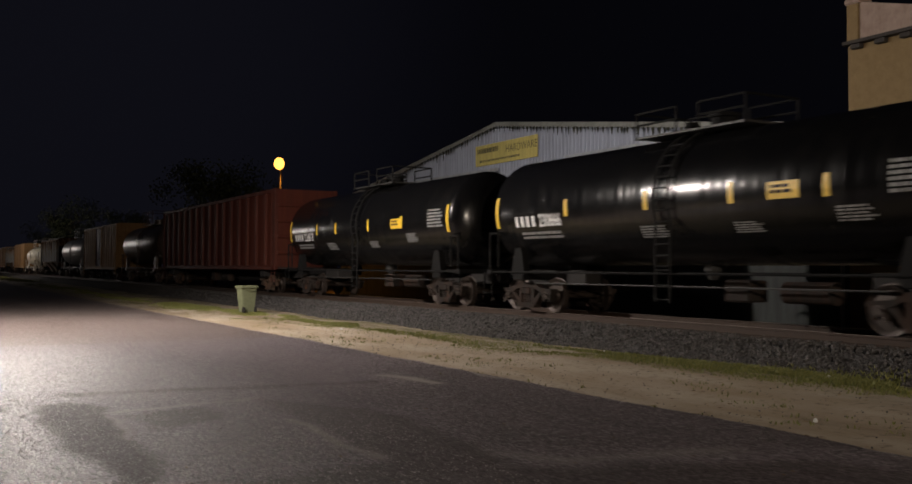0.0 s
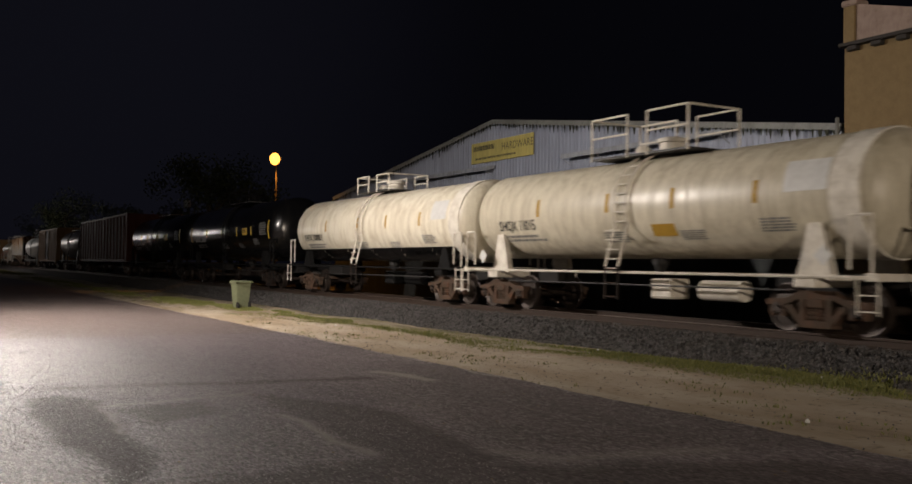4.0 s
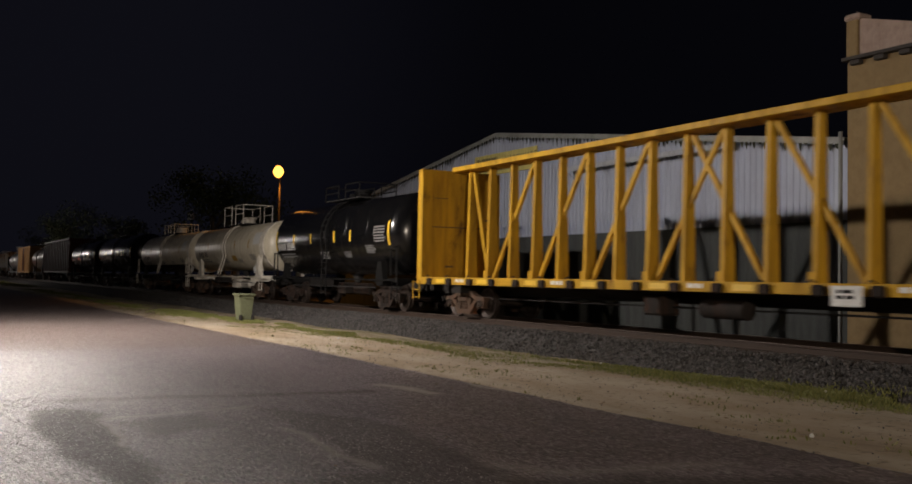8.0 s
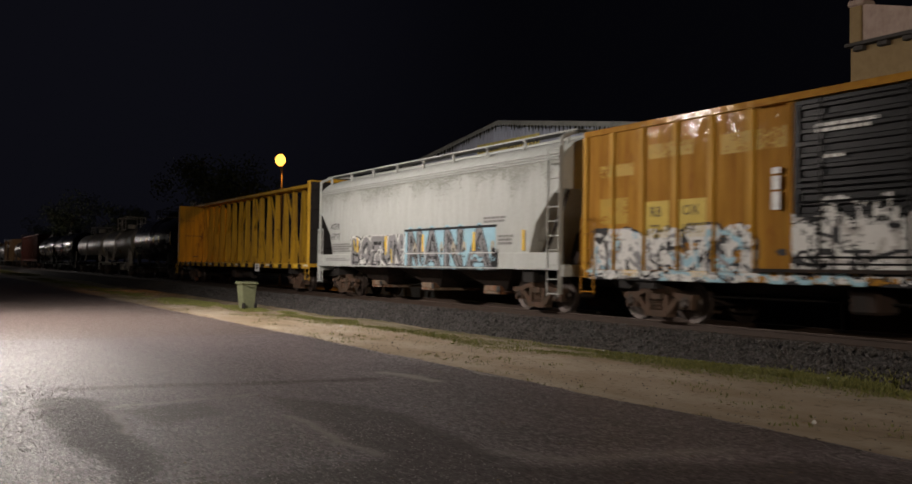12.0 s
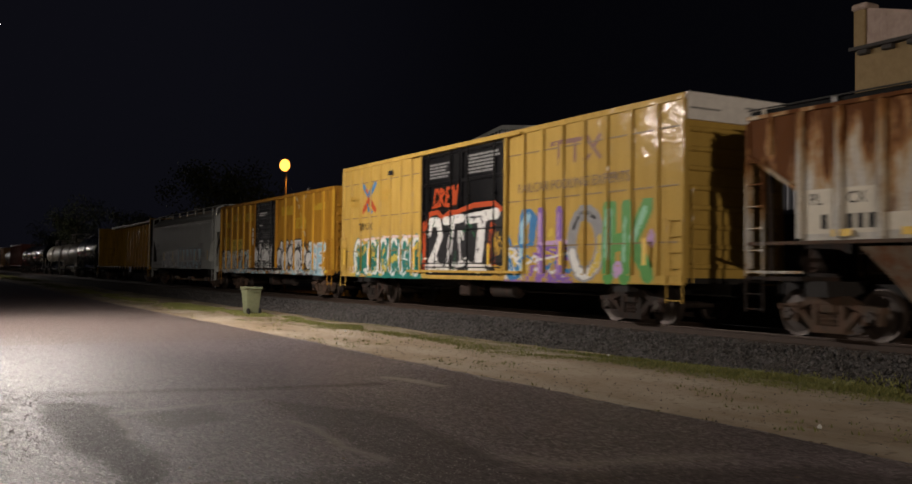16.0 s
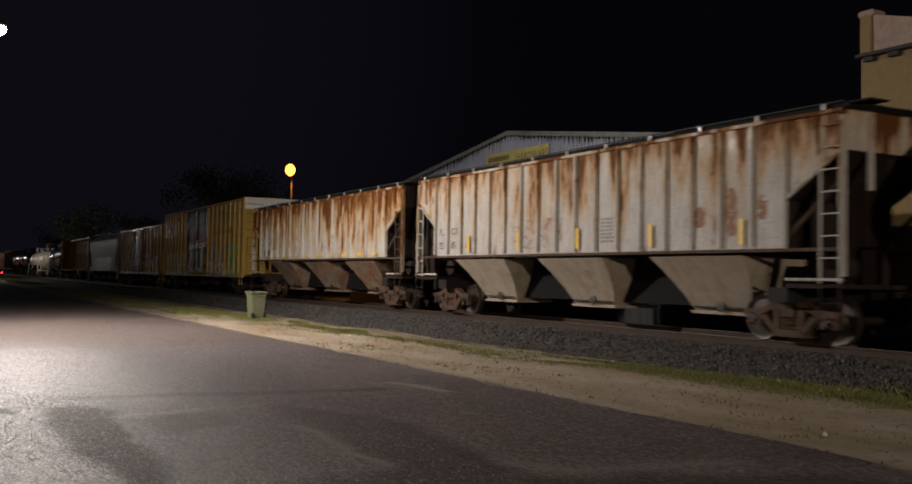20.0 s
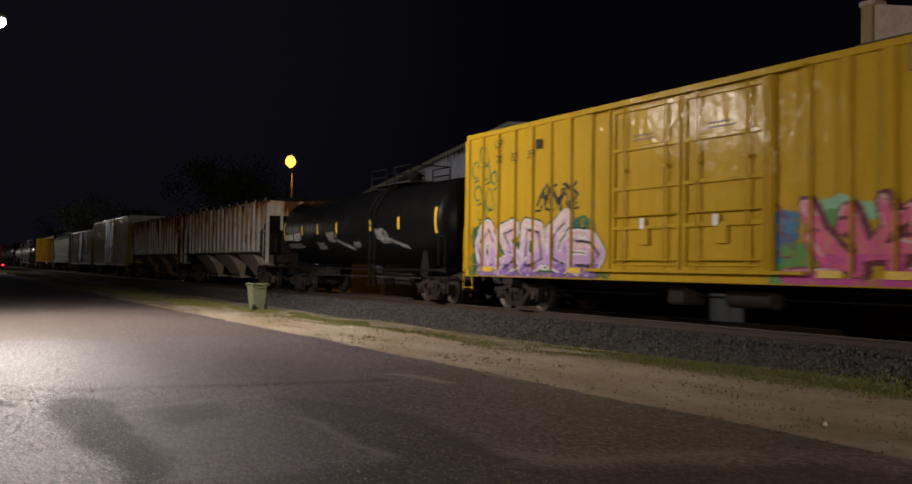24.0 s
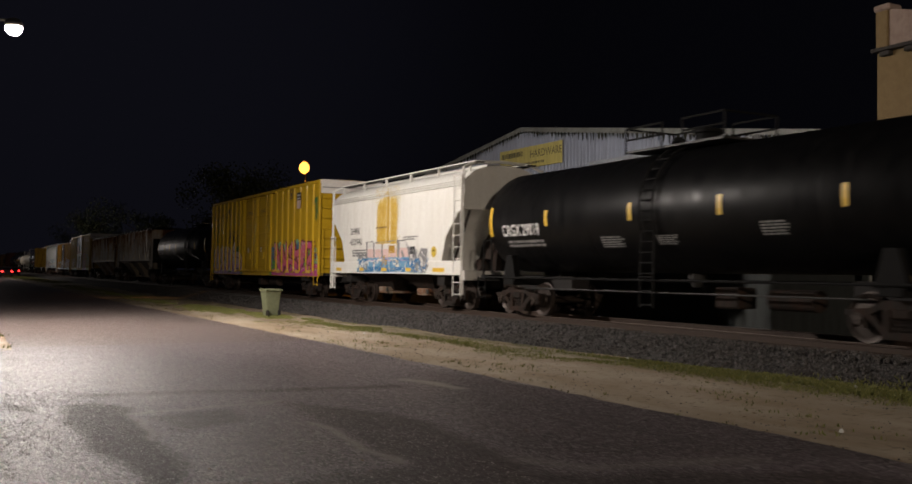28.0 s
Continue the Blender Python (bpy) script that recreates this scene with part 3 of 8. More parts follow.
def build_warehouse():
    house = thing("warehouse", pose(0, WALL_Y, 0), "pale blue-grey corrugated metal warehouse with a low gable", "building")
    # corrugated sheets, each about a metre wide, trapezoid ribs
    x, k = EAVE_L[0], 0
    while x < EAVE_R[0] - 0.05:
        x1 = min(x + 1.02, EAVE_R[0])
        bm = bmesh.new()
        ribs = [0, 0.05, 0.08, 0.12, 0.15, 0.30, 0.33, 0.37, 0.40, 0.55, 0.58, 0.62, 0.65, 0.80, 0.83, 0.87, 0.90, 1.02]
        ups = [0, 0, 1, 1, 0, 0, 1, 1, 0, 0, 1, 1, 0, 0, 1, 1, 0, 0]
        rows = []
        for r, u in zip(ribs, ups):
            px = min(x + r, x1)
            rows.append([bm.verts.new((px, -0.035 * u, z)) for z in (3.62, roof_at(px))])
        for a, b in zip(rows, rows[1:]):
            if b[0].co.x - a[0].co.x > 1e-4:
                bm.faces.new((a[0], b[0], b[1], a[1]))
        part("wall_sheet", bm, M_METAL_WALL, house)
        x = x1
    part("backing_wall", prism(bmesh.new(), [(EAVE_L[0], 0), (EAVE_R[0], 0), (EAVE_R[0], EAVE_R[1] - 0.02), (APEX[0], APEX[1] - 0.02),
                                           (EAVE_L[0], EAVE_L[1] - 0.02)], 0.03, 0.2), M_WAINSCOT, house)
    part("lower_wall", boxed(EAVE_L[0], EAVE_R[0], -0.06, 0.025, -0.1, 3.62), M_WAINSCOT, house, "dark greenish lower wall")
    part("roof", prism(bmesh.new(), [EAVE_L, APEX, EAVE_R, (EAVE_R[0], EAVE_R[1] + 0.1), (APEX[0], APEX[1] + 0.1),
                                     (EAVE_L[0] - 0.3, EAVE_L[1] + 0.1)], -0.25, 26), M_METAL_TRIM, house)
    # barge boards under the roof edge
    for a, b in ((EAVE_L, APEX), (APEX, EAVE_R)):
        part("barge_board", prism(bmesh.new(), [(a[0], a[1] - 0.12), (b[0], b[1] - 0.12), b, a], -0.29, -0.25), M_METAL_TRIM, house,
             "mossy weathered edge trim")
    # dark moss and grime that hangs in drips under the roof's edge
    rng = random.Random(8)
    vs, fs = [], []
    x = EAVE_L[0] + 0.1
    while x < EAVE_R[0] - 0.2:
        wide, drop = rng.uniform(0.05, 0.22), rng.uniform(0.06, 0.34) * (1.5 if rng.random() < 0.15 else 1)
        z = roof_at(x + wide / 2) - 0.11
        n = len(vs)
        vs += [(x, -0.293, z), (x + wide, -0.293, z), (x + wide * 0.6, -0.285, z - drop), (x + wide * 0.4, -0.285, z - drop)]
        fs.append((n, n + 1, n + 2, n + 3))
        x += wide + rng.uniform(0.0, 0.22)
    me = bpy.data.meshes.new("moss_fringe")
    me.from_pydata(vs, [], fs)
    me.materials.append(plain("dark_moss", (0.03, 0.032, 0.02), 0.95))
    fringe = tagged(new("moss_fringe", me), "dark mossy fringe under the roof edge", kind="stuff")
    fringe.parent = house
    return house


build_warehouse()


def build_awning(x0, x1, z, label):
    shade = thing("awning", pose(0, WALL_Y - 0.06, 0), label, "awning", "awnings of the warehouse")
    metal = paint("awning_grey", (0.33, 0.35, 0.38), (0.10, 0.10, 0.095), 0.6, 0.05, 0.6)
    bm = bmesh.new()
    prism(bm, [(-0.03, z + 0.26), (-0.5, z + 0.20), (-0.52, z), (-0.03, z + 0.12)], x0, x1, "x")
    part("canopy", bm, metal, shade)
    for i in range(5):
        x = x0 + 0.1 + (x1 - x0 - 0.2) * i / 4
        part("bracket", pipe([(x, -0.03, z - 0.25), (x, -0.5, z + 0.02)], 0.02), metal, shade)
    return shade


build_awning(-32.35, -23.25, 6.2, "long narrow grey metal awning on the warehouse wall")
build_awning(-46.6, -38.3, 6.2, "second narrow grey metal awning on the warehouse wall")


def build_sign():
    sign = thing("shop_sign", pose(-40.4, WALL_Y - 0.07, 6.82), "faded yellow shop sign board with dark letters", "sign")
    yellow = paint("sign_yellow", (0.55, 0.47, 0.16), (0.25, 0.22, 0.11), 0.6, 0, 0.7)
    ink = plain("sign_ink", (0.10, 0.09, 0.045), 0.8)
    part("board", boxed(0, 5.35, -0.06, 0.0, -0.15, 0.85, 0.01), yellow, sign)
    lettering("HARDWARE", 0.5, ink, sign, 2.75, 0.30, -0.064, stretch=0.95)
    bars(1, 2.35, 0.38, ink, sign, 0.2, 0.30, -0.064, seed=4)
    bars(1, 4.4, 0.16, ink, sign, 0.4, -0.05, -0.064, seed=8)
    return sign


build_sign()
M_TAN = paint("tan_plaster", (0.235, 0.168, 0.088), (0.15, 0.105, 0.056), 0.5, 0, 0.85, False)
M_PINK = paint("pinkish_flaking_plaster", (0.34, 0.26, 0.22), (0.20, 0.14, 0.115), 0.8, 0.25, 0.85, False, 2, (0.30, 0.22, 0.19))


def build_shop():
    shop = thing("brick_shop", pose(-18.62, WALL_Y - 0.3, 0), "tan plastered building with a pinkish sloping parapet", "building")
    part("wall", boxed(0, 24, 0, 14, -0.1, 8.32), M_TAN, shop)
    part("parapet", prism(bmesh.new(), [(0.34, 8.32), (24, 8.32), (24, 8.6), (2.2, 8.98), (0.34, 9.5)], 0.04, 0.4), M_PINK, shop,
         "pinkish flaking parapet")
    part("pilaster", boxed(-0.02, 0.36, -0.05, 0.45, 8.32, 9.45, 0.02), M_TAN, shop)
    part("pilaster_cap", boxed(-0.08, 0.46, -0.1, 0.5, 9.45, 9.64, 0.05), M_PINK, shop)
    dark = plain("cornice_dark", (0.03, 0.025, 0.022), 0.8)
    part("cornice", boxed(-0.02, 24, -0.26, 0.0, 8.24, 8.34), dark, shop, "dark cornice")
    brick = part("cornice_bracket", boxed(0, 0.34, -0.2, 0.0, 8.10, 8.24, 0.02), dark, shop)
    brick.matrix_basis = pose(0.2, 0, 0)
    for i in range(1, 30):
        again(brick, shop, pose(0.2 + 0.8 * i, 0, 0))
    part("downpipe", pipe([(-0.12, -0.16, 0), (-0.12, -0.16, 6.2)], 0.06, 8), M_METAL_TRIM, shop)
    return shop


build_shop()

# ---------------------------------------------------------------- street lamps


def build_street_lamp(name, place, lamp_glow, arm, label):
    lamp = thing(name, pose(place.x, place.y, 0), label, "street lamp", "street lamps")
    steel = plain("lamp_post_grey", (0.2, 0.2, 0.2), 0.5, 0.6)
    h = place.z
    ax, ay = arm
    bm = spin([(0, 0.11), (h - 0.6, 0.07), (h - 0.1, 0.05)], "z", 12, (ax, ay, 0))
    part("post", bm, steel, lamp, smooth=True)
    part("arm", pipe([(ax, ay, h - 0.5), (ax * 0.6, ay * 0.6, h + 0.12), (0, 0, h + 0.14)], 0.035, 8), steel, lamp)
    part("housing", spin([(-0.02, 0.22), (0.05, 0.24), (0.16, 0.17), (0.22, 0.05)], "z", 16, (0, 0, h)), steel, lamp, smooth=True)
    part("lens", spin([(-0.26, 0.05), (-0.23, 0.13), (-0.14, 0.21), (-0.022, 0.21)], "z", 16, (0, 0, h)), lamp_glow, lamp, "glowing lens", smooth=True)
    return lamp


G_WHITE = glow("white_lamp_glow", (1.0, 0.95, 0.88), 40)
G_SODIUM = glow("sodium_lamp_glow", (1.0, 0.40, 0.055), 2.9)
build_street_lamp("street_lamp", LAMP_A, G_WHITE, (-0.3, -2.2), "grey street lamp with a bright white lens on its arm")
for spot in (LAMP_B, LAMP_C, LAMP_D):
    build_street_lamp("street_lamp", spot, G_WHITE, (-0.3, -2.2), "grey street lamp with a bright white lens over the road")


def build_sodium_lamp():
    p = LAMP_S
    lamp = thing("yard_lamp", pose(p.x, p.y, 0), "wooden pole with a glowing orange sodium lamp", "street lamp")
    wood = paint("pole_wood", (0.025, 0.017, 0.012), (0.05, 0.04, 0.03), 0.6, 0, 0.85)
    part("pole", spin([(0, 0.09), (p.z + 0.3, 0.055)], "z", 10, (-0.55, 0.3, 0)), wood, lamp, smooth=True)
    part("arm", pipe([(-0.6, 0.3, p.z - 0.1), (-0.2, 0.1, p.z + 0.42), (0, 0, p.z + 0.42)], 0.03), M_STEEL, lamp)
    part("cap", spin([(0.34, 0.14), (0.44, 0.06)], "z", 14, (0, 0, p.z)), M_STEEL, lamp)
    part("globe", spin([(-0.42, 0.08), (-0.36, 0.18), (-0.22, 0.30), (-0.04, 0.34), (0.14, 0.30), (0.28, 0.20), (0.34, 0.10)], "z", 16, (0, 0, p.z)), G_SODIUM, lamp,
         "glowing orange globe", smooth=True)
    return lamp


build_sodium_lamp()


def build_bin():
    can = thing("wheeled_bin", pose(-35.0, 10.75, -0.03, 0, 0, 8), "pale olive green plastic wheeled rubbish bin on the verge", "bin")
    green = plain("bin_green", (0.17, 0.185, 0.105), 0.6)
    bm = bmesh.new()
    lo = [bm.verts.new(p) for p in ((-0.21, -0.22, 0.03), (0.21, -0.22, 0.03), (0.21, 0.22, 0.03), (-0.21, 0.22, 0.03))]
    hi = [bm.verts.new(p) for p in ((-0.27, -0.30, 0.98), (0.27, -0.30, 0.98), (0.27, 0.30, 0.98), (-0.27, 0.30, 0.98))]
    bm.faces.new(lo[::-1]), bm.faces.new(hi)
    for i in range(4):
        bm.faces.new((lo[i], lo[(i + 1) % 4], hi[(i + 1) % 4], hi[i]))
    bmesh.ops.bevel(bm, geom=list(bm.edges), offset=0.03, segments=2, affect="EDGES")
    part("tub", bm, green, can)
    part("rim", boxed(-0.29, 0.29, -0.33, 0.33, 0.93, 0.985, 0.015), green, can)
    bm = bmesh.new()
    prism(bm, [(-0.30, 0.985), (0.32, 0.985), (0.32, 1.0), (0.2, 1.03), (-0.2, 1.045), (-0.30, 1.01)], -0.34, 0.34)
    part("lid", bm, green, can)
    part("handle", pipe([(0.31, -0.22, 0.95), (0.37, -0.22, 0.97), (0.37, 0.22, 0.97), (0.31, 0.22, 0.95)], 0.016), green, can)
    for y in (-0.23, 0.23):
        part("wheel", spin([(-0.03, 0.1), (-0.02, 0.125), (0.02, 0.125), (0.03, 0.1)], "y", 14, (0.25, y, 0.125)), M_UNDER, can)
    return can


build_bin()

# ---------------------------------------------------------------- the train
SPEED = 8.213
TRAIN = []
AXLES = {-1: [], 1: []}
WHEEL_R = 0.46
BOGIES = {}


# dark tone paints the shadow line along each raised panel rail
M_SEAM = plain("grimy_seam", (0.19, 0.115, 0.03), 0.6)


def train_shift(t):
    """How far the train has gone since the seventeenth second."""
    return SPEED * (t - 17)


def wheelset_bm():
    bm = bmesh.new()
    prof = [(-0.075, 0.10), (-0.075, 0.17), (-0.03, 0.2), (-0.02, 0.36), (-0.05, 0.40), (-0.065, WHEEL_R - 0.01), (0.04, WHEEL_R),
            (0.05, WHEEL_R + 0.028), (0.07, WHEEL_R + 0.02), (0.07, 0.39), (0.03, 0.36), (0.02, 0.2), (0.09, 0.16), (0.09, 0.10)]
    for side in (-1, 1):
        b = spin([(side * (0.735 - p), r) for p, r in prof], "y", 28)
        me = bpy.data.meshes.new("tmp")
        b.to_mesh(me)
        b.free()
        bm.from_mesh(me)
        bpy.data.meshes.remove(me)
    rod(bm, (0, -0.98, 0), (0, 0.98, 0), 0.085, 12)
    for side in (-1, 1):
        rod(bm, (0, side * 0.86, 0), (0, side * 1.1, 0), 0.12, 6)
    # three bolts of the bearing cap show that the axle turns
    for k in range(3):
        a = 2.1 * k
        rod(bm, (0.07 * math.cos(a), -1.09, 0.07 * math.sin(a)), (0.07 * math.cos(a), -1.13, 0.07 * math.sin(a)), 0.025, 6)
    return bm


def side_frame_bm():
    """The cast side frame of a freight bogie, with its openings."""
    bm = bmesh.new()
    y0, y1 = -0.10, 0.10
    prism(bm, [(-1.14, 0.62), (-0.62, 0.66), (-0.36, 0.80), (0.36, 0.80), (0.62, 0.66), (1.14, 0.62), (1.14, 0.52), (0.72, 0.50), (0.40, 0.64),
               (-0.40, 0.64), (-0.72, 0.50), (-1.14, 0.52)], y0, y1)
    for s in (-1, 1):
        prism(bm, [(s * 0.70, 0.50), (s * 0.56, 0.54), (s * 0.20, 0.16), (s * 0.34, 0.13)], y0, y1)
        prism(bm, [(s * 0.24, 0.22), (s * 0.36, 0.22), (s * 0.36, 0.66), (s * 0.24, 0.66)], y0, y1)
        prism(bm, [(s * 0.70, 0.54), (s * 1.10, 0.54), (s * 1.06, 0.30), (s * 1.0, 0.30), (s * 1.0, 0.40), (s * 0.80, 0.40),
                   (s * 0.80, 0.30), (s * 0.72, 0.30)], y0 * 0.8, y1 * 0.8)
    prism(bm, [(-0.40, 0.12), (0.40, 0.12), (0.36, 0.25), (-0.36, 0.25)], y0 - 0.02, y1 + 0.02)
    return bm


def bogie(parent, x, material, spring=True):
    """A bogie under a wagon: bogie > side_frame, bolster, spring, wheelset."""
    b = new("bogie")
    b.parent = parent
    b.matrix_basis = pose(x, 0, 0)
    key = material.name
    if key not in BOGIES:
        BOGIES[key] = {}
    have = BOGIES[key]

    def put(name, make, m):
        if name in have:
            return again(have[name], b, m)
        o = part(name, make(), material if name != "wheelset" else M_WHEEL, b, smooth=name == "wheelset")
        o.matrix_basis = m
        have[name] = o
        return o

    for y in (-0.99, 0.99):
        put("side_frame", side_frame_bm, pose(0, y, 0))
        for sx in (-0.15, 0, 0.15):
            put("spring", lambda: spin([(0.25, 0.06), (0.29, 0.075), (0.33, 0.06), (0.37, 0.075), (0.41, 0.06), (0.45, 0.075), (0.5, 0.06)], "z", 8),
                pose(sx, y, 0))
    put("bolster", lambda: box(bmesh.new(), -0.2, 0.2, -1.12, 1.12, 0.48, 0.66, 0.03), pose(0, 0, 0))
    put("brake_beam", lambda: box(bmesh.new(), -0.36, -0.30, -0.8, 0.8, 0.32, 0.44), pose(0, 0, 0))
    put("brake_beam", lambda: None, pose(0.66, 0, 0))
    for s in (-1, 1):
        w = put("wheelset", wheelset_bm, pose(s * 0.89, 0, WHEEL_R))
        AXLES[s].append(w)
    return b


def wagon(name, left, right, label):
    """An empty on the rails in the middle of a wagon whose body reaches from left to right (at the seventeenth second)."""
    w = thing(name, pose((left + right) / 2, TRACK_Y, RAIL_Z), label, "freight wagon", "wagons of the train")
    TRAIN.append((w, (left + right) / 2))
    return w, (right - left) / 2


def couplers(w, half, reach=0.75):
    for s in (-1, 1):
        bm = bmesh.new()
        box(bm, min(s * (half - 0.6), s * (half + reach - 0.2)), max(s * (half - 0.6), s * (half + reach - 0.2)), -0.09, 0.09, 0.80, 0.98)
        box(bm, min(s * (half + reach - 0.25), s * (half + reach)), max(s * (half + reach - 0.25), s * (half + reach)), -0.17, 0.17, 0.74, 1.03, 0.04)
        part("coupler", bm, M_UNDER, w)
        part("brake_hose", pipe([(s * (half + 0.1), 0.35, 0.85), (s * (half + 0.35), 0.3, 0.5), (s * (half + 0.6), 0.22, 0.42)], 0.03), M_UNDER, w)


def ladder(w, x, y, z0, z1, width, material, rung=0.38, axis="x", r=0.018):
    """A grab ladder: two stiles and its rungs, in one plane parallel to the side or to the end."""
    bm = bmesh.new()
    at = (lambda a, z: (x + a, y, z)) if axis == "x" else (lambda a, z: (x, y + a, z))
    for a in (0, width):
        rod(bm, at(a, z0), at(a, z1), r, 6)
    k = int((z1 - z0) / rung)
    for i in range(k + 1):
        z = z0 + 0.06 + i * (z1 - z0 - 0.12) / max(1, k)
        rod(bm, at(0, z), at(width, z), r * 0.8, 5)
    return part("ladder", bm, material, w)


def tank_wagon(name, seam_l, seam_r, r, zc, shell, label, trim=None, belly=None, stripes=(), bogie_mat=None, dome="tall", style="black", low_trim=None, plat=0.0, deck=1.7):
    """A tank wagon. seam_l, seam_r: where its heads begin."""
    w, half = wagon(name, seam_l, seam_r, label)
    trim = trim or M_TRIM_BLACK
    base = low_trim or trim
    dish = 0.52
    prof = [(-half - dish, 0.02), (-half - dish * 0.96, r * 0.35), (-half - dish * 0.78, r * 0.66), (-half - dish * 0.45, r * 0.88),
            (-half - dish * 0.15, r * 0.98), (-half, r)]
    part("tank", spin(prof + [(-a, q) for a, q in prof[::-1]], "x", 56, (0, 0, zc)), shell, w, smooth=True)
    if belly:
        # the painted lower part of the shell, a thin skin
        bm = bmesh.new()
        arcs = [math.pi * (1.215 + 0.57 * i / 16) for i in range(17)]
        vs = [[bm.verts.new((x, (r + 0.006) * math.cos(a), zc + (r + 0.006) * math.sin(a))) for a in arcs] for x in (-half, half)]
        for i in range(16):
            bm.faces.new((vs[0][i], vs[0][i + 1], vs[1][i + 1], vs[1][i]))
        part("belly_coat", bm, belly, w, smooth=True)
    # weld seams
    for k in range(1, 6):
        x = -half + 2 * half * k / 6
        part("weld_seam", spin([(x - 0.03, r - 0.01), (x - 0.012, r + 0.007), (x + 0.012, r + 0.007), (x + 0.03, r - 0.01)], "x", 40, (0, 0, zc)), shell, w,
             smooth=True)
    # draft sills and saddles
    for s in (-1, 1):
        part("draft_sill", boxed(min(s * (half - 2.6), s * (half + 0.55)), max(s * (half - 2.6), s * (half + 0.55)), -0.3, 0.3, 0.72, 1.12, 0.02), M_UNDER, w)
        bx = s * (half - 1.0)
        peak = zc - (0.45 if base is trim and style == "white" else 0.68) * r
        foot = 0.42 if style == "white" else 0.34
        for y0, y1 in ((-r * 0.93, -r * 0.80), (r * 0.80, r * 0.93)):
            bm = prism(bmesh.new(), [(bx - foot, 1.0), (bx + foot, 1.0), (bx + 0.14, peak), (bx - 0.14, peak)], y0, y1)
            part("saddle", bm, base, w)
        part("bolster_beam", boxed(bx - 0.25, bx + 0.25, -1.38, 1.38, 0.86, 1.06, 0.02), base, w)
        ex = s * (half + 0.42)
        part("end_sill", boxed(ex - 0.12, ex + 0.12, -1.42, 1.42, 1.0, 1.14, 0.01), base, w)
        # end handrail
        part("end_handrail", pipe([(ex, -1.38, 1.14), (ex, -1.38, 2.15), (ex - s * 0.45, -1.38, 2.15), (ex - s * 0.45, -1.38, 1.2)], 0.028), trim, w)
        part("end_handrail", pipe([(ex, 1.38, 1.14), (ex, 1.38, 2.15), (ex - s * 0.45, 1.38, 2.15), (ex - s * 0.45, 1.38, 1.2)], 0.028), trim, w)
        ladder(w, ex - 0.26, -1.42, 0.42, 1.1, 0.42, trim, 0.3)
        bogie(w, bx, bogie_mat or M_BOGIE_DARK)
    # side sill pipe
    for y in (-1.40, 1.40):
        part("side_rail", pipe([(-half - 0.4, y, 1.07), (half + 0.4, y, 1.07)], 0.032), base, w)
    part("brake_rod", pipe([(-half + 1.6, -1.2, 0.78), (half - 1.6, -1.2, 0.80)], 0.022), M_STEEL, w)
    # ladder up the middle, bent round the shell
    bm = bmesh.new()
    for x in (plat - 0.23, plat + 0.23):
        pts = [(x, -1.5, 1.2)] + [(x, -(r + 0.10) * math.cos(a), zc + (r + 0.10) * math.sin(a))
                                                   for a in (-0.35 + 0.2 * i for i in range(9))]
        for p, q in zip(pts, pts[1:]):
            rod(bm, p, q, 0.03, 6)
    for i in range(3, 15):
        z = 0.5 + i * (zc + r * 0.8 - 0.5) / 14
        a = (z - zc) / (r + 0.1)
        y = -(r + 0.1) * math.sqrt(max(0.02, 1 - a * a)) if z > zc - 0.5 else -1.5
        rod(bm, (plat - 0.23, y, z), (plat + 0.23, y, z), 0.018, 5)
    part("side_ladder", bm, trim, w)
    ladder(w, plat - 0.23, -1.5, 0.45, 1.2, 0.46, base if style == "black" else M_BOGIE_DARK, 0.3, r=0.026)
    # platform on top with manway and valves
    top = zc + r
    part("platform", boxed(plat - deck, plat + deck, -0.78, 0.78, top + 0.02, top + 0.07), M_STEEL, w)
    part("manway", spin([(top - 0.1, 0.3), (top + 0.32, 0.3), (top + 0.34, 0.36), (top + 0.42, 0.36), (top + 0.46, 0.2)], "z", 18, (plat + 0.35, 0, 0)), trim, w, smooth=True)
    part("valve_housing", spin([(top - 0.1, 0.2), (top + 0.25, 0.2), (top + 0.36, 0.12)], "z", 14, (plat - 0.65, 0, 0)), trim, w, smooth=True)
    h = 1.02 if dome == "tall" else 0.62
    for x0, x1 in ((plat - deck, plat - 0.35), (plat + 0.35, plat + deck)):
        for y in (-0.78, 0.78):
            bm = bmesh.new()
            for p, q in (((x0, y, top), (x0, y, top + h)), ((x1, y, top), (x1, y, top + h)), ((x0, y, top + h), (x1, y, top + h)),
                         ((x0, y, top + h * 0.55), (x1, y, top + h * 0.55))):
                rod(bm, p, q, 0.026, 6)
            part("handrail", bm, trim, w)
    for x in (plat - deck, plat + deck):
        part("handrail", pipe([(x, -0.78, top + h), (x, 0.78, top + h)], 0.026), trim, w)
    # gear below: outlet valve and brake gear
    part("outlet_valve", spin([(zc - r - 0.32, 0.1), (zc - r - 0.12, 0.2), (zc - r + 0.1, 0.24)], "z", 12), M_STEEL, w)
    part("brake_reservoir", spin([(half - 4.2, 0.05), (half - 4.15, 0.22), (half - 3.0, 0.22), (half - 2.95, 0.05)], "x", 14, (0, -0.75, 0.72)),
         base if style != "black" else M_BOGIE_DARK, w, smooth=True)
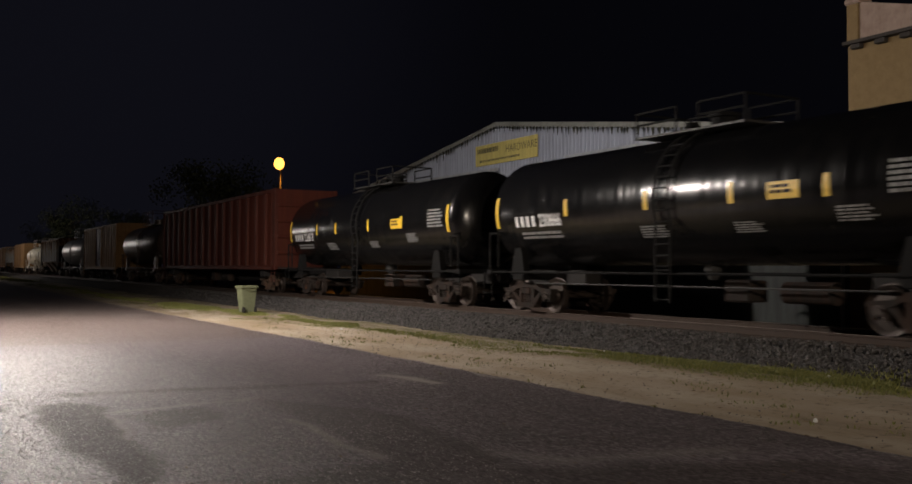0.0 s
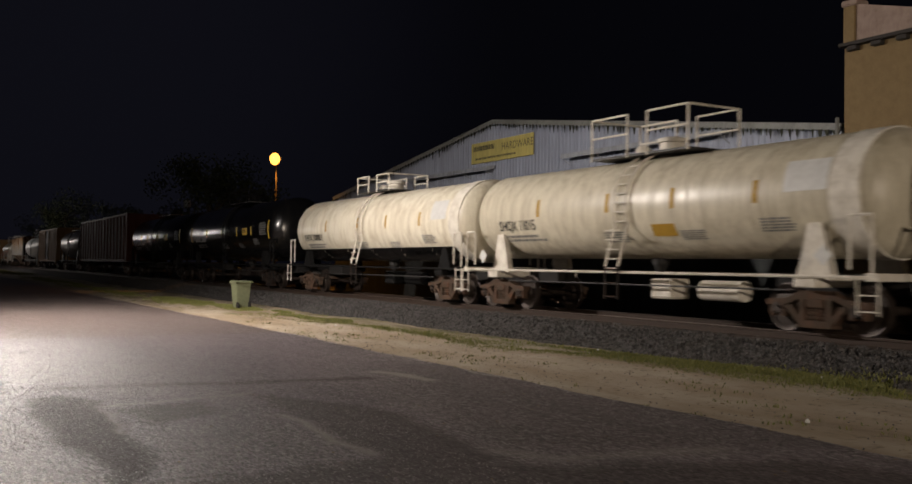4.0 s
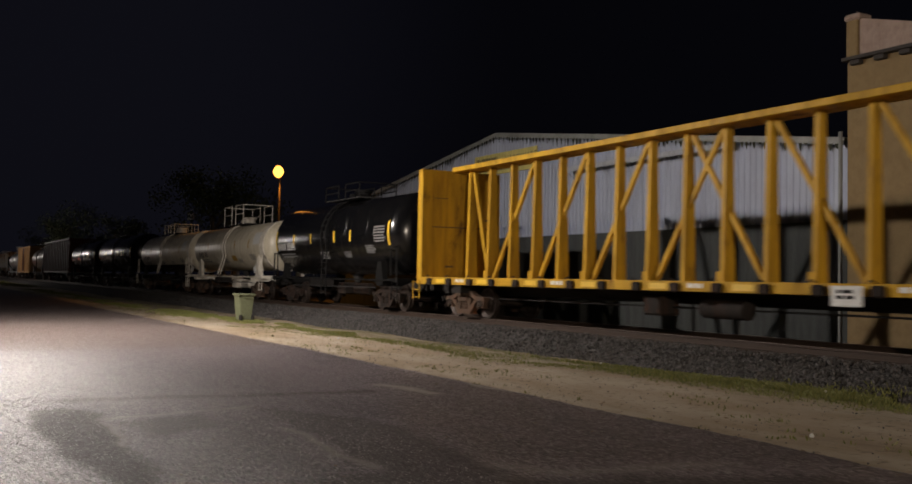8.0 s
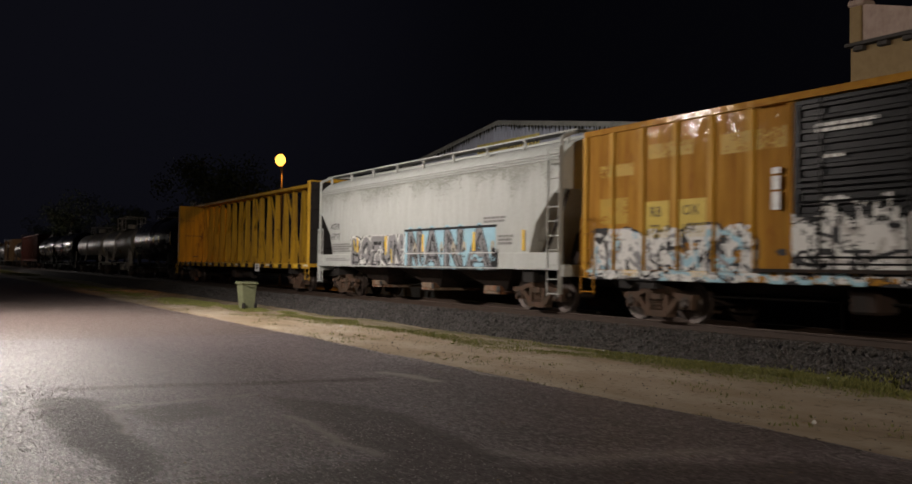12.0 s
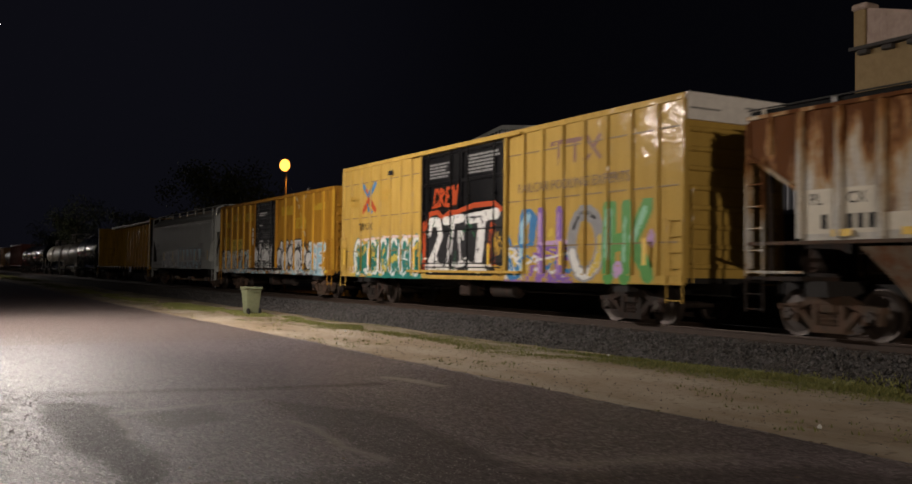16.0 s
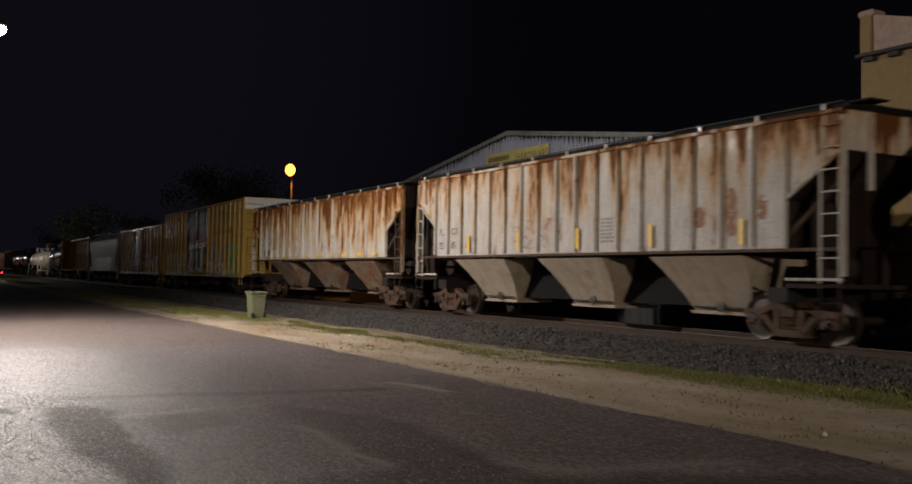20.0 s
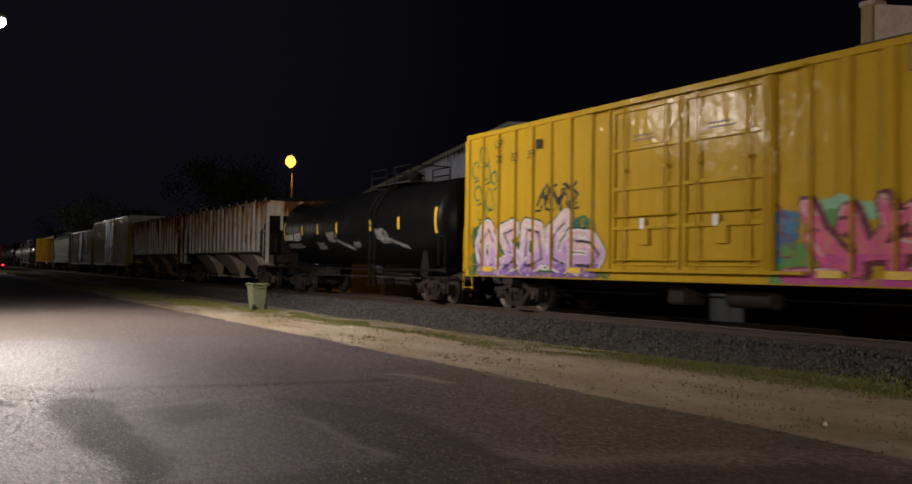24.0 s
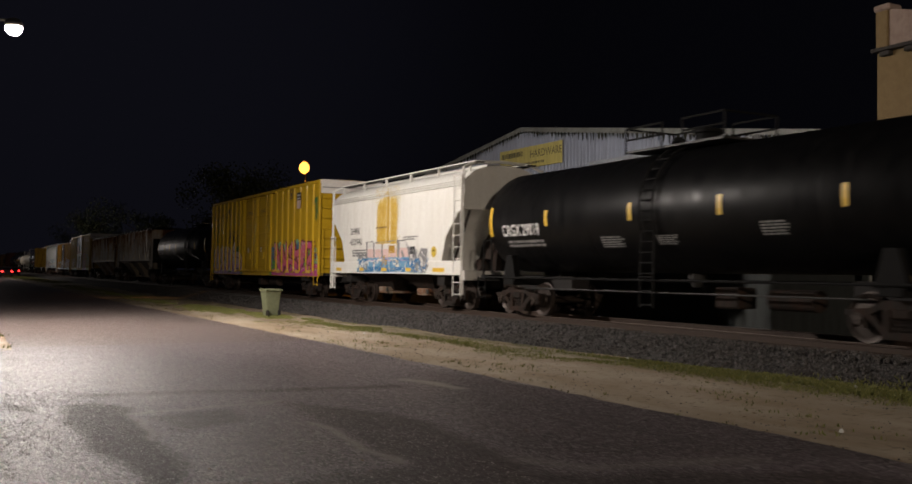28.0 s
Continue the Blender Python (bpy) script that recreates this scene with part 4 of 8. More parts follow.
    part("brake_cylinder", boxed(half - 5.6, half - 4.9, -1.0, -0.45, 0.5, 0.95, 0.04), base if style != "black" else M_BOGIE_DARK, w)
    for x, z, hgt in stripes:
        patch("reflector", x * half - 0.07, zc + z, 0.14, hgt, M_YELLOW_STRIPE, w, 0.012, (r, zc), "yellow reflective stripe")
    couplers(w, half + 0.3, 0.5)
    return w, half


def posts(w, name, xs, y, z0, z1, material, wide=0.11, deep=0.06):
    """Alike upright posts on a side wall."""
    first = None
    for x in xs:
        if first is None:
            bm = bmesh.new()
            s = 1 if y > 0 else -1
            v = [[bm.verts.new((a, s * d, z)) for a, d in ((-wide / 2, 0), (-wide / 2 * 0.7, deep), (wide / 2 * 0.7, deep), (wide / 2, 0))]
                 for z in (z0, z1)]
            for i in range(3):
                bm.faces.new((v[0][i], v[0][i + 1], v[1][i + 1], v[1][i]))
            bm.faces.new(v[0]), bm.faces.new(v[1])
            first = part(name, bm, material, w)
            first.matrix_basis = pose(x, y, 0)
        else:
            again(first, w, pose(x, y, 0))


def under_frame(w, half, bogie_mat, offset=2.2, z=0.95):
    part("centre_sill", boxed(-half - 0.2, half + 0.2, -0.32, 0.32, 0.68, 1.02, 0.02), M_UNDER, w)
    for s in (-1, 1):
        part("bolster_beam", boxed(s * (half - offset) - 0.28, s * (half - offset) + 0.28, -1.38, 1.38, 0.74, 1.0), M_UNDER, w)
        bogie(w, s * (half - offset), bogie_mat)
    part("brake_reservoir", spin([(-0.65, 0.05), (-0.6, 0.21), (0.6, 0.21), (0.65, 0.05)], "x", 14, (1.4, -0.8, 0.62)), M_BOGIE_DARK, w, smooth=True)
    part("brake_valve", boxed(-0.9, -0.3, -1.1, -0.5, 0.42, 0.9, 0.05), M_BOGIE_DARK, w)
    part("brake_rod", pipe([(-half + 3.2, -0.7, 0.6), (half - 3.2, -0.7, 0.62)], 0.025), M_UNDER, w)
    couplers(w, half, 0.62)


def box_wagon(name, left, right, z0, z1, colour, door_mat, door, label, ribs=14, rails=(), end_mat=None, end_top=None, bogie_mat=None, roof_mat=None, post_wide=0.19, door_ribs=0, post_mat=None, track_mat=None):
    """A box wagon. door: its reach along the side in the wagon's space. rails: heights of level seams."""
    w, half = wagon(name, left, right, label)
    Y = 1.44
    d0, d1 = door
    end_mat = end_mat or colour
    under_frame(w, half, bogie_mat or M_BOGIE_DARK)
    for s in (-1, 1):
        part("side_wall", boxed(-half, half, min(s * Y, s * (Y - 0.06)), max(s * Y, s * (Y - 0.06)), z0, z1), colour, w)
        part("side_sill", boxed(-half, half, min(s * (Y - 0.01), s * (Y + 0.045)), max(s * (Y - 0.01), s * (Y + 0.045)), z0 - 0.06, z0 + 0.14, 0.01), colour, w)
        part("eave_rail", boxed(-half, half, min(s * (Y - 0.01), s * (Y + 0.05)), max(s * (Y - 0.01), s * (Y + 0.05)), z1 - 0.12, z1 + 0.02, 0.01), colour, w)
        gap = (2 * half - (d1 - d0)) / ribs
        xs = []
        for a, b in ((-half, d0), (d1, half)):
            k = max(2, round((b - a) / gap))
            xs += [a + (b - a) * i / k for i in range(k + 1)]
        xs = [min(half - 0.06, max(-half + 0.06, x)) for x in xs]
        posts(w, "side_post", xs, s * Y, z0 + 0.14, z1 - 0.12, post_mat or colour, post_wide, 0.065)
        for z in rails:
            for a, b in ((-half, d0), (d1, half)):
                part("panel_seam", boxed(a, b, min(s * Y, s * (Y + 0.025)), max(s * Y, s * (Y + 0.05)), z - 0.016, z + 0.016), M_SEAM, w)
    part("roof", prism(bmesh.new(), [(-Y - 0.03, z1 + 0.02), (Y + 0.03, z1 + 0.02), (Y * 0.5, z1 + 0.05), (0, z1 + 0.06), (-Y * 0.5, z1 + 0.05)],
                       -half, half, "x"), roof_mat or colour, w)
    part("wagon_floor", boxed(-half, half, -Y + 0.06, Y - 0.06, z0 - 0.02, z0 + 0.1), M_UNDER, w)
    for s in (-1, 1):
        part("end_wall", boxed(min(s * half, s * (half - 0.06)), max(s * half, s * (half - 0.06)), -Y + 0.06, Y - 0.06, z0 + 0.1, z1 + 0.02), end_mat, w)
        k = 8
        first = None
        for i in range(k):
            z = z0 + 0.35 + (z1 - 0.75 - z0 - 0.35) * i / (k - 1)
            if first is None:
                first = part("end_rib", boxed(-0.07, 0.07, -Y + 0.10, Y - 0.10, -0.06, 0.06, 0.03), end_mat, w)
                first.matrix_basis = pose(s * half, 0, z)
            else:
                again(first, w, pose(s * half, 0, z))
        if end_top:
            part("end_panel", boxed(min(s * half, s * (half + 0.055)), max(s * half, s * (half + 0.055)), -Y, Y, z1 - 0.55, z1 + 0.04), end_top, w,
                 "white reflective end panel")
            if s > 0:
                part("small_print", boxed(half + 0.055, half + 0.06, -Y + 0.08, -Y + 0.95, z1 - 0.32, z1 - 0.28), M_GREY_INK, w)
                part("small_print", boxed(half + 0.055, half + 0.06, 0.25, 0.7, z1 - 0.20, z1 - 0.16), M_GREY_INK, w)
        ladder(w, s * half - (0.5 if s > 0 else 0.05), -Y - 0.07, z0 - 0.45, z0 + 1.4, 0.5, colour, 0.36)
        part("end_ladder", pipe([(s * (half + 0.12), -Y + 0.1, z0), (s * (half + 0.12), -Y + 0.1, z0 + 2.0)], 0.02), colour, w)
    # the doors
    for s in (-1, 1):
        leaves = 2 if d1 - d0 > 3.5 else 1
        for i in range(leaves):
            a = d0 + (d1 - d0) * i / leaves + 0.03
            b = d0 + (d1 - d0) * (i + 1) / leaves - 0.03
            y0, y1 = sorted((s * (Y + 0.002), s * (Y + 0.028)))
            dr = part("sliding_door", boxed(a, b, y0, y1, z0 + 0.16, z1 - 0.16, 0.008), door_mat, w, "")
            y2, y3 = sorted((s * (Y + 0.028), s * (Y + 0.085)))
            for z in (0.06, 0.28, 0.5, 0.72, 0.94):
                zz = z0 + (z1 - z0) * z
                part("door_batten", boxed(a + 0.02, b - 0.02, y2, y3, zz - 0.045, zz + 0.045, 0.012), door_mat, dr)
            for x in (a + 0.06, b - 0.06):
                part("door_stile", boxed(x - 0.06, x + 0.06, y2, y3, z0 + 0.16, z1 - 0.16, 0.012), door_mat, dr)
            for f in (0.2, 0.8):
                x = a + (b - a) * f
                part("lock_rod", pipe([(x, s * (Y + 0.10), z0 + 0.12), (x, s * (Y + 0.10), z1 - 0.14)], 0.026), door_mat, dr)
                for z in (0.35, 0.6):
                    zz = z0 + (z1 - z0) * z
                    part("rod_guide", boxed(x - 0.07, x + 0.07, min(s * (Y + 0.07), s * (Y + 0.13)), max(s * (Y + 0.07), s * (Y + 0.13)), zz - 0.04, zz + 0.04, 0.01), door_mat, dr)
            for q in range(door_ribs):
                zz = z0 + 0.3 + (z1 - z0 - 0.6) * q / (door_ribs - 1)
                part("door_rib", boxed(a + 0.14, b - 0.14, y2, y3, zz - 0.05, zz + 0.05, 0.02), door_mat, dr)
            for zz in (z0 + 0.30, z0 + 0.42, z0 + 1.42):
                part("lock_bar", pipe([(a + 0.1, s * (Y + 0.10), zz), (b - 0.1, s * (Y + 0.10), zz)], 0.02), door_mat, dr)
            x = (a + b) / 2
            part("lock_box", boxed(x - 0.16, x + 0.16, y2, y3, z0 + 0.75, z0 + 1.15, 0.015), door_mat, dr)
        for x in (d0 + 0.012, (d0 + d1) / 2, d1 - 0.012) if leaves == 2 else (d0 + 0.012, d1 - 0.012):
            y6, y7 = sorted((s * (Y + 0.001), s * (Y + 0.03)))
            part("door_gap", boxed(x - 0.016, x + 0.016, y6, y7, z0 + 0.17, z1 - 0.17), M_UNDER, w)
        for x in (d0 - 0.06, d1 + 0.06):
            y4, y5 = sorted((s * (Y + 0.002), s * (Y + 0.11)))
            part("door_post", boxed(x - 0.055, x + 0.055, y4, y5, z0 + 0.1, z1 - 0.1, 0.015), colour, w)
        y0, y1 = sorted((s * (Y + 0.02), s * (Y + 0.16)))
        part("door_track", boxed(d0 - 0.9, d1 + 0.9, y0, y1, z0 + 0.14, z0 + 0.21), track_mat or colour, w)
        part("door_track", boxed(d0 - 0.9, d1 + 0.9, y0, y1, z1 - 0.14, z1 - 0.08), colour, w)
    return w, half


def ribbed_hopper(name, left, right, z0, z1, colour, label, ribs, bay_mat, bogie_mat=None, top_mat=None, end_mat=None, rib_mat=None):
    """A covered hopper with upright side ribs, three discharge bays and open ends with slope sheets."""
    w, half = wagon(name, left, right, label)
    Y = 1.47
    cut, rise = 1.28, 0.92
    zc = z1 - 0.72
    outline = [(-half + cut, z0), (half - cut, z0), (half - cut, z0 + rise), (half, zc), (half, z1), (-half, z1), (-half, zc), (-half + cut, z0 + rise)]
    for s in (-1, 1):
        part("side_wall", prism(bmesh.new(), outline, min(s * Y, s * (Y - 0.05)), max(s * Y, s * (Y - 0.05))), colour, w)
        part("top_chord", boxed(-half, half, min(s * Y, s * (Y + 0.06)), max(s * Y, s * (Y + 0.06)), z1 - 0.05, z1 + 0.025, 0.01), rib_mat or colour, w)
        part("side_sill", boxed(-half, half, min(s * (Y - 0.02), s * (Y + 0.05)), max(s * (Y - 0.02), s * (Y + 0.05)), z0 - 0.05, z0 + 0.02, 0.01), M_BOGIE, w)
        xs = [-half + cut + (2 * half - 2 * cut) * i / (ribs - 5) for i in range(ribs - 4)]
        posts(w, "side_post", xs, s * Y, z0 + 0.06, z1 - 0.05, rib_mat or colour, 0.11, 0.085)
        for e in (-1, 1):
            # slanted cover strip and stub posts over the slope
            part("slope_edge", pipe([(e * (half - cut), s * (Y + 0.03), z0 + rise), (e * half, s * (Y + 0.03), zc)], 0.035), colour, w)
            posts(w, "stub_post", [e * (half - 0.55)], s * Y, zc - 0.05, z1 - 0.05, rib_mat or colour, 0.10, 0.06)
            part("corner_post", boxed(e * half - 0.045, e * half + 0.045, min(s * (Y - 0.08), s * (Y + 0.04)), max(s * (Y - 0.08), s * (Y + 0.04)),
                                      z0 - 0.5, z1 - 0.1, 0.01), colour, w)
            part("end_brace", pipe([(e * (half - 0.45), s * Y * 0.93, zc - 0.2), (e * (half - 0.5), s * Y * 0.93, 1.1)], 0.045), M_BOGIE_DARK, w)
            if e > 0:
                part("slope_brace", pipe([(e * (half - cut + 0.05), s * (Y - 0.03), z0 + 0.25), (e * (half - 0.08), s * (Y - 0.03), zc - 0.55)], 0.04), M_BOGIE, w)
            part("end_post", boxed(e * (half + 0.05) - 0.04, e * (half + 0.05) + 0.04, s * 0.78 - 0.06, s * 0.78 + 0.06, zc - 0.7, z1 - 0.1, 0.01), end_mat or colour, w)
            part("step_rail", pipe([(e * (half - cut), s * (Y - 0.02), 1.22), (e * half, s * (Y - 0.02), 1.22)], 0.03), colour, w)
            ladder(w, e * half - (0.42 if e > 0 else 0.0), s * (Y + 0.06), 1.15, z1 - 0.2 if e > 0 and not rib_mat else zc - 0.1, 0.42, M_BOGIE if e > 0 and rib_mat else rib_mat or colour, 0.40, r=0.022)
            ladder(w, e * half - (0.42 if e > 0 else 0.0), s * (Y + 0.06), 0.45, 1.15, 0.42, M_BOGIE_DARK, 0.35, r=0.018)
    for e in (-1, 1):
        bm = bmesh.new()
        v = [bm.verts.new(p) for p in ((e * (half - cut), -Y + 0.05, z0 + rise), (e * (half - cut), Y - 0.05, z0 + rise), (e * half, Y - 0.05, zc), (e * half, -Y + 0.05, zc))]
        u = [bm.verts.new(q.co + Vector((0, 0, 0.05))) for q in v]
        bm.faces.new(v), bm.faces.new(u)
        for i in range(4):
            bm.faces.new((v[i], v[(i + 1) % 4], u[(i + 1) % 4], u[i]))
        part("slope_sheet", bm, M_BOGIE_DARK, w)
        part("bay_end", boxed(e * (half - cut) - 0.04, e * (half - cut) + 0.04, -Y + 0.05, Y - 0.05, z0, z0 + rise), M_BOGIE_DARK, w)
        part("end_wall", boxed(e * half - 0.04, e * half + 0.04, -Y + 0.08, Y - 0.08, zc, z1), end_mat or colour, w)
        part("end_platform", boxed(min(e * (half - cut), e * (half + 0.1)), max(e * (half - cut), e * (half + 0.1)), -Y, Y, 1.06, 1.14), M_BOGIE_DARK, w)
        # added dark plate: fills the open end so that it reads as shade
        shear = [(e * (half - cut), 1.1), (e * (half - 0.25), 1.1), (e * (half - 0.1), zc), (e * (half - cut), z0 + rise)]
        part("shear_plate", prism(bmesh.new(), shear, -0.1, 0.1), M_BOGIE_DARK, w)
        part("brake_tank", spin([(-0.5, 0.05), (-0.47, 0.24), (0.47, 0.24), (0.5, 0.05)], "y", 14, (e * (half - 0.9), -0.3, 1.45)), M_BOGIE_DARK, w, smooth=True)
    part("roof", prism(bmesh.new(), [(-Y, z1 + 0.03), (Y, z1 + 0.03), (Y * 0.6, z1 + 0.16), (-Y * 0.6, z1 + 0.16)], -half, half, "x"), top_mat or colour, w)
    for s in (-1, 1):
        part("hatch_curb", boxed(-half, half, min(s * (Y - 0.09), s * (Y - 0.05)), max(s * (Y - 0.09), s * (Y - 0.05)), z1 + 0.02, z1 + 0.13), M_TRIM_BLACK, w)
    part("hatch_rail", pipe([(-half, -Y - 0.005, z1 + 0.145), (half, -Y - 0.005, z1 + 0.145)], 0.018), M_STEEL, w)
    part("running_board", boxed(-half - 0.1, half + 0.1, -0.85, -0.35, z1 + 0.22, z1 + 0.26), M_TRIM_BLACK, w)
    for i in range(ribs // 2):
        x = -half + 0.4 + (2 * half - 0.8) * i / (ribs // 2 - 1)
        part("rail_lug", boxed(x - 0.028, x + 0.028, -Y - 0.03, -Y + 0.01, z1 + 0.02, z1 + 0.145, 0.006), P_SILVER if i % 3 else P_WHITE_TRIM, w)
        part("board_bracket", boxed(x - 0.03, x + 0.03, -0.85, -0.35, z1 + 0.10, z1 + 0.22), M_UNDER, w)
    # three bays, each with a steep and a slanting side; black blocks stand in for the shaded gaps
    pitch = (2 * half - 2 * cut + 0.0) / 3.13
    for k in range(3):
        c = (k - 1) * pitch
        bm = bmesh.new()
        rows = []
        for f, z in ((0.0, z0 - 0.1), (0.35, 1.32), (0.7, 0.92), (1.0, 0.50)):
            bow = 0.10 * math.sin(math.pi * f)
            x0, x1, y = c - 1.40 + 0.58 * f, c + 1.38 - 0.56 * f + bow, Y - 0.06 - 0.87 * f
            rows.append([bm.verts.new(p) for p in ((x0, -y, z), (x1, -y, z), (x1, y, z), (x0, y, z))])
        bm.faces.new(rows[0]), bm.faces.new(rows[-1])
        for a, b in zip(rows, rows[1:]):
            for i in range(4):
                bm.faces.new((a[i], a[(i + 1) % 4], b[(i + 1) % 4], b[i]))
        part("hopper_bay", bm, bay_mat, w)
        part("bay_gate", boxed(c - 0.88, c + 0.9, -0.62, 0.62, 0.44, 0.51, 0.01), bay_mat, w)
        part("gate_wheel", spin([(-0.02, 0.06), (-0.01, 0.12), (0.01, 0.12), (0.02, 0.06)], "y", 10, (c + 0.1, -0.70, 0.62)), M_STEEL, w)
        part("gate_shaft", pipe([(c - 0.75, -0.66, 0.60), (c + 0.78, -0.66, 0.60)], 0.022), M_STEEL, w)
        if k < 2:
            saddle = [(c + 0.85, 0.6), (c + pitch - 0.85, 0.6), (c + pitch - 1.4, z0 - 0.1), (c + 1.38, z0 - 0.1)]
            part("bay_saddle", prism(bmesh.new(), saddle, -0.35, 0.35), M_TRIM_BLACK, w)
    part("centre_sill", boxed(-half - 0.2, half + 0.2, -0.25, 0.25, 0.72, 1.02), M_UNDER, w)
    for s in (-1, 1):
        bogie(w, s * (half - 1.55), bogie_mat or M_BOGIE)
        part("bolster_beam", boxed(s * (half - 1.55) - 0.25, s * (half - 1.55) + 0.25, -1.38, 1.38, 0.78, 1.06), M_UNDER, w)
    couplers(w, half, 0.55)
    return w, half


def smooth_hopper(name, left, right, z1, colour, label, bogie_mat=None, seats=8, trim=None, snub=False):
    """A covered hopper with plain bulging sides, a side sill and sloped ends."""
    w, half = wagon(name, left, right, label)
    trim = trim or colour
    Y = 1.48
    top = z1
    arc = [(-Y, 0), (-Y - 0.02, 1.6), (-Y, 2.2), (-Y + 0.03, top - 0.45 - 1.25), (-Y + 0.12, top - 0.2 - 1.25), (-Y + 0.38, top + 0.02 - 1.25),
           (-0.6, top + 0.2 - 1.25), (0, top + 0.24 - 1.25)]
    arc = arc + [(-y, z) for y, z in arc[-2::-1]]
    rings = []
    bm = bmesh.new()
    low_end = ((-half, 0.62), (-half + 0.3, 0.60), (-half + 1.15, 0.36), (-half + 1.42, 0.14), (-half + 1.5, 0.0)) if snub else ((-half, 0.56), (-half + 0.25, 0.50), (-half + 2.3, 0.0))
    for x, cut in low_end + tuple((-x, q) for x, q in low_end[::-1]):
        low = 1.25 + cut * (top - 1.25)
        rings.append([bm.verts.new((x, y, max(low, 1.25 + z))) for y, z in arc])
    for a, b in zip(rings, rings[1:]):
        for i in range(len(arc) - 1):
            bm.faces.new((a[i], a[i + 1], b[i + 1], b[i]))
        bm.faces.new((a[-1], a[0], b[0], b[-1]))
    bm.faces.new(rings[0]), bm.faces.new(rings[-1])
    bmesh.ops.remove_doubles(bm, verts=bm.verts, dist=0.0005)
    part("body", bm, colour, w, smooth=True)
    for z in (top - 0.42, top - 0.34, top - 0.26):
        part("top_ridge", pipe([(-half + 0.1, -Y - 0.02 + (z - top + 0.42) * 0.5, z), (half - 0.1, -Y - 0.02 + (z - top + 0.42) * 0.5, z)], 0.02), colour, w)
    for s in (-1, 1):
        part("side_sill", boxed(-half, half, min(s * (Y - 0.05), s * (Y + 0.03)), max(s * (Y - 0.05), s * (Y + 0.03)), 1.14, 1.56, 0.015), colour, w)
        part("sill_lip", boxed(-half, half, min(s * (Y + 0.03), s * (Y + 0.08)), max(s * (Y + 0.03), s * (Y + 0.08)), 1.12, 1.16), trim, w)
    for e in (-1, 1):
        part("end_platform", boxed(min(e * (half - 2.2), e * half), max(e * (half - 2.2), e * half), -Y + 0.05, Y - 0.05, 1.10, 1.20), trim, w)
        for s in (-1, 1):
            part("corner_post", pipe([(e * (half - 0.06), s * (Y - 0.02), 0.5), (e * (half - 0.06), s * (Y - 0.02), top + 0.12), (e * (half - 0.1), s * (Y - 0.5), top + 0.32),
                                      (e * (half - 0.1), 0, top + 0.36)], 0.05, 8), trim, w)
            part("end_brace", pipe([(e * (half - 0.1), s * 1.2, top - 1.2), (e * (half - 1.3), s * 1.2, 1.2)], 0.05), M_BOGIE_DARK if snub else trim, w)
            ladder(w, e * half - (0.55 if e > 0 else -0.02), s * (Y + 0.05), 0.45, (top - 0.1) if e > 0 else 2.6, 0.5, trim, 0.36)
        part("end_sill", boxed(e * half - 0.1, e * half + 0.1, -Y, Y, 0.95, 1.25, 0.01), trim, w)
        # added dark plate under the slope, in place of the shaded opening
        shear = [(e * (half - 2.2), 1.2), (e * (half - 0.3), 1.2), (e * (half - 0.2), top - 1.4), (e * (half - 2.2), 1.3)]
        part("shear_plate", prism(bmesh.new(), shear, -0.1, 0.1), M_BOGIE_DARK, w)
        part("brake_tank", spin([(-0.5, 0.05), (-0.47, 0.2), (0.47, 0.2), (0.5, 0.05)], "y", 12, (e * (half - 0.8), 0, 1.45)), M_BOGIE_DARK, w, smooth=True)
    for y in (-0.95, 0.95):
        part("running_board", boxed(-half - 0.1, half + 0.1, y - 0.16, y + 0.16, top + 0.29, top + 0.32), M_STEEL, w)
        part("board_edge", pipe([(-half - 0.1, y - 0.17, top + 0.33), (half + 0.1, y - 0.17, top + 0.33)], 0.022), trim, w)
    for i in range(seats + 1):
        x = -half + 0.3 + (2 * half - 0.6) * i / seats
        part("board_bracket", boxed(x - 0.03, x + 0.03, -1.13, -1.06, top + 0.0, top + 0.30), trim, w)
    part("roof_hatch", boxed(-half + 0.6, half - 0.6, -0.32, 0.32, top + 0.2, top + 0.34, 0.03), colour, w)
    n = 3 if half > 7 else 2
    span = (2 * half - 4.6) / n
    for k in range(n):
        c = -half + 2.3 + span * (k + 0.5)
        bm = bmesh.new()
        a = [bm.verts.new(p) for p in ((c - span * 0.48, -Y + 0.1, 1.25), (c + span * 0.48, -Y + 0.1, 1.25), (c + span * 0.48, Y - 0.1, 1.25), (c - span * 0.48, Y - 0.1, 1.25))]
        b = [bm.verts.new(p) for p in ((c - 0.4, -0.6, 0.5), (c + 0.4, -0.6, 0.5), (c + 0.4, 0.6, 0.5), (c - 0.4, 0.6, 0.5))]
        bm.faces.new(a), bm.faces.new(b)
        for i in range(4):
            bm.faces.new((a[i], a[(i + 1) % 4], b[(i + 1) % 4], b[i]))
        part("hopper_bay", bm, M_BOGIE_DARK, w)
        part("bay_gate", boxed(c - 0.5, c + 0.5, -0.85, 0.85, 0.38, 0.46, 0.01), P_BAY, w)
        part("gate_box", boxed(c - 0.42, c + 0.3, -0.9, -0.6, 0.46, 0.62, 0.02), P_BAY, w)
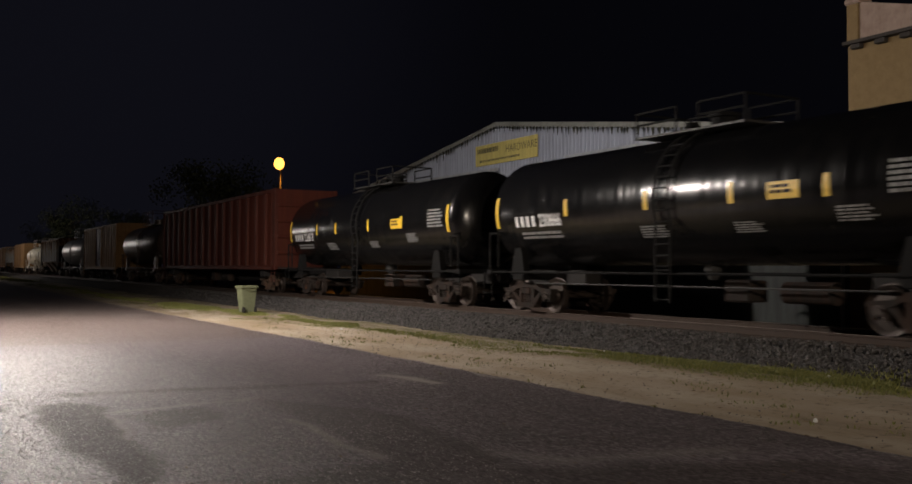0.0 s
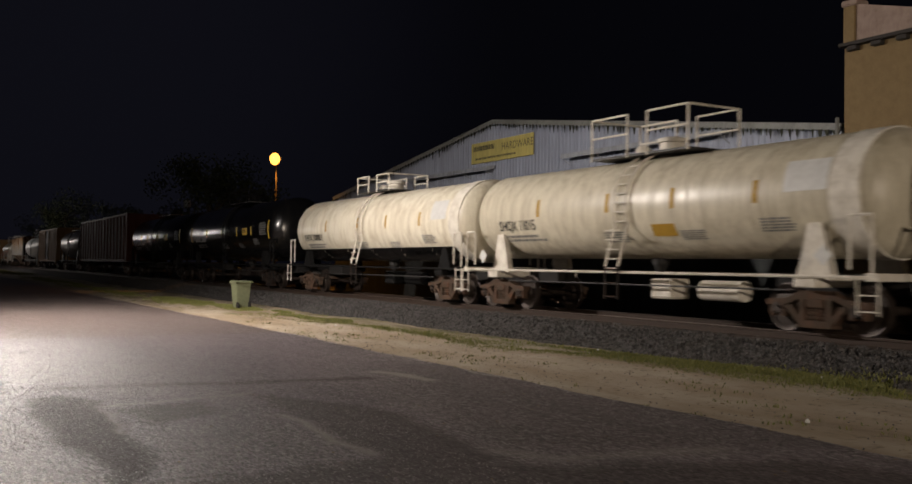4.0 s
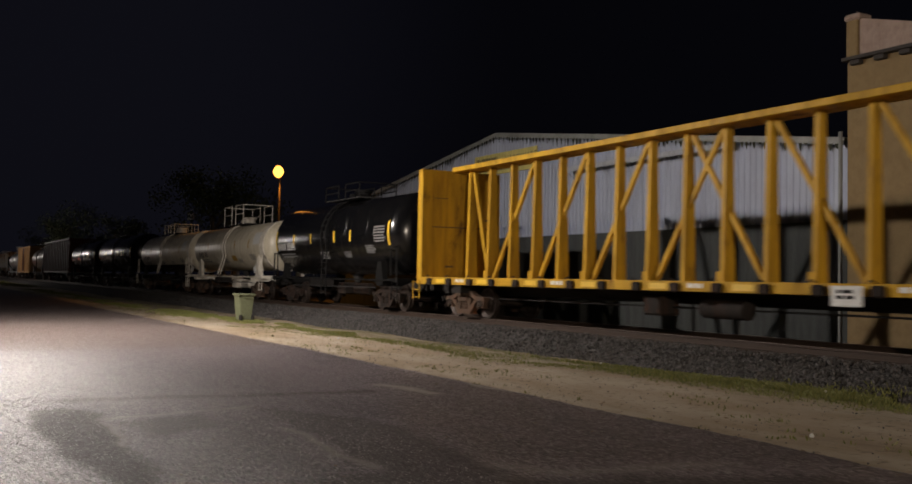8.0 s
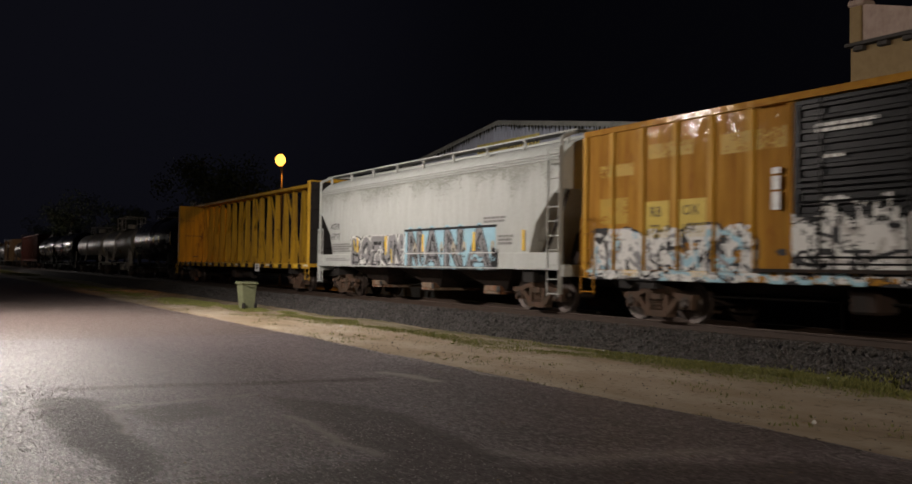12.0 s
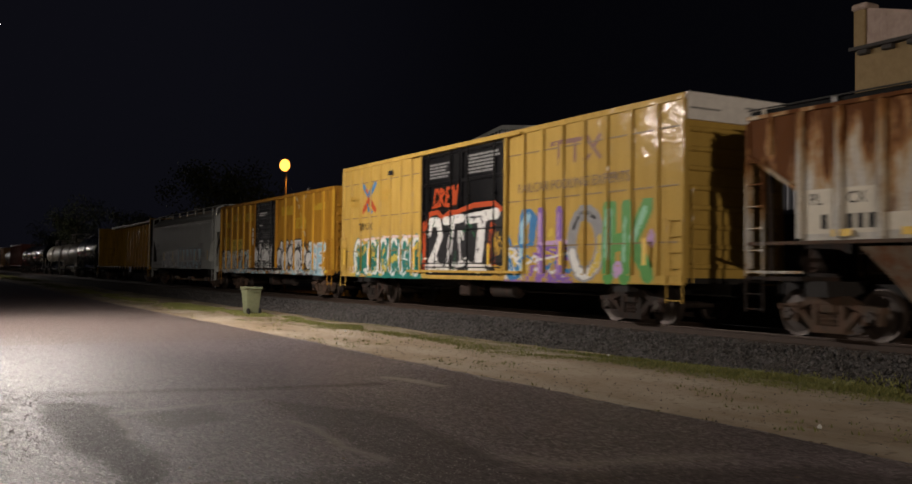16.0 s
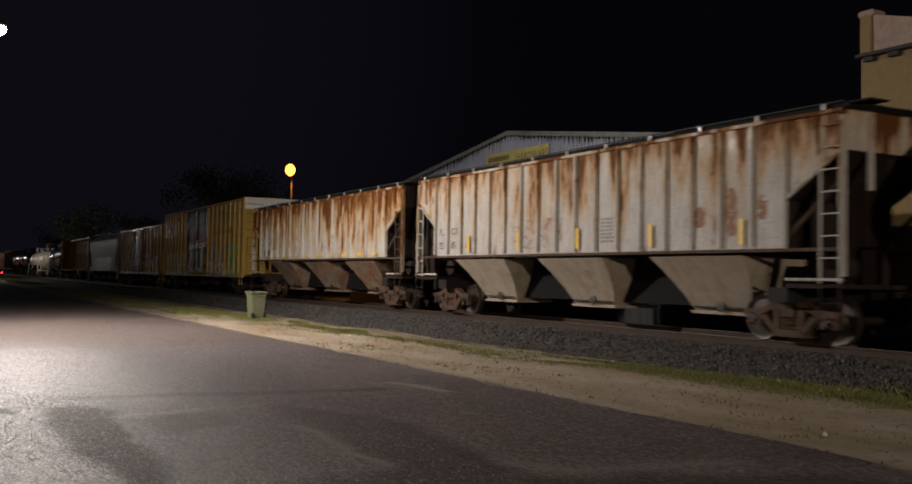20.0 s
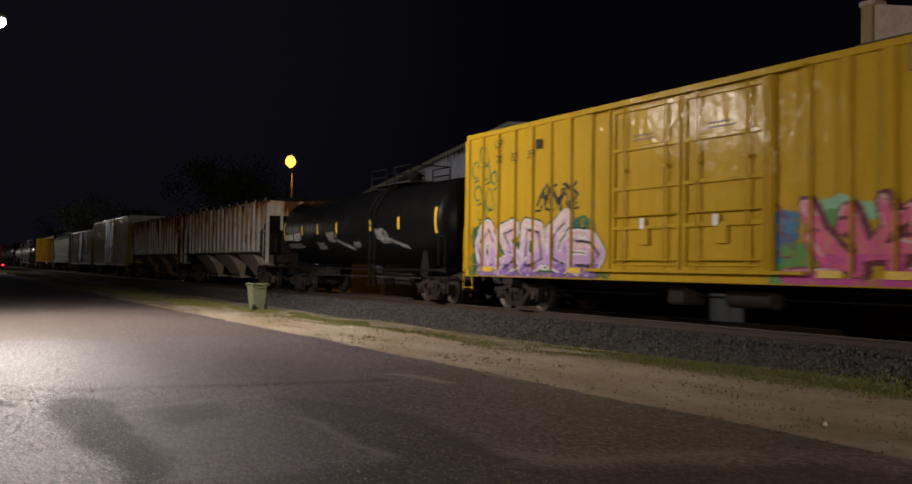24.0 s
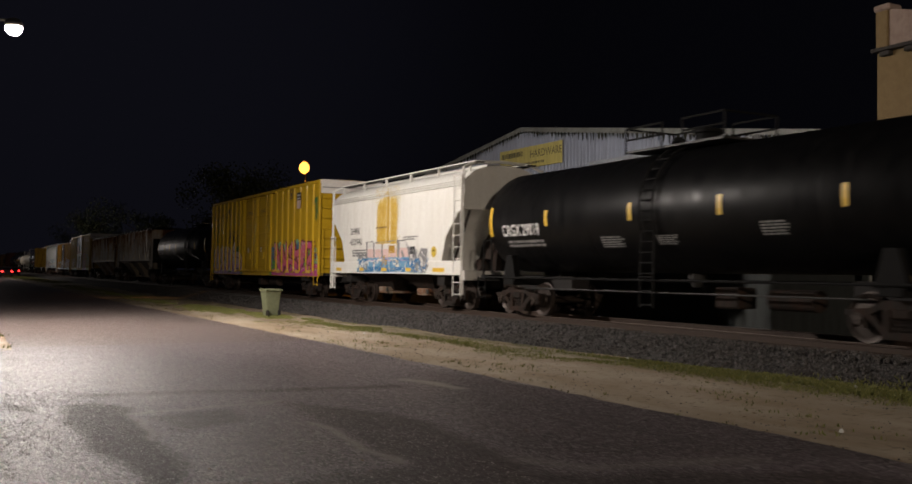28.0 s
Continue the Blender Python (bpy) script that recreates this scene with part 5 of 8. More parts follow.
        part("gate_wheel", spin([(-0.02, 0.05), (-0.01, 0.1), (0.01, 0.1), (0.02, 0.05)], "y", 10, (c + 0.42, -0.92, 0.52)), M_STEEL, w)
    part("centre_sill", boxed(-half - 0.2, half + 0.2, -0.25, 0.25, 0.72, 1.02), M_UNDER, w)
    for s in (-1, 1):
        bogie(w, s * (half - 1.65), bogie_mat or M_BOGIE)
        part("bolster_beam", boxed(s * (half - 1.65) - 0.25, s * (half - 1.65) + 0.25, -1.38, 1.38, 0.78, 1.1), M_UNDER, w)
    couplers(w, half, 0.5)
    return w, half


def beam_wagon(name, left, right, colour, label):
    """An empty centre-beam flat wagon: bulkheads, deck, a truss of posts and braces with a top chord."""
    w, half = wagon(name, left, right, label)
    under_frame(w, half, M_BOGIE, 2.4)
    part("deck", boxed(-half, half, -1.4, 1.4, 1.06, 1.16), colour, w)
    for s in (-1, 1):
        part("side_sill", boxed(-half, half, min(s * 1.4, s * 1.47), max(s * 1.4, s * 1.47), 0.98, 1.2, 0.01), colour, w)
        bm = boxed(min(s * half, s * (half - 0.28)), max(s * half, s * (half - 0.28)), -1.47, 1.47, 1.16, 4.66, 0.02)
        part("bulkhead", bm, colour, w)
        # outer ribs and sheet near-black: the next wagon's shade put into their colour
        for z in (1.9, 2.7, 3.5, 4.3):
            part("bulkhead_rib", boxed(min(s * half, s * (half + 0.07)), max(s * half, s * (half + 0.07)), -1.4, 1.4, z - 0.06, z + 0.06, 0.01), M_UNDER, w)
        part("bulkhead_face", boxed(min(s * half, s * (half + 0.012)), max(s * half, s * (half + 0.012)), -1.43, 1.43, 1.2, 4.6), M_UNDER, w, "black sheet that paints the shade on the outer face")
        inner = s * (half - 0.28)
        for z, a, b, h in ((2.82, -1.1, 1.25, 0.018), (3.75, -1.0, -0.5, 0.012), (1.55, -0.6, -0.3, 0.03), (3.1, 0.9, 1.0, 0.04)):
            x0, x1 = sorted((inner, inner - s * 0.004))
            part("scuffed_joint", boxed(x0, x1, a, b, z - h, z + h), M_SCUFF, w)
        ladder(w, s * half - (0.3 if s > 0 else 0.2), -1.5, 0.5, 1.1, 0.45, colour, 0.3)
    part("top_chord", boxed(-half + 0.28, half - 0.28, -0.40, 0.40, 4.62, 4.77, 0.015), colour, w)
    n = 18
    gap = (2 * half - 1.9) / (n - 1)
    xs = [-half + 0.95 + gap * i for i in range(n)]
    first = None
    for x in xs:
        if first is None:
            bm = bmesh.new()
            prism(bm, [(-0.18, 1.16), (0.18, 1.16), (0.10, 4.62), (-0.10, 4.62)], -0.058, 0.058, "x")
            first = part("truss_post", bm, colour, w)
            first.matrix_basis = pose(x, 0, 0)
        else:
            again(first, w, pose(x, 0, 0))

    def brace(a, b):
        bm = bmesh.new()
        prism(bm, [(a - 0.065, 1.18), (a + 0.065, 1.18), (b + 0.065, 4.6), (b - 0.065, 4.6)], -0.05, 0.05)
        part("truss_brace", bm, colour, w)

    for i in (1, 3, 5, 7):
        for a, b in ((xs[i] + 0.14, xs[i + 2] - 0.12), (xs[n - 1 - i] - 0.14, xs[n - 3 - i] + 0.12)):
            brace(a, b)
    brace(xs[1] - 0.12, xs[0] + 0.12)
    brace(xs[n - 2] + 0.12, xs[n - 1] - 0.12)
    # gusset plates where the braces meet the posts
    for x in xs[1::2]:
        part("gusset", boxed(x - 0.12, x + 0.12, -0.23, -0.20, 1.16, 1.42, 0.02), colour, w)
    for i, x in enumerate(xs):
        part("strap_winch", boxed(x - 0.17, x + 0.10, -1.56, -1.47, 0.96, 1.17, 0.03), M_BOGIE_DARK, w)
        part("strap_loop", pipe([(x - 0.3, -1.46, 1.2), (x - 0.22, -1.46, 1.26), (x - 0.1, -1.46, 1.2)], 0.016), M_BOGIE_DARK, w)
        if i % 2 == 0:
            patch("reflector", x + 0.35, 1.02, 0.55, 0.13, M_YELLOW_STRIPE, w, -1.474, None, "yellow reflective stripe")
        elif i % 4 == 1:
            bars(1, 0.6, 0.15, M_WHITE_INK, w, x + 0.32, 1.0, -1.474, seed=130 + i)
    return w, half


def gondola(name, left, right, z0, z1, colour, label, ribs=16):
    """A high-sided open wagon with upright ribs."""
    w, half = wagon(name, left, right, label)
    under_frame(w, half, M_BOGIE, 2.2)
    Y = 1.42
    for s in (-1, 1):
        part("side_wall", boxed(-half, half, min(s * Y, s * (Y - 0.06)), max(s * Y, s * (Y - 0.06)), z0, z1), colour, w)
        part("top_rail", boxed(-half, half, min(s * (Y - 0.04), s * (Y + 0.07)), max(s * (Y - 0.04), s * (Y + 0.07)), z1 - 0.14, z1 + 0.03, 0.01), colour, w)
        part("side_sill", boxed(-half, half, min(s * (Y - 0.04), s * (Y + 0.07)), max(s * (Y - 0.04), s * (Y + 0.07)), z0 - 0.06, z0 + 0.14, 0.01), colour, w)
        posts(w, "side_post", [-half + 0.08 + (2 * half - 0.16) * i / ribs for i in range(ribs + 1)], s * Y, z0 + 0.14, z1 - 0.14, colour, 0.14, 0.09)
        part("end_wall", boxed(min(s * half, s * (half - 0.06)), max(s * half, s * (half - 0.06)), -Y + 0.06, Y - 0.06, z0, z1), colour, w)
        for z in (0.2, 0.4, 0.6, 0.8):
            zz = z0 + (z1 - z0) * z
            part("end_rib", boxed(min(s * half, s * (half + 0.08)), max(s * half, s * (half + 0.08)), -Y, Y, zz - 0.07, zz + 0.07, 0.02), colour, w)
        ladder(w, s * half - (0.5 if s > 0 else 0.0), -Y - 0.09, 0.5, z1 - 0.1, 0.5, colour)
    part("wagon_floor", boxed(-half, half, -Y + 0.06, Y - 0.06, z0 - 0.02, z0 + 0.08), M_UNDER, w)
    part("load", prism(bmesh.new(), [(-Y + 0.07, z1 - 0.5), (Y - 0.07, z1 - 0.5), (Y - 0.07, z1 - 0.2), (0, z1 - 0.1), (-Y + 0.07, z1 - 0.2)], -half + 0.07, half - 0.07, "x"),
         plain("dark_chips", (0.07, 0.05, 0.035), 0.95), w, "heap of dark wood chips")
    return w, half




def side_stripes(*middles):
    """Tall curved stripes at both ends of a tank and shorter ones between them."""
    return ((-0.985, -0.45, 0.85),) + tuple((f, -0.24, 0.42) for f in middles) + ((0.985, -0.45, 0.85),)


P_CREAM = paint("tank_cream", (0.74, 0.69, 0.565), (0.30, 0.22, 0.12), 0.75, 0, 0.40, True, 1)
P_CREAM_B = paint("tank_cream_dirty", (0.62, 0.57, 0.45), (0.24, 0.19, 0.11), 0.75, 0, 0.36, True, 6)
P_WHITE_TRIM = paint("trim_white", (0.72, 0.68, 0.60), (0.25, 0.2, 0.13), 0.6, 0, 0.5, False, 3)
P_BROWN = paint("gondola_brown", (0.062, 0.015, 0.010), (0.025, 0.011, 0.008), 0.6, 0.1, 0.55, True, 8)
P_SILVER = paint("tank_silver", (0.42, 0.43, 0.43), (0.12, 0.11, 0.1), 0.6, 0, 0.3, True, 12)
P_DARKTANK = paint("tank_dark_rust", (0.05, 0.035, 0.028), (0.09, 0.05, 0.03), 0.6, 0.1, 0.3, True, 14)
P_GREY_HOP = paint("hopper_grey", (0.435, 0.455, 0.44), (0.27, 0.27, 0.235), 0.45, 0, 0.42, True, 2, wave=0.05, coat=0.3)
P_WHITE_HOP = paint("hopper_white", (0.70, 0.695, 0.66), (0.50, 0.47, 0.40), 0.4, 0, 0.42, True, 21)
P_BEAM = paint("beam_yellow", (0.56, 0.325, 0.026), (0.14, 0.075, 0.02), 0.7, 0.30, 0.5, True, 5, (0.10, 0.045, 0.02))
M_SCUFF = plain("scuffed_steel", (0.12, 0.07, 0.03), 0.7)
P_RUSTBOX = paint("box_orange", (0.38, 0.19, 0.022), (0.15, 0.062, 0.014), 0.85, 0.30, 0.42, True, 9, (0.20, 0.075, 0.014), 0.12)
P_RUSTPOST = paint("box_orange_post", (0.50, 0.27, 0.022), (0.20, 0.09, 0.016), 0.7, 0.10, 0.5, True, 29, (0.16, 0.06, 0.012))
P_YELLOWBOX = paint("box_yellow", (0.45, 0.295, 0.072), (0.25, 0.15, 0.04), 0.5, 0, 0.34, True, 13, wave=0.26, coat=0.13)
P_BRIGHTBOX = paint("box_bright_yellow", (0.50, 0.318, 0.017), (0.30, 0.18, 0.025), 0.45, 0, 0.32, True, 17, wave=0.2, coat=0.17)
P_BLACKDOOR = paint("door_black", (0.005, 0.005, 0.006), (0.013, 0.011, 0.010), 0.4, 0, 0.36, True, 15)
P_RUSTHOP = rusted("hopper_rusty_white", (0.55, 0.525, 0.48), 3, 0.80)
# ribs less rusted and so lighter: their highlights are put into the tone
P_RUSTRIB = rusted("hopper_rusty_rib", (0.55, 0.525, 0.48), 31, 0.50)
P_RUSTHOP_B = rusted("hopper_dusty_grey", (0.485, 0.465, 0.44), 11, 0.40, 0.7)
P_BAY = paint("bay_grey", (0.235, 0.19, 0.145), (0.06, 0.04, 0.025), 0.9, 0.55, 0.65, True, 19)
P_BAY_B = paint("bay_dusty", (0.36, 0.31, 0.25), (0.15, 0.10, 0.06), 0.6, 0.15, 0.65, True, 23)
P_TANBOX = paint("box_tan", (0.40, 0.24, 0.11), (0.15, 0.08, 0.04), 0.7, 0.2, 0.6, True, 25)
P_ENDWHITE = plain("end_panel_white", (0.80, 0.77, 0.74), 0.5)

# head of the train, far along the line
box_wagon("box_wagon", -350.68, -333.68, 1.0, 4.7, P_TANBOX, P_TANBOX, (-1.5, 1.5), "weathered tan box wagon far up the line", 10)
ribbed_hopper("hopper_wagon", -332.18, -316.18, 1.75, 4.2, P_RUSTHOP_B, "dusty grey hopper wagon far up the line", 14, P_BAY)
box_wagon("box_wagon", -314.48, -297.68, 1.0, 4.6, P_TANBOX, P_TANBOX, (-1.5, 1.5), "weathered reddish tan box wagon far up the line", 10)
tank_wagon("tank_wagon", -295.48, -284.18, 1.3, 2.6, P_CREAM_B, "dirty white tank wagon far up the line", P_WHITE_TRIM, style="white", bogie_mat=M_BOGIE)
tank_wagon("tank_wagon", -281.98, -276.28, 1.3, 2.6, P_CREAM, "short white tank wagon far up the line", P_WHITE_TRIM, style="white", bogie_mat=M_BOGIE)
ribbed_hopper("hopper_wagon", -274.68, -257.68, 1.75, 4.3, P_RUSTHOP_B, "dull grey hopper wagon beside a silver tank wagon", 14, P_BAY)
tank_wagon("tank_wagon", -254.88, -240.68, 1.4, 2.75, P_SILVER, "silver grey tank wagon", P_SILVER, bogie_mat=M_BOGIE)
box_wagon("box_wagon", -237.88, -220.88, 1.0, 4.7, P_TANBOX, P_BROWN, (-1.5, 1.5), "dark brown box wagon with a tan end", 12)
tank_wagon("tank_wagon", -218.18, -206.08, 1.4, 2.8, P_DARKTANK, "dark rusty brown tank wagon", P_DARKTANK, bogie_mat=M_BOGIE)
gondola("gondola_wagon", -203.58, -181.08, 1.12, 4.72, P_BROWN, "oxide brown high-sided open wagon with upright ribs")

# ---------------------------------------------------------------- wagons that pass near
BLACK = dict(style="black", dome="low")
tank_wagon("tank_wagon", -179.18, -164.98, 1.47, 2.72, M_TANK_BLACK, "glossy black tank wagon with yellow stripes and white print",
           stripes=side_stripes(-0.554, -0.276, 0.155, 0.535), **BLACK)
W_C0, H_C0 = tank_wagon("tank_wagon", -162.3, -148.5, 1.47, 2.72, M_TANK_BLACK, "glossy black tank wagon with dirt streaks on its belly",
                        stripes=side_stripes(-0.52, -0.086, 0.284, 0.618), **BLACK)
W_C1, H_C1 = tank_wagon("tank_wagon", -145.35, -131.63, 1.26, 2.55, P_CREAM, "cream white tank wagon with a black belly", P_WHITE_TRIM,
                        belly=M_TANK_BLACK, style="white", bogie_mat=M_BOGIE, dome="low", low_trim=M_TRIM_BLACK, plat=-0.35, deck=1.35)
W_C2, H_C2 = tank_wagon("tank_wagon", -130.45, -117.73, 1.20, 2.60, P_CREAM_B, "dirty cream tank wagon with white platforms and ladders", P_WHITE_TRIM,
                        style="white", bogie_mat=M_BOGIE)
W_C3, H_C3 = tank_wagon("tank_wagon", -115.1, -103.35, 1.47, 2.72, M_TANK_BLACK, "glossy black tank wagon ahead of the yellow centre-beam wagon",
                        stripes=side_stripes(-0.61, -0.27, 0.154, 0.423), **BLACK)
W_C4, H_C4 = beam_wagon("centre_beam_wagon", -101.25, -78.4, P_BEAM, "empty worn yellow centre-beam flat wagon with truss posts")
W_C5, H_C5 = smooth_hopper("hopper_wagon", -77.2, -60.6, 4.35, P_GREY_HOP, "pale grey covered hopper wagon with blue and grey graffiti", snub=True)
W_C6, H_C6 = box_wagon("box_wagon", -59.7, -43.35, 1.0, 4.45, P_RUSTBOX, P_BLACKDOOR, (-1.8, 1.22), "rusty orange box wagon with a black door and white graffiti", 12,
                       bogie_mat=M_BOGIE, door_ribs=14, post_mat=P_RUSTPOST, roof_mat=M_TRIM_BLACK, track_mat=M_BOGIE_DARK)
W_C7, H_C7 = box_wagon("box_wagon", -42.4, -23.5, 0.98, 5.02, P_YELLOWBOX, P_BLACKDOOR, (-2.72, 2.32), "yellow box wagon with black double doors and graffiti", 16,
                       (1.85, 3.08, 4.35), end_top=P_ENDWHITE)
# end walls and end posts near-black: the gap's shade is in their colour
W_C8, H_C8 = ribbed_hopper("hopper_wagon", -21.7, -4.7, 1.78, 4.22, P_RUSTHOP, "heavily rusted white hopper wagon with three bays", 22, P_BAY, top_mat=M_TRIM_BLACK, rib_mat=P_RUSTRIB, end_mat=M_BOGIE_DARK)
W_C9, H_C9 = ribbed_hopper("hopper_wagon", -3.44, 13.21, 1.78, 4.25, P_RUSTHOP_B, "dusty grey rust-streaked hopper wagon with three bays", 22, P_BAY_B, top_mat=M_TRIM_BLACK, end_mat=P_RUSTHOP_B)
W_C10, H_C10 = tank_wagon("tank_wagon", 15.6, 30.65, 1.46, 2.70, M_TANK_MATT, "dull black tank wagon behind the dusty hopper wagon", plat=2.5,
                          stripes=side_stripes(-0.673, -0.425, -0.142, 0.30, 0.62), **BLACK)
W_C11, H_C11 = box_wagon("box_wagon", 32.57, 51.36, 0.98, 5.1, P_BRIGHTBOX, P_BRIGHTBOX, (-2.4, 2.4), "bright yellow box wagon with pink and purple graffiti", 16,
                         end_top=P_ENDWHITE, post_wide=0.27)
W_C12, H_C12 = smooth_hopper("hopper_wagon", 53.0, 64.4, 4.35, P_WHITE_HOP, "white short covered hopper wagon with a yellow stain and blue graffiti", M_BOGIE_DARK, seats=5, snub=True)
W_C13, H_C13 = tank_wagon("tank_wagon", 65.97, 80.47, 1.46, 2.70, M_TANK_MATT, "dull black tank wagon at the end of the row",
                          stripes=side_stripes(-0.584, -0.094, 0.313, 0.746), **BLACK)

# ---------------------------------------------------------------- painted letters and pictures on the wagons
STROKES = {
    "A": (((0, 0), (0.5, 1), (1, 0)), ((0.2, 0.38), (0.8, 0.38))), "B": (((0, 0), (0, 1), (0.8, 0.85), (0.1, 0.52), (1, 0.3), (0.8, 0), (0, 0)),),
    "C": (((1, 0.8), (0.7, 1), (0.2, 0.95), (0, 0.5), (0.2, 0.05), (0.7, 0), (1, 0.2)),), "D": (((0, 0), (0, 1), (0.6, 0.95), (1, 0.5), (0.6, 0.05), (0, 0)),),
    "E": (((1, 1), (0, 1), (0, 0), (1, 0)), ((0, 0.52), (0.8, 0.52))), "F": (((1, 1), (0, 1), (0, 0)), ((0, 0.52), (0.8, 0.52))),
    "H": (((0, 0), (0, 1)), ((1, 0), (1, 1)), ((0, 0.5), (1, 0.5))), "I": (((0.5, 0), (0.5, 1)),), "K": (((0, 0), (0, 1)), ((1, 1), (0.1, 0.5), (1, 0))),
    "L": (((0, 1), (0, 0), (1, 0)),), "M": (((0, 0), (0.1, 1), (0.5, 0.4), (0.9, 1), (1, 0)),), "N": (((0, 0), (0, 1), (1, 0), (1, 1)),),
    "O": (((0.5, 1), (0.05, 0.75), (0.05, 0.25), (0.5, 0), (0.95, 0.25), (0.95, 0.75), (0.5, 1)),), "R": (((0, 0), (0, 1), (0.9, 0.8), (0.1, 0.45), (1, 0)),),
    "S": (((1, 0.85), (0.5, 1), (0.05, 0.75), (0.9, 0.35), (0.5, 0), (0, 0.15)),), "T": (((0, 1), (1, 1)), ((0.5, 1), (0.5, 0))),
    "U": (((0, 1), (0.05, 0.2), (0.5, 0), (0.95, 0.2), (1, 1)),), "W": (((0, 1), (0.25, 0), (0.5, 0.7), (0.75, 0), (1, 1)),), "V": (((0, 1), (0.5, 0), (1, 1)),), "Z": (((0, 1), (1, 1), (0, 0), (1, 0)),),
    "2": (((0, 0.75), (0.3, 1), (0.8, 0.95), (0.9, 0.6), (0, 0), (1, 0)),), "X": (((0, 0), (1, 1)), ((0, 1), (1, 0))),
}


class Canvas:
    """A painted picture on a wagon's side, laid out in small cells and then draped over its ribs."""

    def __init__(self, width, height, cell=0.03, seed=1):
        self.cell, self.rng = cell, np.random.RandomState(seed)
        nx, ny = int(width / cell), int(height / cell)
        self.a = np.zeros((ny, nx), dtype=np.int8)
        self.x, self.z = np.meshgrid((np.arange(nx) + 0.5) * cell, (np.arange(ny) + 0.5) * cell)
        low = self.rng.rand(ny // 5 + 2, nx // 5 + 2)
        self.grain = low.repeat(5, 0).repeat(5, 1)[:ny, :nx] * 0.6 + self.rng.rand(ny, nx) * 0.4

    def near(self, pts, width):
        hit = np.zeros(self.a.shape, dtype=bool)
        for (ax, az), (bx, bz) in zip(pts, pts[1:]):
            dx, dz = bx - ax, bz - az
            k = np.clip(((self.x - ax) * dx + (self.z - az) * dz) / (dx * dx + dz * dz + 1e-9), 0, 1)
            hit |= (self.x - ax - k * dx) ** 2 + (self.z - az - k * dz) ** 2 < (width / 2) ** 2
        return hit

    def stroke(self, pts, width, colour, wear=0.0):
        self.a[self.near(pts, width) & (self.grain > wear)] = colour

    def blob(self, cx, cz, rx, rz, colour, wear=0.0):
        self.a[(((self.x - cx) / rx) ** 2 + ((self.z - cz) / rz) ** 2 < 1) & (self.grain > wear)] = colour

    def rect(self, x0, z0, x1, z1, colour, wear=0.0):
        self.a[(self.x > x0) & (self.x < x1) & (self.z > z0) & (self.z < z1) & (self.grain > wear)] = colour

    def glyphs(self, word, x, z, width, height, lean=0.1, jitter=0.06):
        """The strokes of a word fitted into a box, letter by letter."""
        out = []
        step = width / len(word)
        for i, ch in enumerate(word):
            lift = self.rng.uniform(-jitter, jitter) * height
            tall = height * self.rng.uniform(1 - jitter, 1 + jitter * 0.5)
            for line in STROKES[ch]:
                out.append([(x + step * (i + 0.16 + 0.68 * px) + lean * pz * height, z + lift + pz * tall) for px, pz in line])
        return out

    def word(self, word, x, z, width, height, thick, fill, rim, glint=0, lean=0.1, rim_width=0.10, jitter=0.06):
        lines = self.glyphs(word, x, z, width, height, lean, jitter)
        for line in lines:
            self.stroke(line, thick + 2 * rim_width, rim)
        for line in lines:
            self.stroke(line, thick, fill)
        if glint:
            for line in lines:
                self.stroke([(p - thick * 0.22, q + thick * 0.2) for p, q in line], thick * 0.3, glint, 0.45)

    def scrawl(self, count, x0, z0, x1, z1, width, colour, wear=0.2):
        """Loose curved strokes strewn over a box."""
        for _ in range(count):
            x, z = self.rng.uniform(x0, x1), self.rng.uniform(z0, z1)
            a = self.rng.uniform(0, 6.28)
            pts = [(x, z)]
            for _ in range(4):
                a += self.rng.uniform(-1.1, 1.1)
                x, z = x + 0.16 * math.cos(a), min(z1, max(z0, z + 0.22 * math.sin(a)))
                pts.append((x, z))
            self.stroke(pts, width * self.rng.uniform(0.7, 1.3), colour, wear)

    def drape(self, name, parent, x0, z0, palette, depth, label):
        """One mesh for each colour, laid on the side wall at depth(x, z)."""
        ny, nx = self.a.shape
        c = self.cell
        dep = depth(x0 + self.x, z0 + self.z)
        for k, material in enumerate(palette, 1):
            vs, fs = [], []
            for j in range(ny):
                row, d = self.a[j], dep[j]
                i = 0
                while i < nx:
                    if row[i] != k:
                        i += 1
                        continue
                    e = i + 1
                    while e < nx and row[e] == k and d[e] == d[i]:
                        e += 1
                    n = len(vs)
                    y = -d[i]
                    vs += [(x0 + i * c, y, z0 + j * c), (x0 + e * c, y, z0 + j * c), (x0 + e * c, y, z0 + (j + 1) * c), (x0 + i * c, y, z0 + (j + 1) * c)]
                    fs.append((n, n + 1, n + 2, n + 3))
                    i = e
            if fs:
                me = bpy.data.meshes.new(name)
                me.from_pydata(vs, [], fs)
                me.materials.append(material)
                ob = new(name, me)
                ob.parent = parent
                ob["label"] = label
                tagged(ob, kind="stuff")


def spray(name, colour):
    return plain("spray_" + name, colour, 0.5, 0.0, 0.18, 5.0)


S_WHITE, S_GREY, S_BLACK = spray("white", (0.62, 0.62, 0.60)), spray("grey", (0.24, 0.24, 0.245)), spray("black", (0.018, 0.018, 0.02))
S_TEAL, S_RED, S_PINK = spray("teal", (0.015, 0.16, 0.13)), spray("red", (0.38, 0.06, 0.016)), spray("pink", (0.66, 0.11, 0.25))
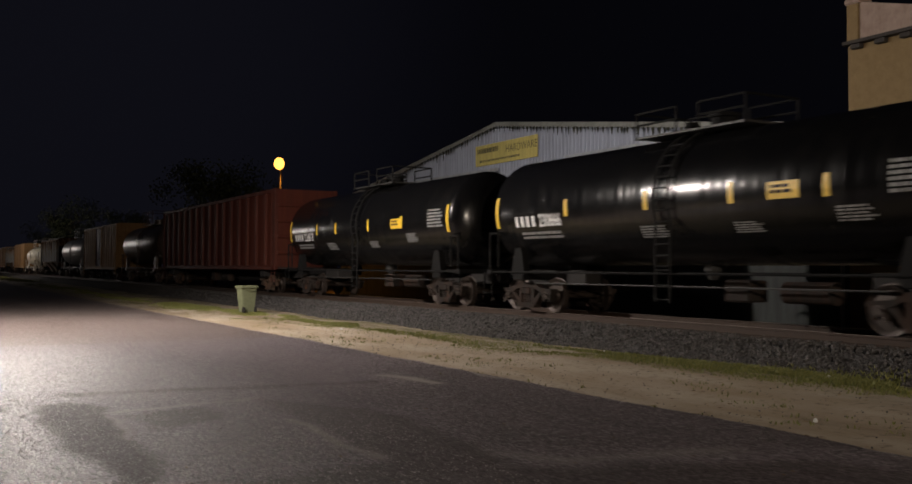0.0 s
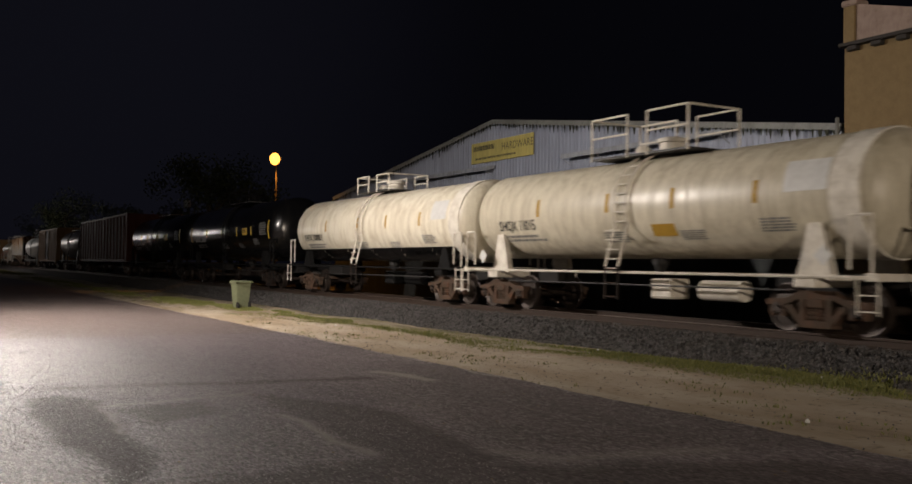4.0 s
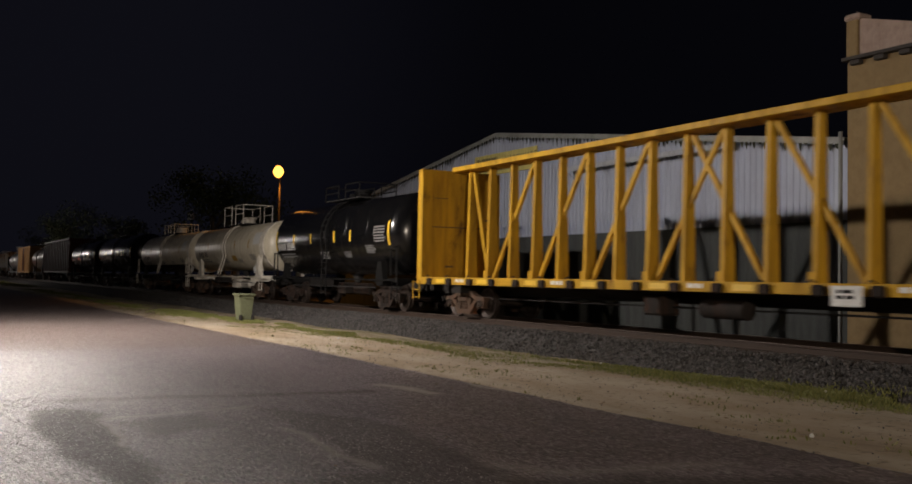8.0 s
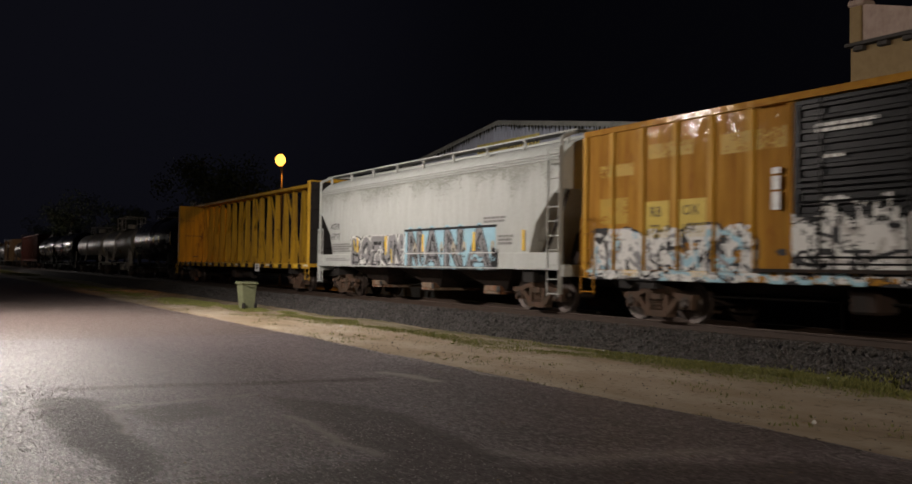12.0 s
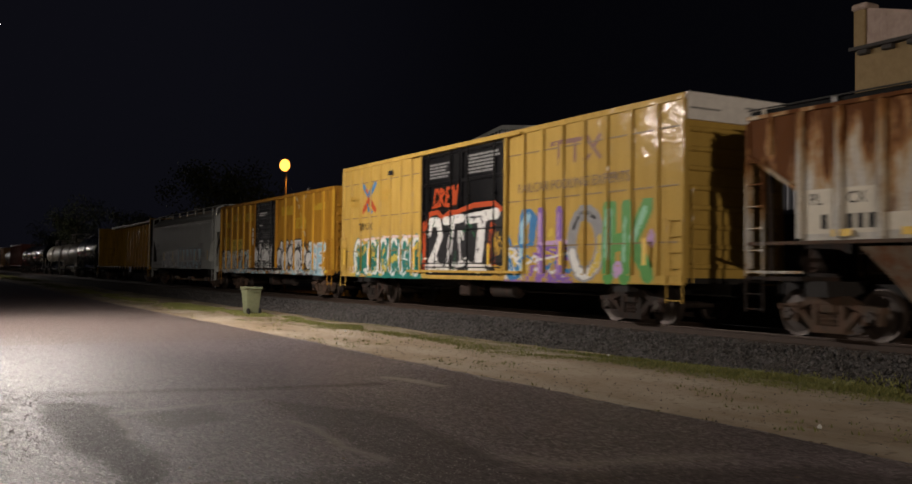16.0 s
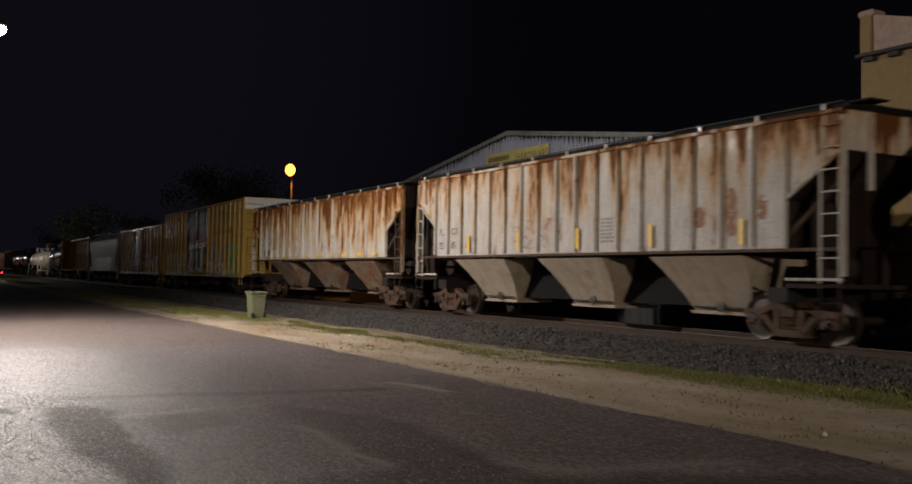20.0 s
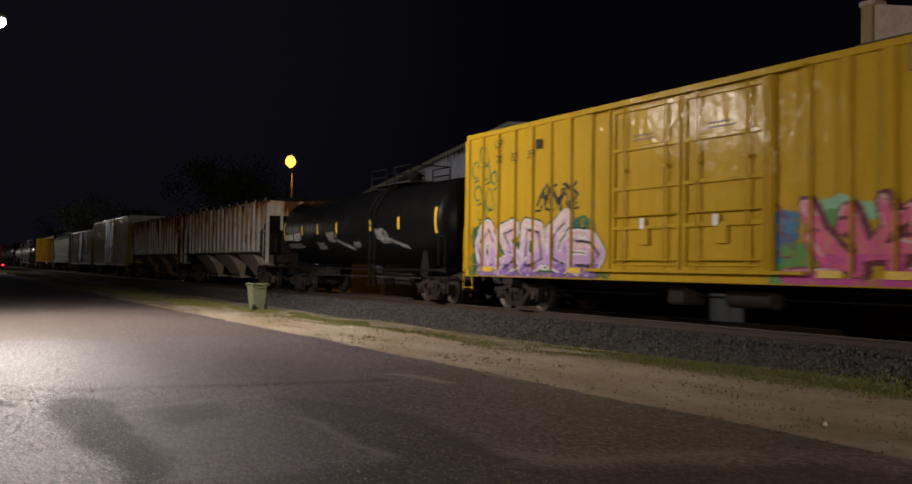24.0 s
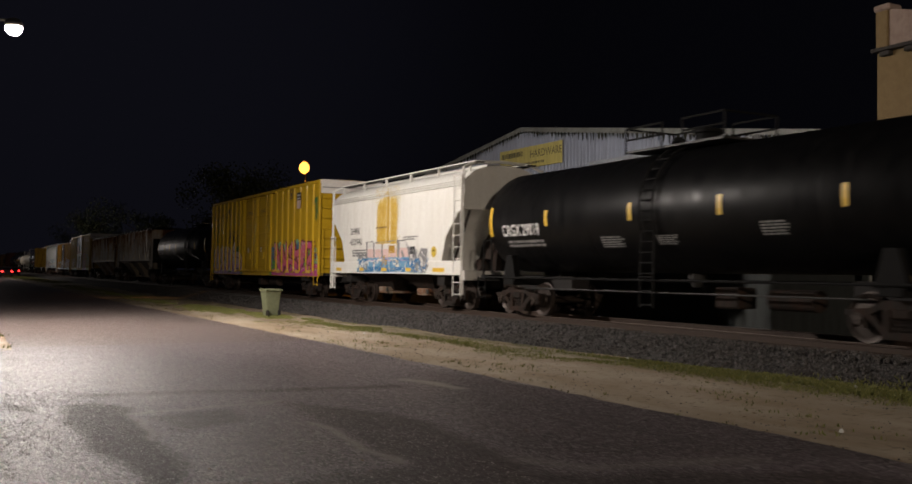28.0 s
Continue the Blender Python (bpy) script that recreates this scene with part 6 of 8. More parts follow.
S_LILAC, S_BLUE, S_SKY = spray("lilac", (0.47, 0.30, 0.52)), spray("blue", (0.04, 0.17, 0.36)), spray("sky", (0.30, 0.50, 0.60))
S_GREEN, S_MAROON, S_OCHRE = spray("green", (0.09, 0.28, 0.07)), spray("maroon", (0.13, 0.018, 0.04)), spray("ochre", (0.42, 0.25, 0.04))
S_ROSE, S_PURPLE, S_MINT = spray("rose", (0.62, 0.45, 0.42)), spray("purple", (0.20, 0.10, 0.34)), spray("mint", (0.25, 0.50, 0.33))
S_DGREEN, S_YELLOW = spray("dark_green", (0.02, 0.12, 0.05)), spray("yellow", (0.55, 0.40, 0.06))


def ribbed(xs, base, deep=0.065, wide=0.15, door=None):
    """Depth of a ribbed side; over the doors and the sill the paint lies on their faces."""
    def depth(x, z):
        d = np.full(x.shape, base + 0.006)
        for r in xs:
            d[np.abs(x - r) < wide / 2] = base + deep + 0.006
        if door:
            d[(x > door[0]) & (x < door[1])] = base + 0.092
        d[z < 1.14] = base + 0.052
        return d
    return depth


def box_ribs(half, door, ribs):
    gap = (2 * half - (door[1] - door[0])) / ribs
    xs = []
    for a, b in ((-half, door[0]), (door[1], half)):
        k = max(2, round((b - a) / gap))
        xs += [a + (b - a) * i / k for i in range(k + 1)]
    return [min(half - 0.06, max(-half + 0.06, x)) for x in xs]


def plate(x, z):
    """Depth of the plain hopper's side: sill, then body."""
    return np.where(z < 1.58, 1.48 + 0.036, 1.48 + 0.028)


M_TAN_INK = plain("brown_stencil", (0.14, 0.08, 0.035), 0.6)

# grey hopper: two pieces
c = -68.45
k = Canvas(4.6, 1.15, cell=0.025, seed=2)
lines = k.glyphs("BOEUN", 0.1, 0.22, 4.3, 0.68, 0.06, 0.06)
for wide, ink in ((0.62, 2), (0.54, 1), (0.38, 3)):
    for line in lines:
        k.stroke(line, wide, ink)
for line in lines:
    k.stroke([(p + 0.06, q - 0.08) for p, q in line], 0.13, 2, 0.35)
k.scrawl(9, 0.2, 0.1, 4.4, 0.6, 0.05, 1, 0.1), k.stroke([(0.3, 0.95), (0.45, 0.6)], 0.1, 4), k.stroke([(3.0, 0.98), (3.1, 0.45)], 0.12, 4, 0.2)
k.stroke([(3.5, 0.6), (3.6, 0.2)], 0.08, 4, 0.2), k.rect(0.4, 0.0, 4.5, 0.12, 2, 0.4)
k.drape("graffiti", W_C5, -73.5 - c, 1.1, (S_WHITE, S_BLACK, S_GREY, S_YELLOW), plate, "white-edged black and grey graffiti letters")
k = Canvas(5.9, 1.35, cell=0.025, seed=3)
k.rect(0.05, 0.0, 5.75, 1.22, 1, 0.06)
nana = ([(0.45, 0.05), (0.45, 1.1), (1.1, 0.1), (1.1, 1.1)], [(1.5, 0.05), (1.95, 1.1), (2.4, 0.05)], [(1.7, 0.4), (2.2, 0.4)],
        [(2.95, 0.05), (2.95, 1.1), (3.75, 0.1), (3.75, 1.1)], [(4.3, 0.05), (4.85, 1.1), (5.4, 0.05)], [(4.6, 0.4), (5.1, 0.4)])
for wide, ink in ((0.50, 1), (0.40, 2), (0.30, 3)):
    for line in nana:
        k.stroke(line, wide, ink)
for line in nana:
    k.stroke([(p + 0.05, q - 0.05) for p, q in line], 0.10, 2, 0.3)
for x in (0.8, 1.35, 2.6, 3.35, 4.0, 5.6):
    k.blob(x, 0.62, 0.12, 0.22, 4, 0.2), k.blob(x, 0.5, 0.06, 0.16, 2)
k.rect(0.0, 1.2, 5.8, 1.28, 2, 0.1), k.rect(5.55, 0.0, 5.9, 0.6, 2, 0.3), k.rect(0.0, 0.0, 5.7, 0.1, 2, 0.4)
k.stroke([(0.05, 0.48), (5.7, 0.48)], 0.025, 5)
k.scrawl(8, 0.2, 0.1, 5.6, 0.5, 0.06, 1, 0.2), k.stroke([(1.35, 0.9), (1.5, 0.4)], 0.1, 5, 0.4)
k.drape("graffiti", W_C5, -69.0 - c, 1.08, (S_SKY, S_BLACK, S_GREY, spray("pale_tan", (0.40, 0.36, 0.28)), S_WHITE), plate, "dark grey graffiti letters edged in pale blue")
k = Canvas(16.2, 0.95, cell=0.04, seed=61)
hang = 0.28 + 0.20 * np.sin(k.x * 2.3) * np.sin(k.x * 0.9 + 1) + 0.34 * np.maximum(0, np.sin(k.x * 5.3 + 2 * np.sin(k.x))) ** 6
k.a[(k.z > 0.95 - hang * (0.4 + 1.2 * k.rng.rand(*k.a.shape))) & (k.rng.rand(*k.a.shape) > 0.45)] = 1
k.drape("grime_run", W_C5, -76.6 - c, 3.02, (spray("grime", (0.33, 0.345, 0.31)),), lambda x, z: 1.48 + 0.024 - np.maximum(0, z - 3.45) * 0.066 + 0.006, "greenish grime that runs down from the roof")
lettering("ACFX", 0.34, M_BLACK_INK, W_C5, -75.45 - c, 2.52, -1.512)
lettering("67717", 0.34, M_BLACK_INK, W_C5, -75.40 - c, 2.13, -1.512)
bars(4, 2.2, 0.35, M_GREY_INK, W_C5, -75.3 - c, 1.62, -1.512, seed=3)
bars(2, 2.4, 0.12, M_GREY_INK, W_C5, -75.9 - c, 1.3, -1.52, seed=13)
bars(2, 1.3, 0.2, M_GREY_INK, W_C5, -63.9 - c, 2.38, -1.512, seed=5)
bars(3, 0.8, 0.3, M_GREY_INK, W_C5, -63.1 - c, 1.75, -1.512, seed=6)
for sx in (-72.9, -70.45, -67.7, -64.5, -61.9):
    patch("reflector", sx - c, 1.62, 0.13, 0.55, M_YELLOW_STRIPE, W_C5, -1.516, None, "yellow reflective stripe")

# orange box wagon
c, door = -51.325, (-1.8, 1.22)
dep = ribbed(box_ribs(H_C6, door, 12), 1.44, 0.065, 0.15, door)
k = Canvas(15.6, 1.6, seed=5)
k.word("BREZO", 0.1, 0.12, 5.2, 0.85, 0.30, 3, 1, 2, 0.12, 0.06)
k.scrawl(26, 0.1, 0.05, 5.4, 1.15, 0.10, 1), k.scrawl(26, 0.1, 0.05, 5.4, 1.1, 0.13, 3, 0.3), k.scrawl(10, 0.3, 0.1, 5.2, 1.0, 0.12, 5, 0.3), k.scrawl(10, 0.3, 0.05, 5.2, 0.6, 0.13, 2)
k.rect(0.2, 0.02, 15.2, 0.2, 2, 0.42)
ragged = 1.18 + 0.22 * np.sin(k.x * 5.1) * np.sin(k.x * 2.3 + 1) + 0.28 * (k.grain - 0.5)
k.a[(k.x > 6.1) & (k.x < 8.75) & (k.z > 0.28) & (k.z < ragged) & (k.grain > 0.27)] = 3
k.scrawl(7, 6.2, 0.4, 8.6, 1.2, 0.10, 4, 0.2), k.scrawl(4, 6.2, 0.5, 8.6, 1.2, 0.05, 1, 0.2), k.blob(7.2, 0.9, 0.10, 0.16, 1, 0.2)
k.scrawl(7, 6.3, 1.1, 8.5, 1.55, 0.08, 3, 0.4)
k.word("AMEN", 9.3, 0.25, 4.3, 1.05, 0.30, 3, 1, 4, 0.08, 0.06)
for x in (9.9, 10.8, 11.9, 12.8):
    k.stroke([(x, 0.3), (x + 0.2, 0.8), (x + 0.1, 1.3)], 0.07, 1, 0.2)
k.scrawl(30, 9.3, 0.1, 13.6, 1.3, 0.09, 1), k.scrawl(7, 9.3, 0.1, 13.6, 0.7, 0.12, 3, 0.3), k.scrawl(12, 6.2, 0.2, 8.6, 0.6, 0.08, 1)
k.word("SE", 13.3, 0.15, 1.9, 1.0, 0.28, 5, 3, 4, 0.1, 0.08)
for x, z, r in ((9.6, 0.75, 0.36), (10.35, 0.6, 0.42), (11.2, 0.85, 0.40), (12.0, 0.62, 0.45), (12.8, 0.85, 0.36), (13.4, 0.6, 0.34)):
    k.blob(x, z, r + 0.09, r + 0.11, 1, 0.05), k.blob(x, z, r, r, 3, 0.12), k.blob(x + 0.1, z - 0.15, r * 0.45, r * 0.4, 2, 0.35)
k.rect(0.2, 0.02, 15.4, 0.22, 3, 0.45), k.scrawl(40, 0.2, 0.02, 15.3, 0.22, 0.06, 1, 0.1), k.scrawl(24, 0.2, 0.02, 15.3, 0.2, 0.07, 5, 0.2)
k.drape("graffiti", W_C6, -59.35 - c, 0.92, (S_BLACK, S_GREY, S_WHITE, spray("silver", (0.40, 0.38, 0.36)), S_SKY), dep, "silver and white graffiti letters with black edges")
patch("pale_panel", -57.3 - c, 1.86, 0.78, 0.8, S_YELLOW, W_C6, -1.446, None, "yellow number panel")
patch("pale_panel", -56.3 - c, 1.86, 0.9, 0.8, S_YELLOW, W_C6, -1.446, None, "yellow number panel")
lettering("RB", 0.32, M_BLACK_INK, W_C6, -57.12 - c, 2.32, -1.452)
lettering("OX", 0.32, M_BLACK_INK, W_C6, -56.1 - c, 2.32, -1.452)
lettering("77", 0.30, M_BLACK_INK, W_C6, -57.12 - c, 1.93, -1.452)
lettering("154", 0.30, M_BLACK_INK, W_C6, -56.15 - c, 1.93, -1.452)
k = Canvas(2.0, 2.2, seed=6)
k.stroke([(0.2, 2.0), (0.75, 1.35)], 0.14, 1, 0.45), k.stroke([(1.75, 2.1), (1.05, 1.35)], 0.14, 1, 0.45)
k.stroke([(1.0, 0.75), (1.5, 0.15)], 0.14, 1, 0.5), k.stroke([(0.85, 1.1), (1.3, 0.75)], 0.16, 2, 0.3)
k.drape("chevron_mark", W_C6, -47.9 - c, 2.45, (spray("faded_white", (0.42, 0.36, 0.26)), S_OCHRE), dep, "faded white chevron strokes")
for x, z, wide, tall in ((-55.0, 3.5, 1.7, 0.42), (-58.9, 3.3, 1.2, 0.3), (-57.2, 3.6, 1.4, 0.35), (-49.5, 3.55, 1.5, 0.4), (-47.6, 2.9, 1.3, 0.5), (-45.4, 3.6, 1.3, 0.3), (-58.9, 2.2, 1.0, 0.6)):
    k = Canvas(wide, tall, cell=0.04, seed=int(-x * 10))
    k.rect(0, 0, wide, tall, 1, 0.3)
    k.drape("paint_patch", W_C6, x - c, z, (spray("faded_yellow", (0.42, 0.26, 0.02)),), dep, "lighter yellow repainted patch")
bars(2, 1.5, 0.2, M_WHITE_INK, W_C6, -52.6 - c, 3.62, -1.54, seed=9)
for z, tall in ((2.32, 0.34), (2.70, 0.26), (3.0, 0.12)):
    patch("paper_tag", -53.62 - c, z, 0.20, tall, M_WHITE_INK, W_C6, -1.512, None, "torn white paper label")
bars(1, 0.5, 0.1, M_WHITE_INK, W_C6, -52.4 - c, 3.15, -1.54, seed=10)
for sx in (-58.0, -55.8, -49.0, -46.2, -44.1):
    patch("reflector", sx - c, 1.02, 0.5, 0.12, M_YELLOW_STRIPE, W_C6, -1.492, None, "yellow reflective stripe")

# yellow box wagon with black doors
c, door = -32.8, (-2.72, 2.32)
dep = ribbed(box_ribs(H_C7, door, 16), 1.44, 0.065, 0.19, door)
k = Canvas(6.2, 1.6, seed=7)
k.rect(0.0, 0.05, 6.0, 0.4, 4, 0.45)
k.blob(3.2, 0.66, 2.9, 0.72, 2, 0.12)
k.rect(1.6, 0.0, 5.9, 0.6, 2, 0.1)
k.scrawl(14, 0.6, 0.6, 5.8, 1.3, 0.16, 5, 0.3)
for x, r in ((0.75, 0.62), (2.0, 0.5), (2.9, 0.5), (3.75, 0.5), (4.6, 0.5), (5.5, 0.55)):
    for a0, a1, wide, ink in ((0.5, 5.8, 0.26, 2), (0.7, 4.2, 0.15, 1), (4.6, 5.6, 0.10, 1)):
        ring = [(x + r * 0.62 * math.cos(a0 + (a1 - a0) * q / 9), 0.74 + 0.62 * math.sin(a0 + (a1 - a0) * q / 9)) for q in range(10)]
        k.stroke(ring, wide, ink, 0.08)
    k.stroke([(x + 0.28, 0.2), (x + 0.3, 1.1)], 0.13, 3, 0.15)
k.stroke([(0.9, 1.36), (3.2, 1.42), (5.9, 1.4)], 0.09, 4, 0.4)
k.scrawl(10, 0.4, 0.15, 5.8, 0.9, 0.09, 1, 0.3), k.scrawl(8, 0.4, 0.1, 5.8, 0.8, 0.1, 5, 0.3)
k.drape("graffiti", W_C7, -41.45 - c, 0.9, (S_WHITE, S_TEAL, S_DGREEN, S_ROSE, S_YELLOW), dep, "teal and white bubble graffiti")
k = Canvas(5.1, 2.3, seed=8)
k.rect(0.2, 0.1, 4.85, 1.95, 3, 0.12)
k.stroke([(0.25, 1.6), (0.45, 2.0), (1.0, 2.05), (1.4, 1.85), (1.75, 1.98), (2.35, 2.0), (2.6, 2.05), (3.3, 2.15), (4.4, 2.16), (4.8, 1.95)], 0.15, 1, 0.05)
k.stroke([(0.12, 0.3), (0.15, 1.0), (0.1, 1.7)], 0.2, 1, 0.3), k.stroke([(4.35, 1.5), (4.25, 0.9), (4.4, 0.3)], 0.3, 1, 0.35)
k.stroke([(0.45, 1.4), (0.6, 1.75), (1.1, 1.72), (1.25, 1.3), (0.8, 0.7), (0.45, 0.35)], 0.30, 2, 0.12)
k.stroke([(0.35, 0.3), (1.35, 0.35)], 0.30, 2, 0.25)
k.stroke([(1.5, 1.75), (2.6, 1.8)], 0.26, 2, 0.1), k.stroke([(2.0, 1.7), (1.85, 1.0), (1.75, 0.4)], 0.30, 2, 0.15)
k.stroke([(1.6, 0.3), (2.7, 0.42)], 0.24, 2, 0.3), k.stroke([(2.4, 1.3), (2.5, 0.6)], 0.1, 2, 0.3)
k.stroke([(2.9, 1.75), (4.55, 1.85)], 0.32, 2, 0.1), k.stroke([(3.75, 1.7), (3.65, 0.9), (3.5, 0.35)], 0.42, 2, 0.15)
k.stroke([(2.9, 0.3), (4.2, 0.35)], 0.18, 2, 0.35)
k.rect(2.35, 1.15, 2.7, 1.45, 2), k.stroke([(2.45, 1.2), (2.45, 1.4)], 0.06, 3)
k.scrawl(18, 0.4, 0.3, 4.4, 1.8, 0.06, 3, 0.2), k.scrawl(8, 0.4, 0.2, 4.2, 0.6, 0.07, 2, 0.3), k.scrawl(5, 0.3, 0.2, 4.6, 1.9, 0.05, 5)
k.rect(4.3, 0.0, 4.9, 0.4, 4, 0.3), k.blob(4.6, 1.0, 0.22, 0.35, 4, 0.4)
k.drape("graffiti", W_C7, -35.4 - c, 0.95, (S_RED, S_WHITE, S_BLACK, S_OCHRE, S_DGREEN), dep, "big white graffiti letters edged in red")
k = Canvas(1.9, 0.9, cell=0.025, seed=9)
k.word("CREW", 0.1, 0.15, 1.6, 0.5, 0.11, 1, 1, 0, 0.15, 0.0)
k.stroke([(0.1, 0.1), (0.6, 0.15)], 0.09, 1)
k.drape("graffiti", W_C7, -34.8 - c, 3.05, (S_RED,), dep, "orange red scrawled tag on the door")
k = Canvas(6.3, 1.95, seed=10)
k.rect(0.0, 0.0, 3.3, 0.45, 4, 0.5), k.blob(0.55, 0.55, 0.6, 0.5, 9, 0.35)
k.stroke([(1.25, 1.2), (1.35, 1.65), (1.05, 1.85), (0.8, 1.5), (0.75, 0.8), (0.65, 0.25), (0.3, 0.2), (0.1, 0.55)], 0.34, 2)
k.stroke([(1.1, 1.75), (0.88, 1.5), (0.85, 0.9), (0.75, 0.35)], 0.2, 1, 0.1)
k.stroke([(0.1, 1.2), (0.3, 0.9), (1.35, 1.0)], 0.12, 2, 0.2), k.stroke([(0.2, 0.5), (0.5, 0.2)], 0.1, 6, 0.2)
k.scrawl(9, 0.1, 0.1, 3.2, 0.9, 0.08, 2, 0.1), k.scrawl(9, 0.1, 0.1, 3.2, 0.9, 0.08, 6, 0.2)
for x in (1.72, 2.55):
    k.stroke([(x, 0.25), (x, 1.8)], 0.36, 4, 0.05), k.stroke([(x - 0.05, 0.3), (x - 0.04, 1.75)], 0.16, 3, 0.15)
k.blob(2.15, 0.95, 0.2, 0.45, 9, 0.3), k.stroke([(1.6, 0.95), (2.75, 1.0)], 0.2, 3, 0.1)
k.stroke([(1.35, 0.75), (2.95, 0.6), (1.6, 0.95), (2.95, 0.85)], 0.07, 4), k.stroke([(1.4, 0.55), (2.9, 0.75)], 0.06, 6)
ring = [(3.62 + 0.58 * math.cos(0.1 + 0.42 * q), 0.98 + 0.76 * math.sin(0.1 + 0.42 * q)) for q in range(16)]
k.stroke(ring, 0.40, 5), k.stroke(ring[8:15], 0.26, 6, 0.12), k.stroke(ring[12:], 0.24, 9, 0.15), k.stroke(ring[2:7], 0.1, 10, 0.2)
k.blob(3.6, 0.98, 0.3, 0.45, 11, 0.25)
for pts in ([(4.55, 0.2), (4.6, 1.8)], [(5.15, 0.2), (5.2, 1.8)], [(4.6, 0.95), (5.1, 1.0)], [(5.9, 1.8), (5.35, 1.0), (5.95, 0.25)]):
    k.stroke(pts, 0.42, 8, 0.03)
for pts in ([(4.5, 0.6), (4.55, 1.7)], [(5.1, 0.6), (5.15, 1.5)], [(5.8, 1.7), (5.4, 1.05)]):
    k.stroke(pts, 0.18, 7, 0.25)
k.blob(4.85, 0.35, 0.18, 0.2, 3, 0.2), k.blob(6.05, 1.05, 0.16, 0.2, 3, 0.2)
k.drape("graffiti", W_C7, -30.45 - c, 0.9, (S_SKY, S_BLUE, S_LILAC, S_PURPLE, S_GREY, S_WHITE, S_MINT, S_GREEN, S_YELLOW, S_BLACK, S_OCHRE), dep,
        "blue, purple, grey and green graffiti letters")
k = Canvas(1.4, 1.15, seed=11)
k.stroke([(0.12, 1.0), (0.62, 0.58), (1.15, 1.05)], 0.2, 1), k.stroke([(0.12, 0.1), (0.62, 0.52), (1.15, 0.1)], 0.2, 2)
k.stroke([(0.5, 0.3), (0.9, 0.02)], 0.14, 1), k.stroke([(0.3, 0.9), (0.62, 0.62)], 0.08, 2)
k.drape("emblem", W_C7, -40.45 - c, 3.22, (S_BLUE, S_RED), dep, "blue and orange crossed emblem")
lettering("TB OX", 0.36, M_BLACK_INK, W_C7, -40.6 - c, 2.62, -1.51, stretch=1.15)
bars(2, 0.9, 0.42, S_OCHRE, W_C7, -41.5 - c, 3.45, -1.508, seed=21)
bars(2, 0.8, 0.42, S_OCHRE, W_C7, -38.7 - c, 3.55, -1.508, seed=22)
patch("stencil_mark", -38.1 - c, 4.45, 0.35, 0.16, M_BLACK_INK, W_C7, -1.508)
bars(5, 1.4, 0.5, M_GREY_INK, W_C7, -34.9 - c, 4.02, -1.54, seed=23)
bars(6, 1.9, 0.6, M_GREY_INK, W_C7, -32.5 - c, 4.0, -1.54, seed=24)
k = Canvas(2.6, 1.0, seed=12)
for pts in ([(0.15, 0.72), (1.55, 0.72)], [(0.5, 0.72), (0.5, 0.2)], [(1.2, 0.72), (1.2, 0.2)], [(1.7, 0.72), (2.2, 0.2)], [(1.7, 0.2), (2.2, 0.72)]):
    k.stroke(pts, 0.11, 1, 0.25)
k.drape("emblem", W_C7, -28.5 - c, 3.75, (spray("faded_plum", (0.20, 0.10, 0.08)),), dep, "faded plum emblem")
lettering("RAILCAR POOLING EXPERTS", 0.36, M_TAN_INK, W_C7, -29.8 - c, 3.28, -1.512, stretch=1.02)
for sx in (-41.9, -39.6, -36.0, -31.3, -27.8, -24.6):
    patch("reflector", sx - c, 1.35, 0.12, 0.6, M_YELLOW_STRIPE, W_C7, -1.562, None, "yellow reflective stripe")

# bright yellow box wagon
c, door = 42.625, (-2.4, 2.4)
dep = ribbed(box_ribs(H_C11, door, 16), 1.44, 0.065, 0.21)
k = Canvas(6.9, 1.75, cell=0.025, seed=14)
k.blob(3.2, 0.5, 3.2, 0.45, 5, 0.3), k.blob(0.5, 1.1, 0.5, 0.35, 5, 0.25), k.blob(5.6, 1.25, 0.5, 0.3, 5, 0.3), k.rect(0.0, 0.0, 0.9, 0.3, 5, 0.2), k.rect(5.2, 0.0, 6.7, 0.2, 5, 0.3)
letters = ([(0.75, 0.3), (0.55, 0.9), (1.0, 1.35), (1.35, 0.9), (1.3, 0.3)], [(2.4, 1.3), (1.85, 1.2), (2.2, 0.75), (2.5, 0.45), (1.8, 0.25)], [(2.95, 0.3), (3.05, 1.3), (3.6, 1.2), (3.75, 0.5), (3.2, 0.3)],
           [(4.9, 1.5), (4.3, 1.1), (4.25, 0.5), (4.8, 0.35), (4.9, 0.75)], [(5.2, 0.95), (5.9, 0.9), (6.2, 0.6), (5.9, 0.3), (5.3, 0.35)])
for wide, ink in ((0.64, 6), (0.57, 2)):
    for pts in letters:
        k.stroke(pts, wide, ink, 0.12)
for pts in letters:
    k.stroke(pts, 0.47, 3)
upper = k.z > 0.75 + 0.12 * np.sin(k.x * 3)
k.a[(k.a == 3) & upper & (k.grain > 0.85 - 0.5 * k.z)] = 1
k.a[(k.a == 3) & (k.z < 0.35) & (k.grain > 0.35)] = 4
for pts in letters:
    k.stroke([(p - 0.12, q + 0.1) for p, q in pts[:3]], 0.08, 2, 0.3)
    k.stroke([(p + 0.03, q - 0.02) for p, q in pts], 0.07, 6, 0.25)
k.rect(0.4, 0.0, 6.2, 0.12, 4, 0.35), k.scrawl(8, 0.4, 0.2, 6.2, 1.3, 0.06, 2, 0.3)
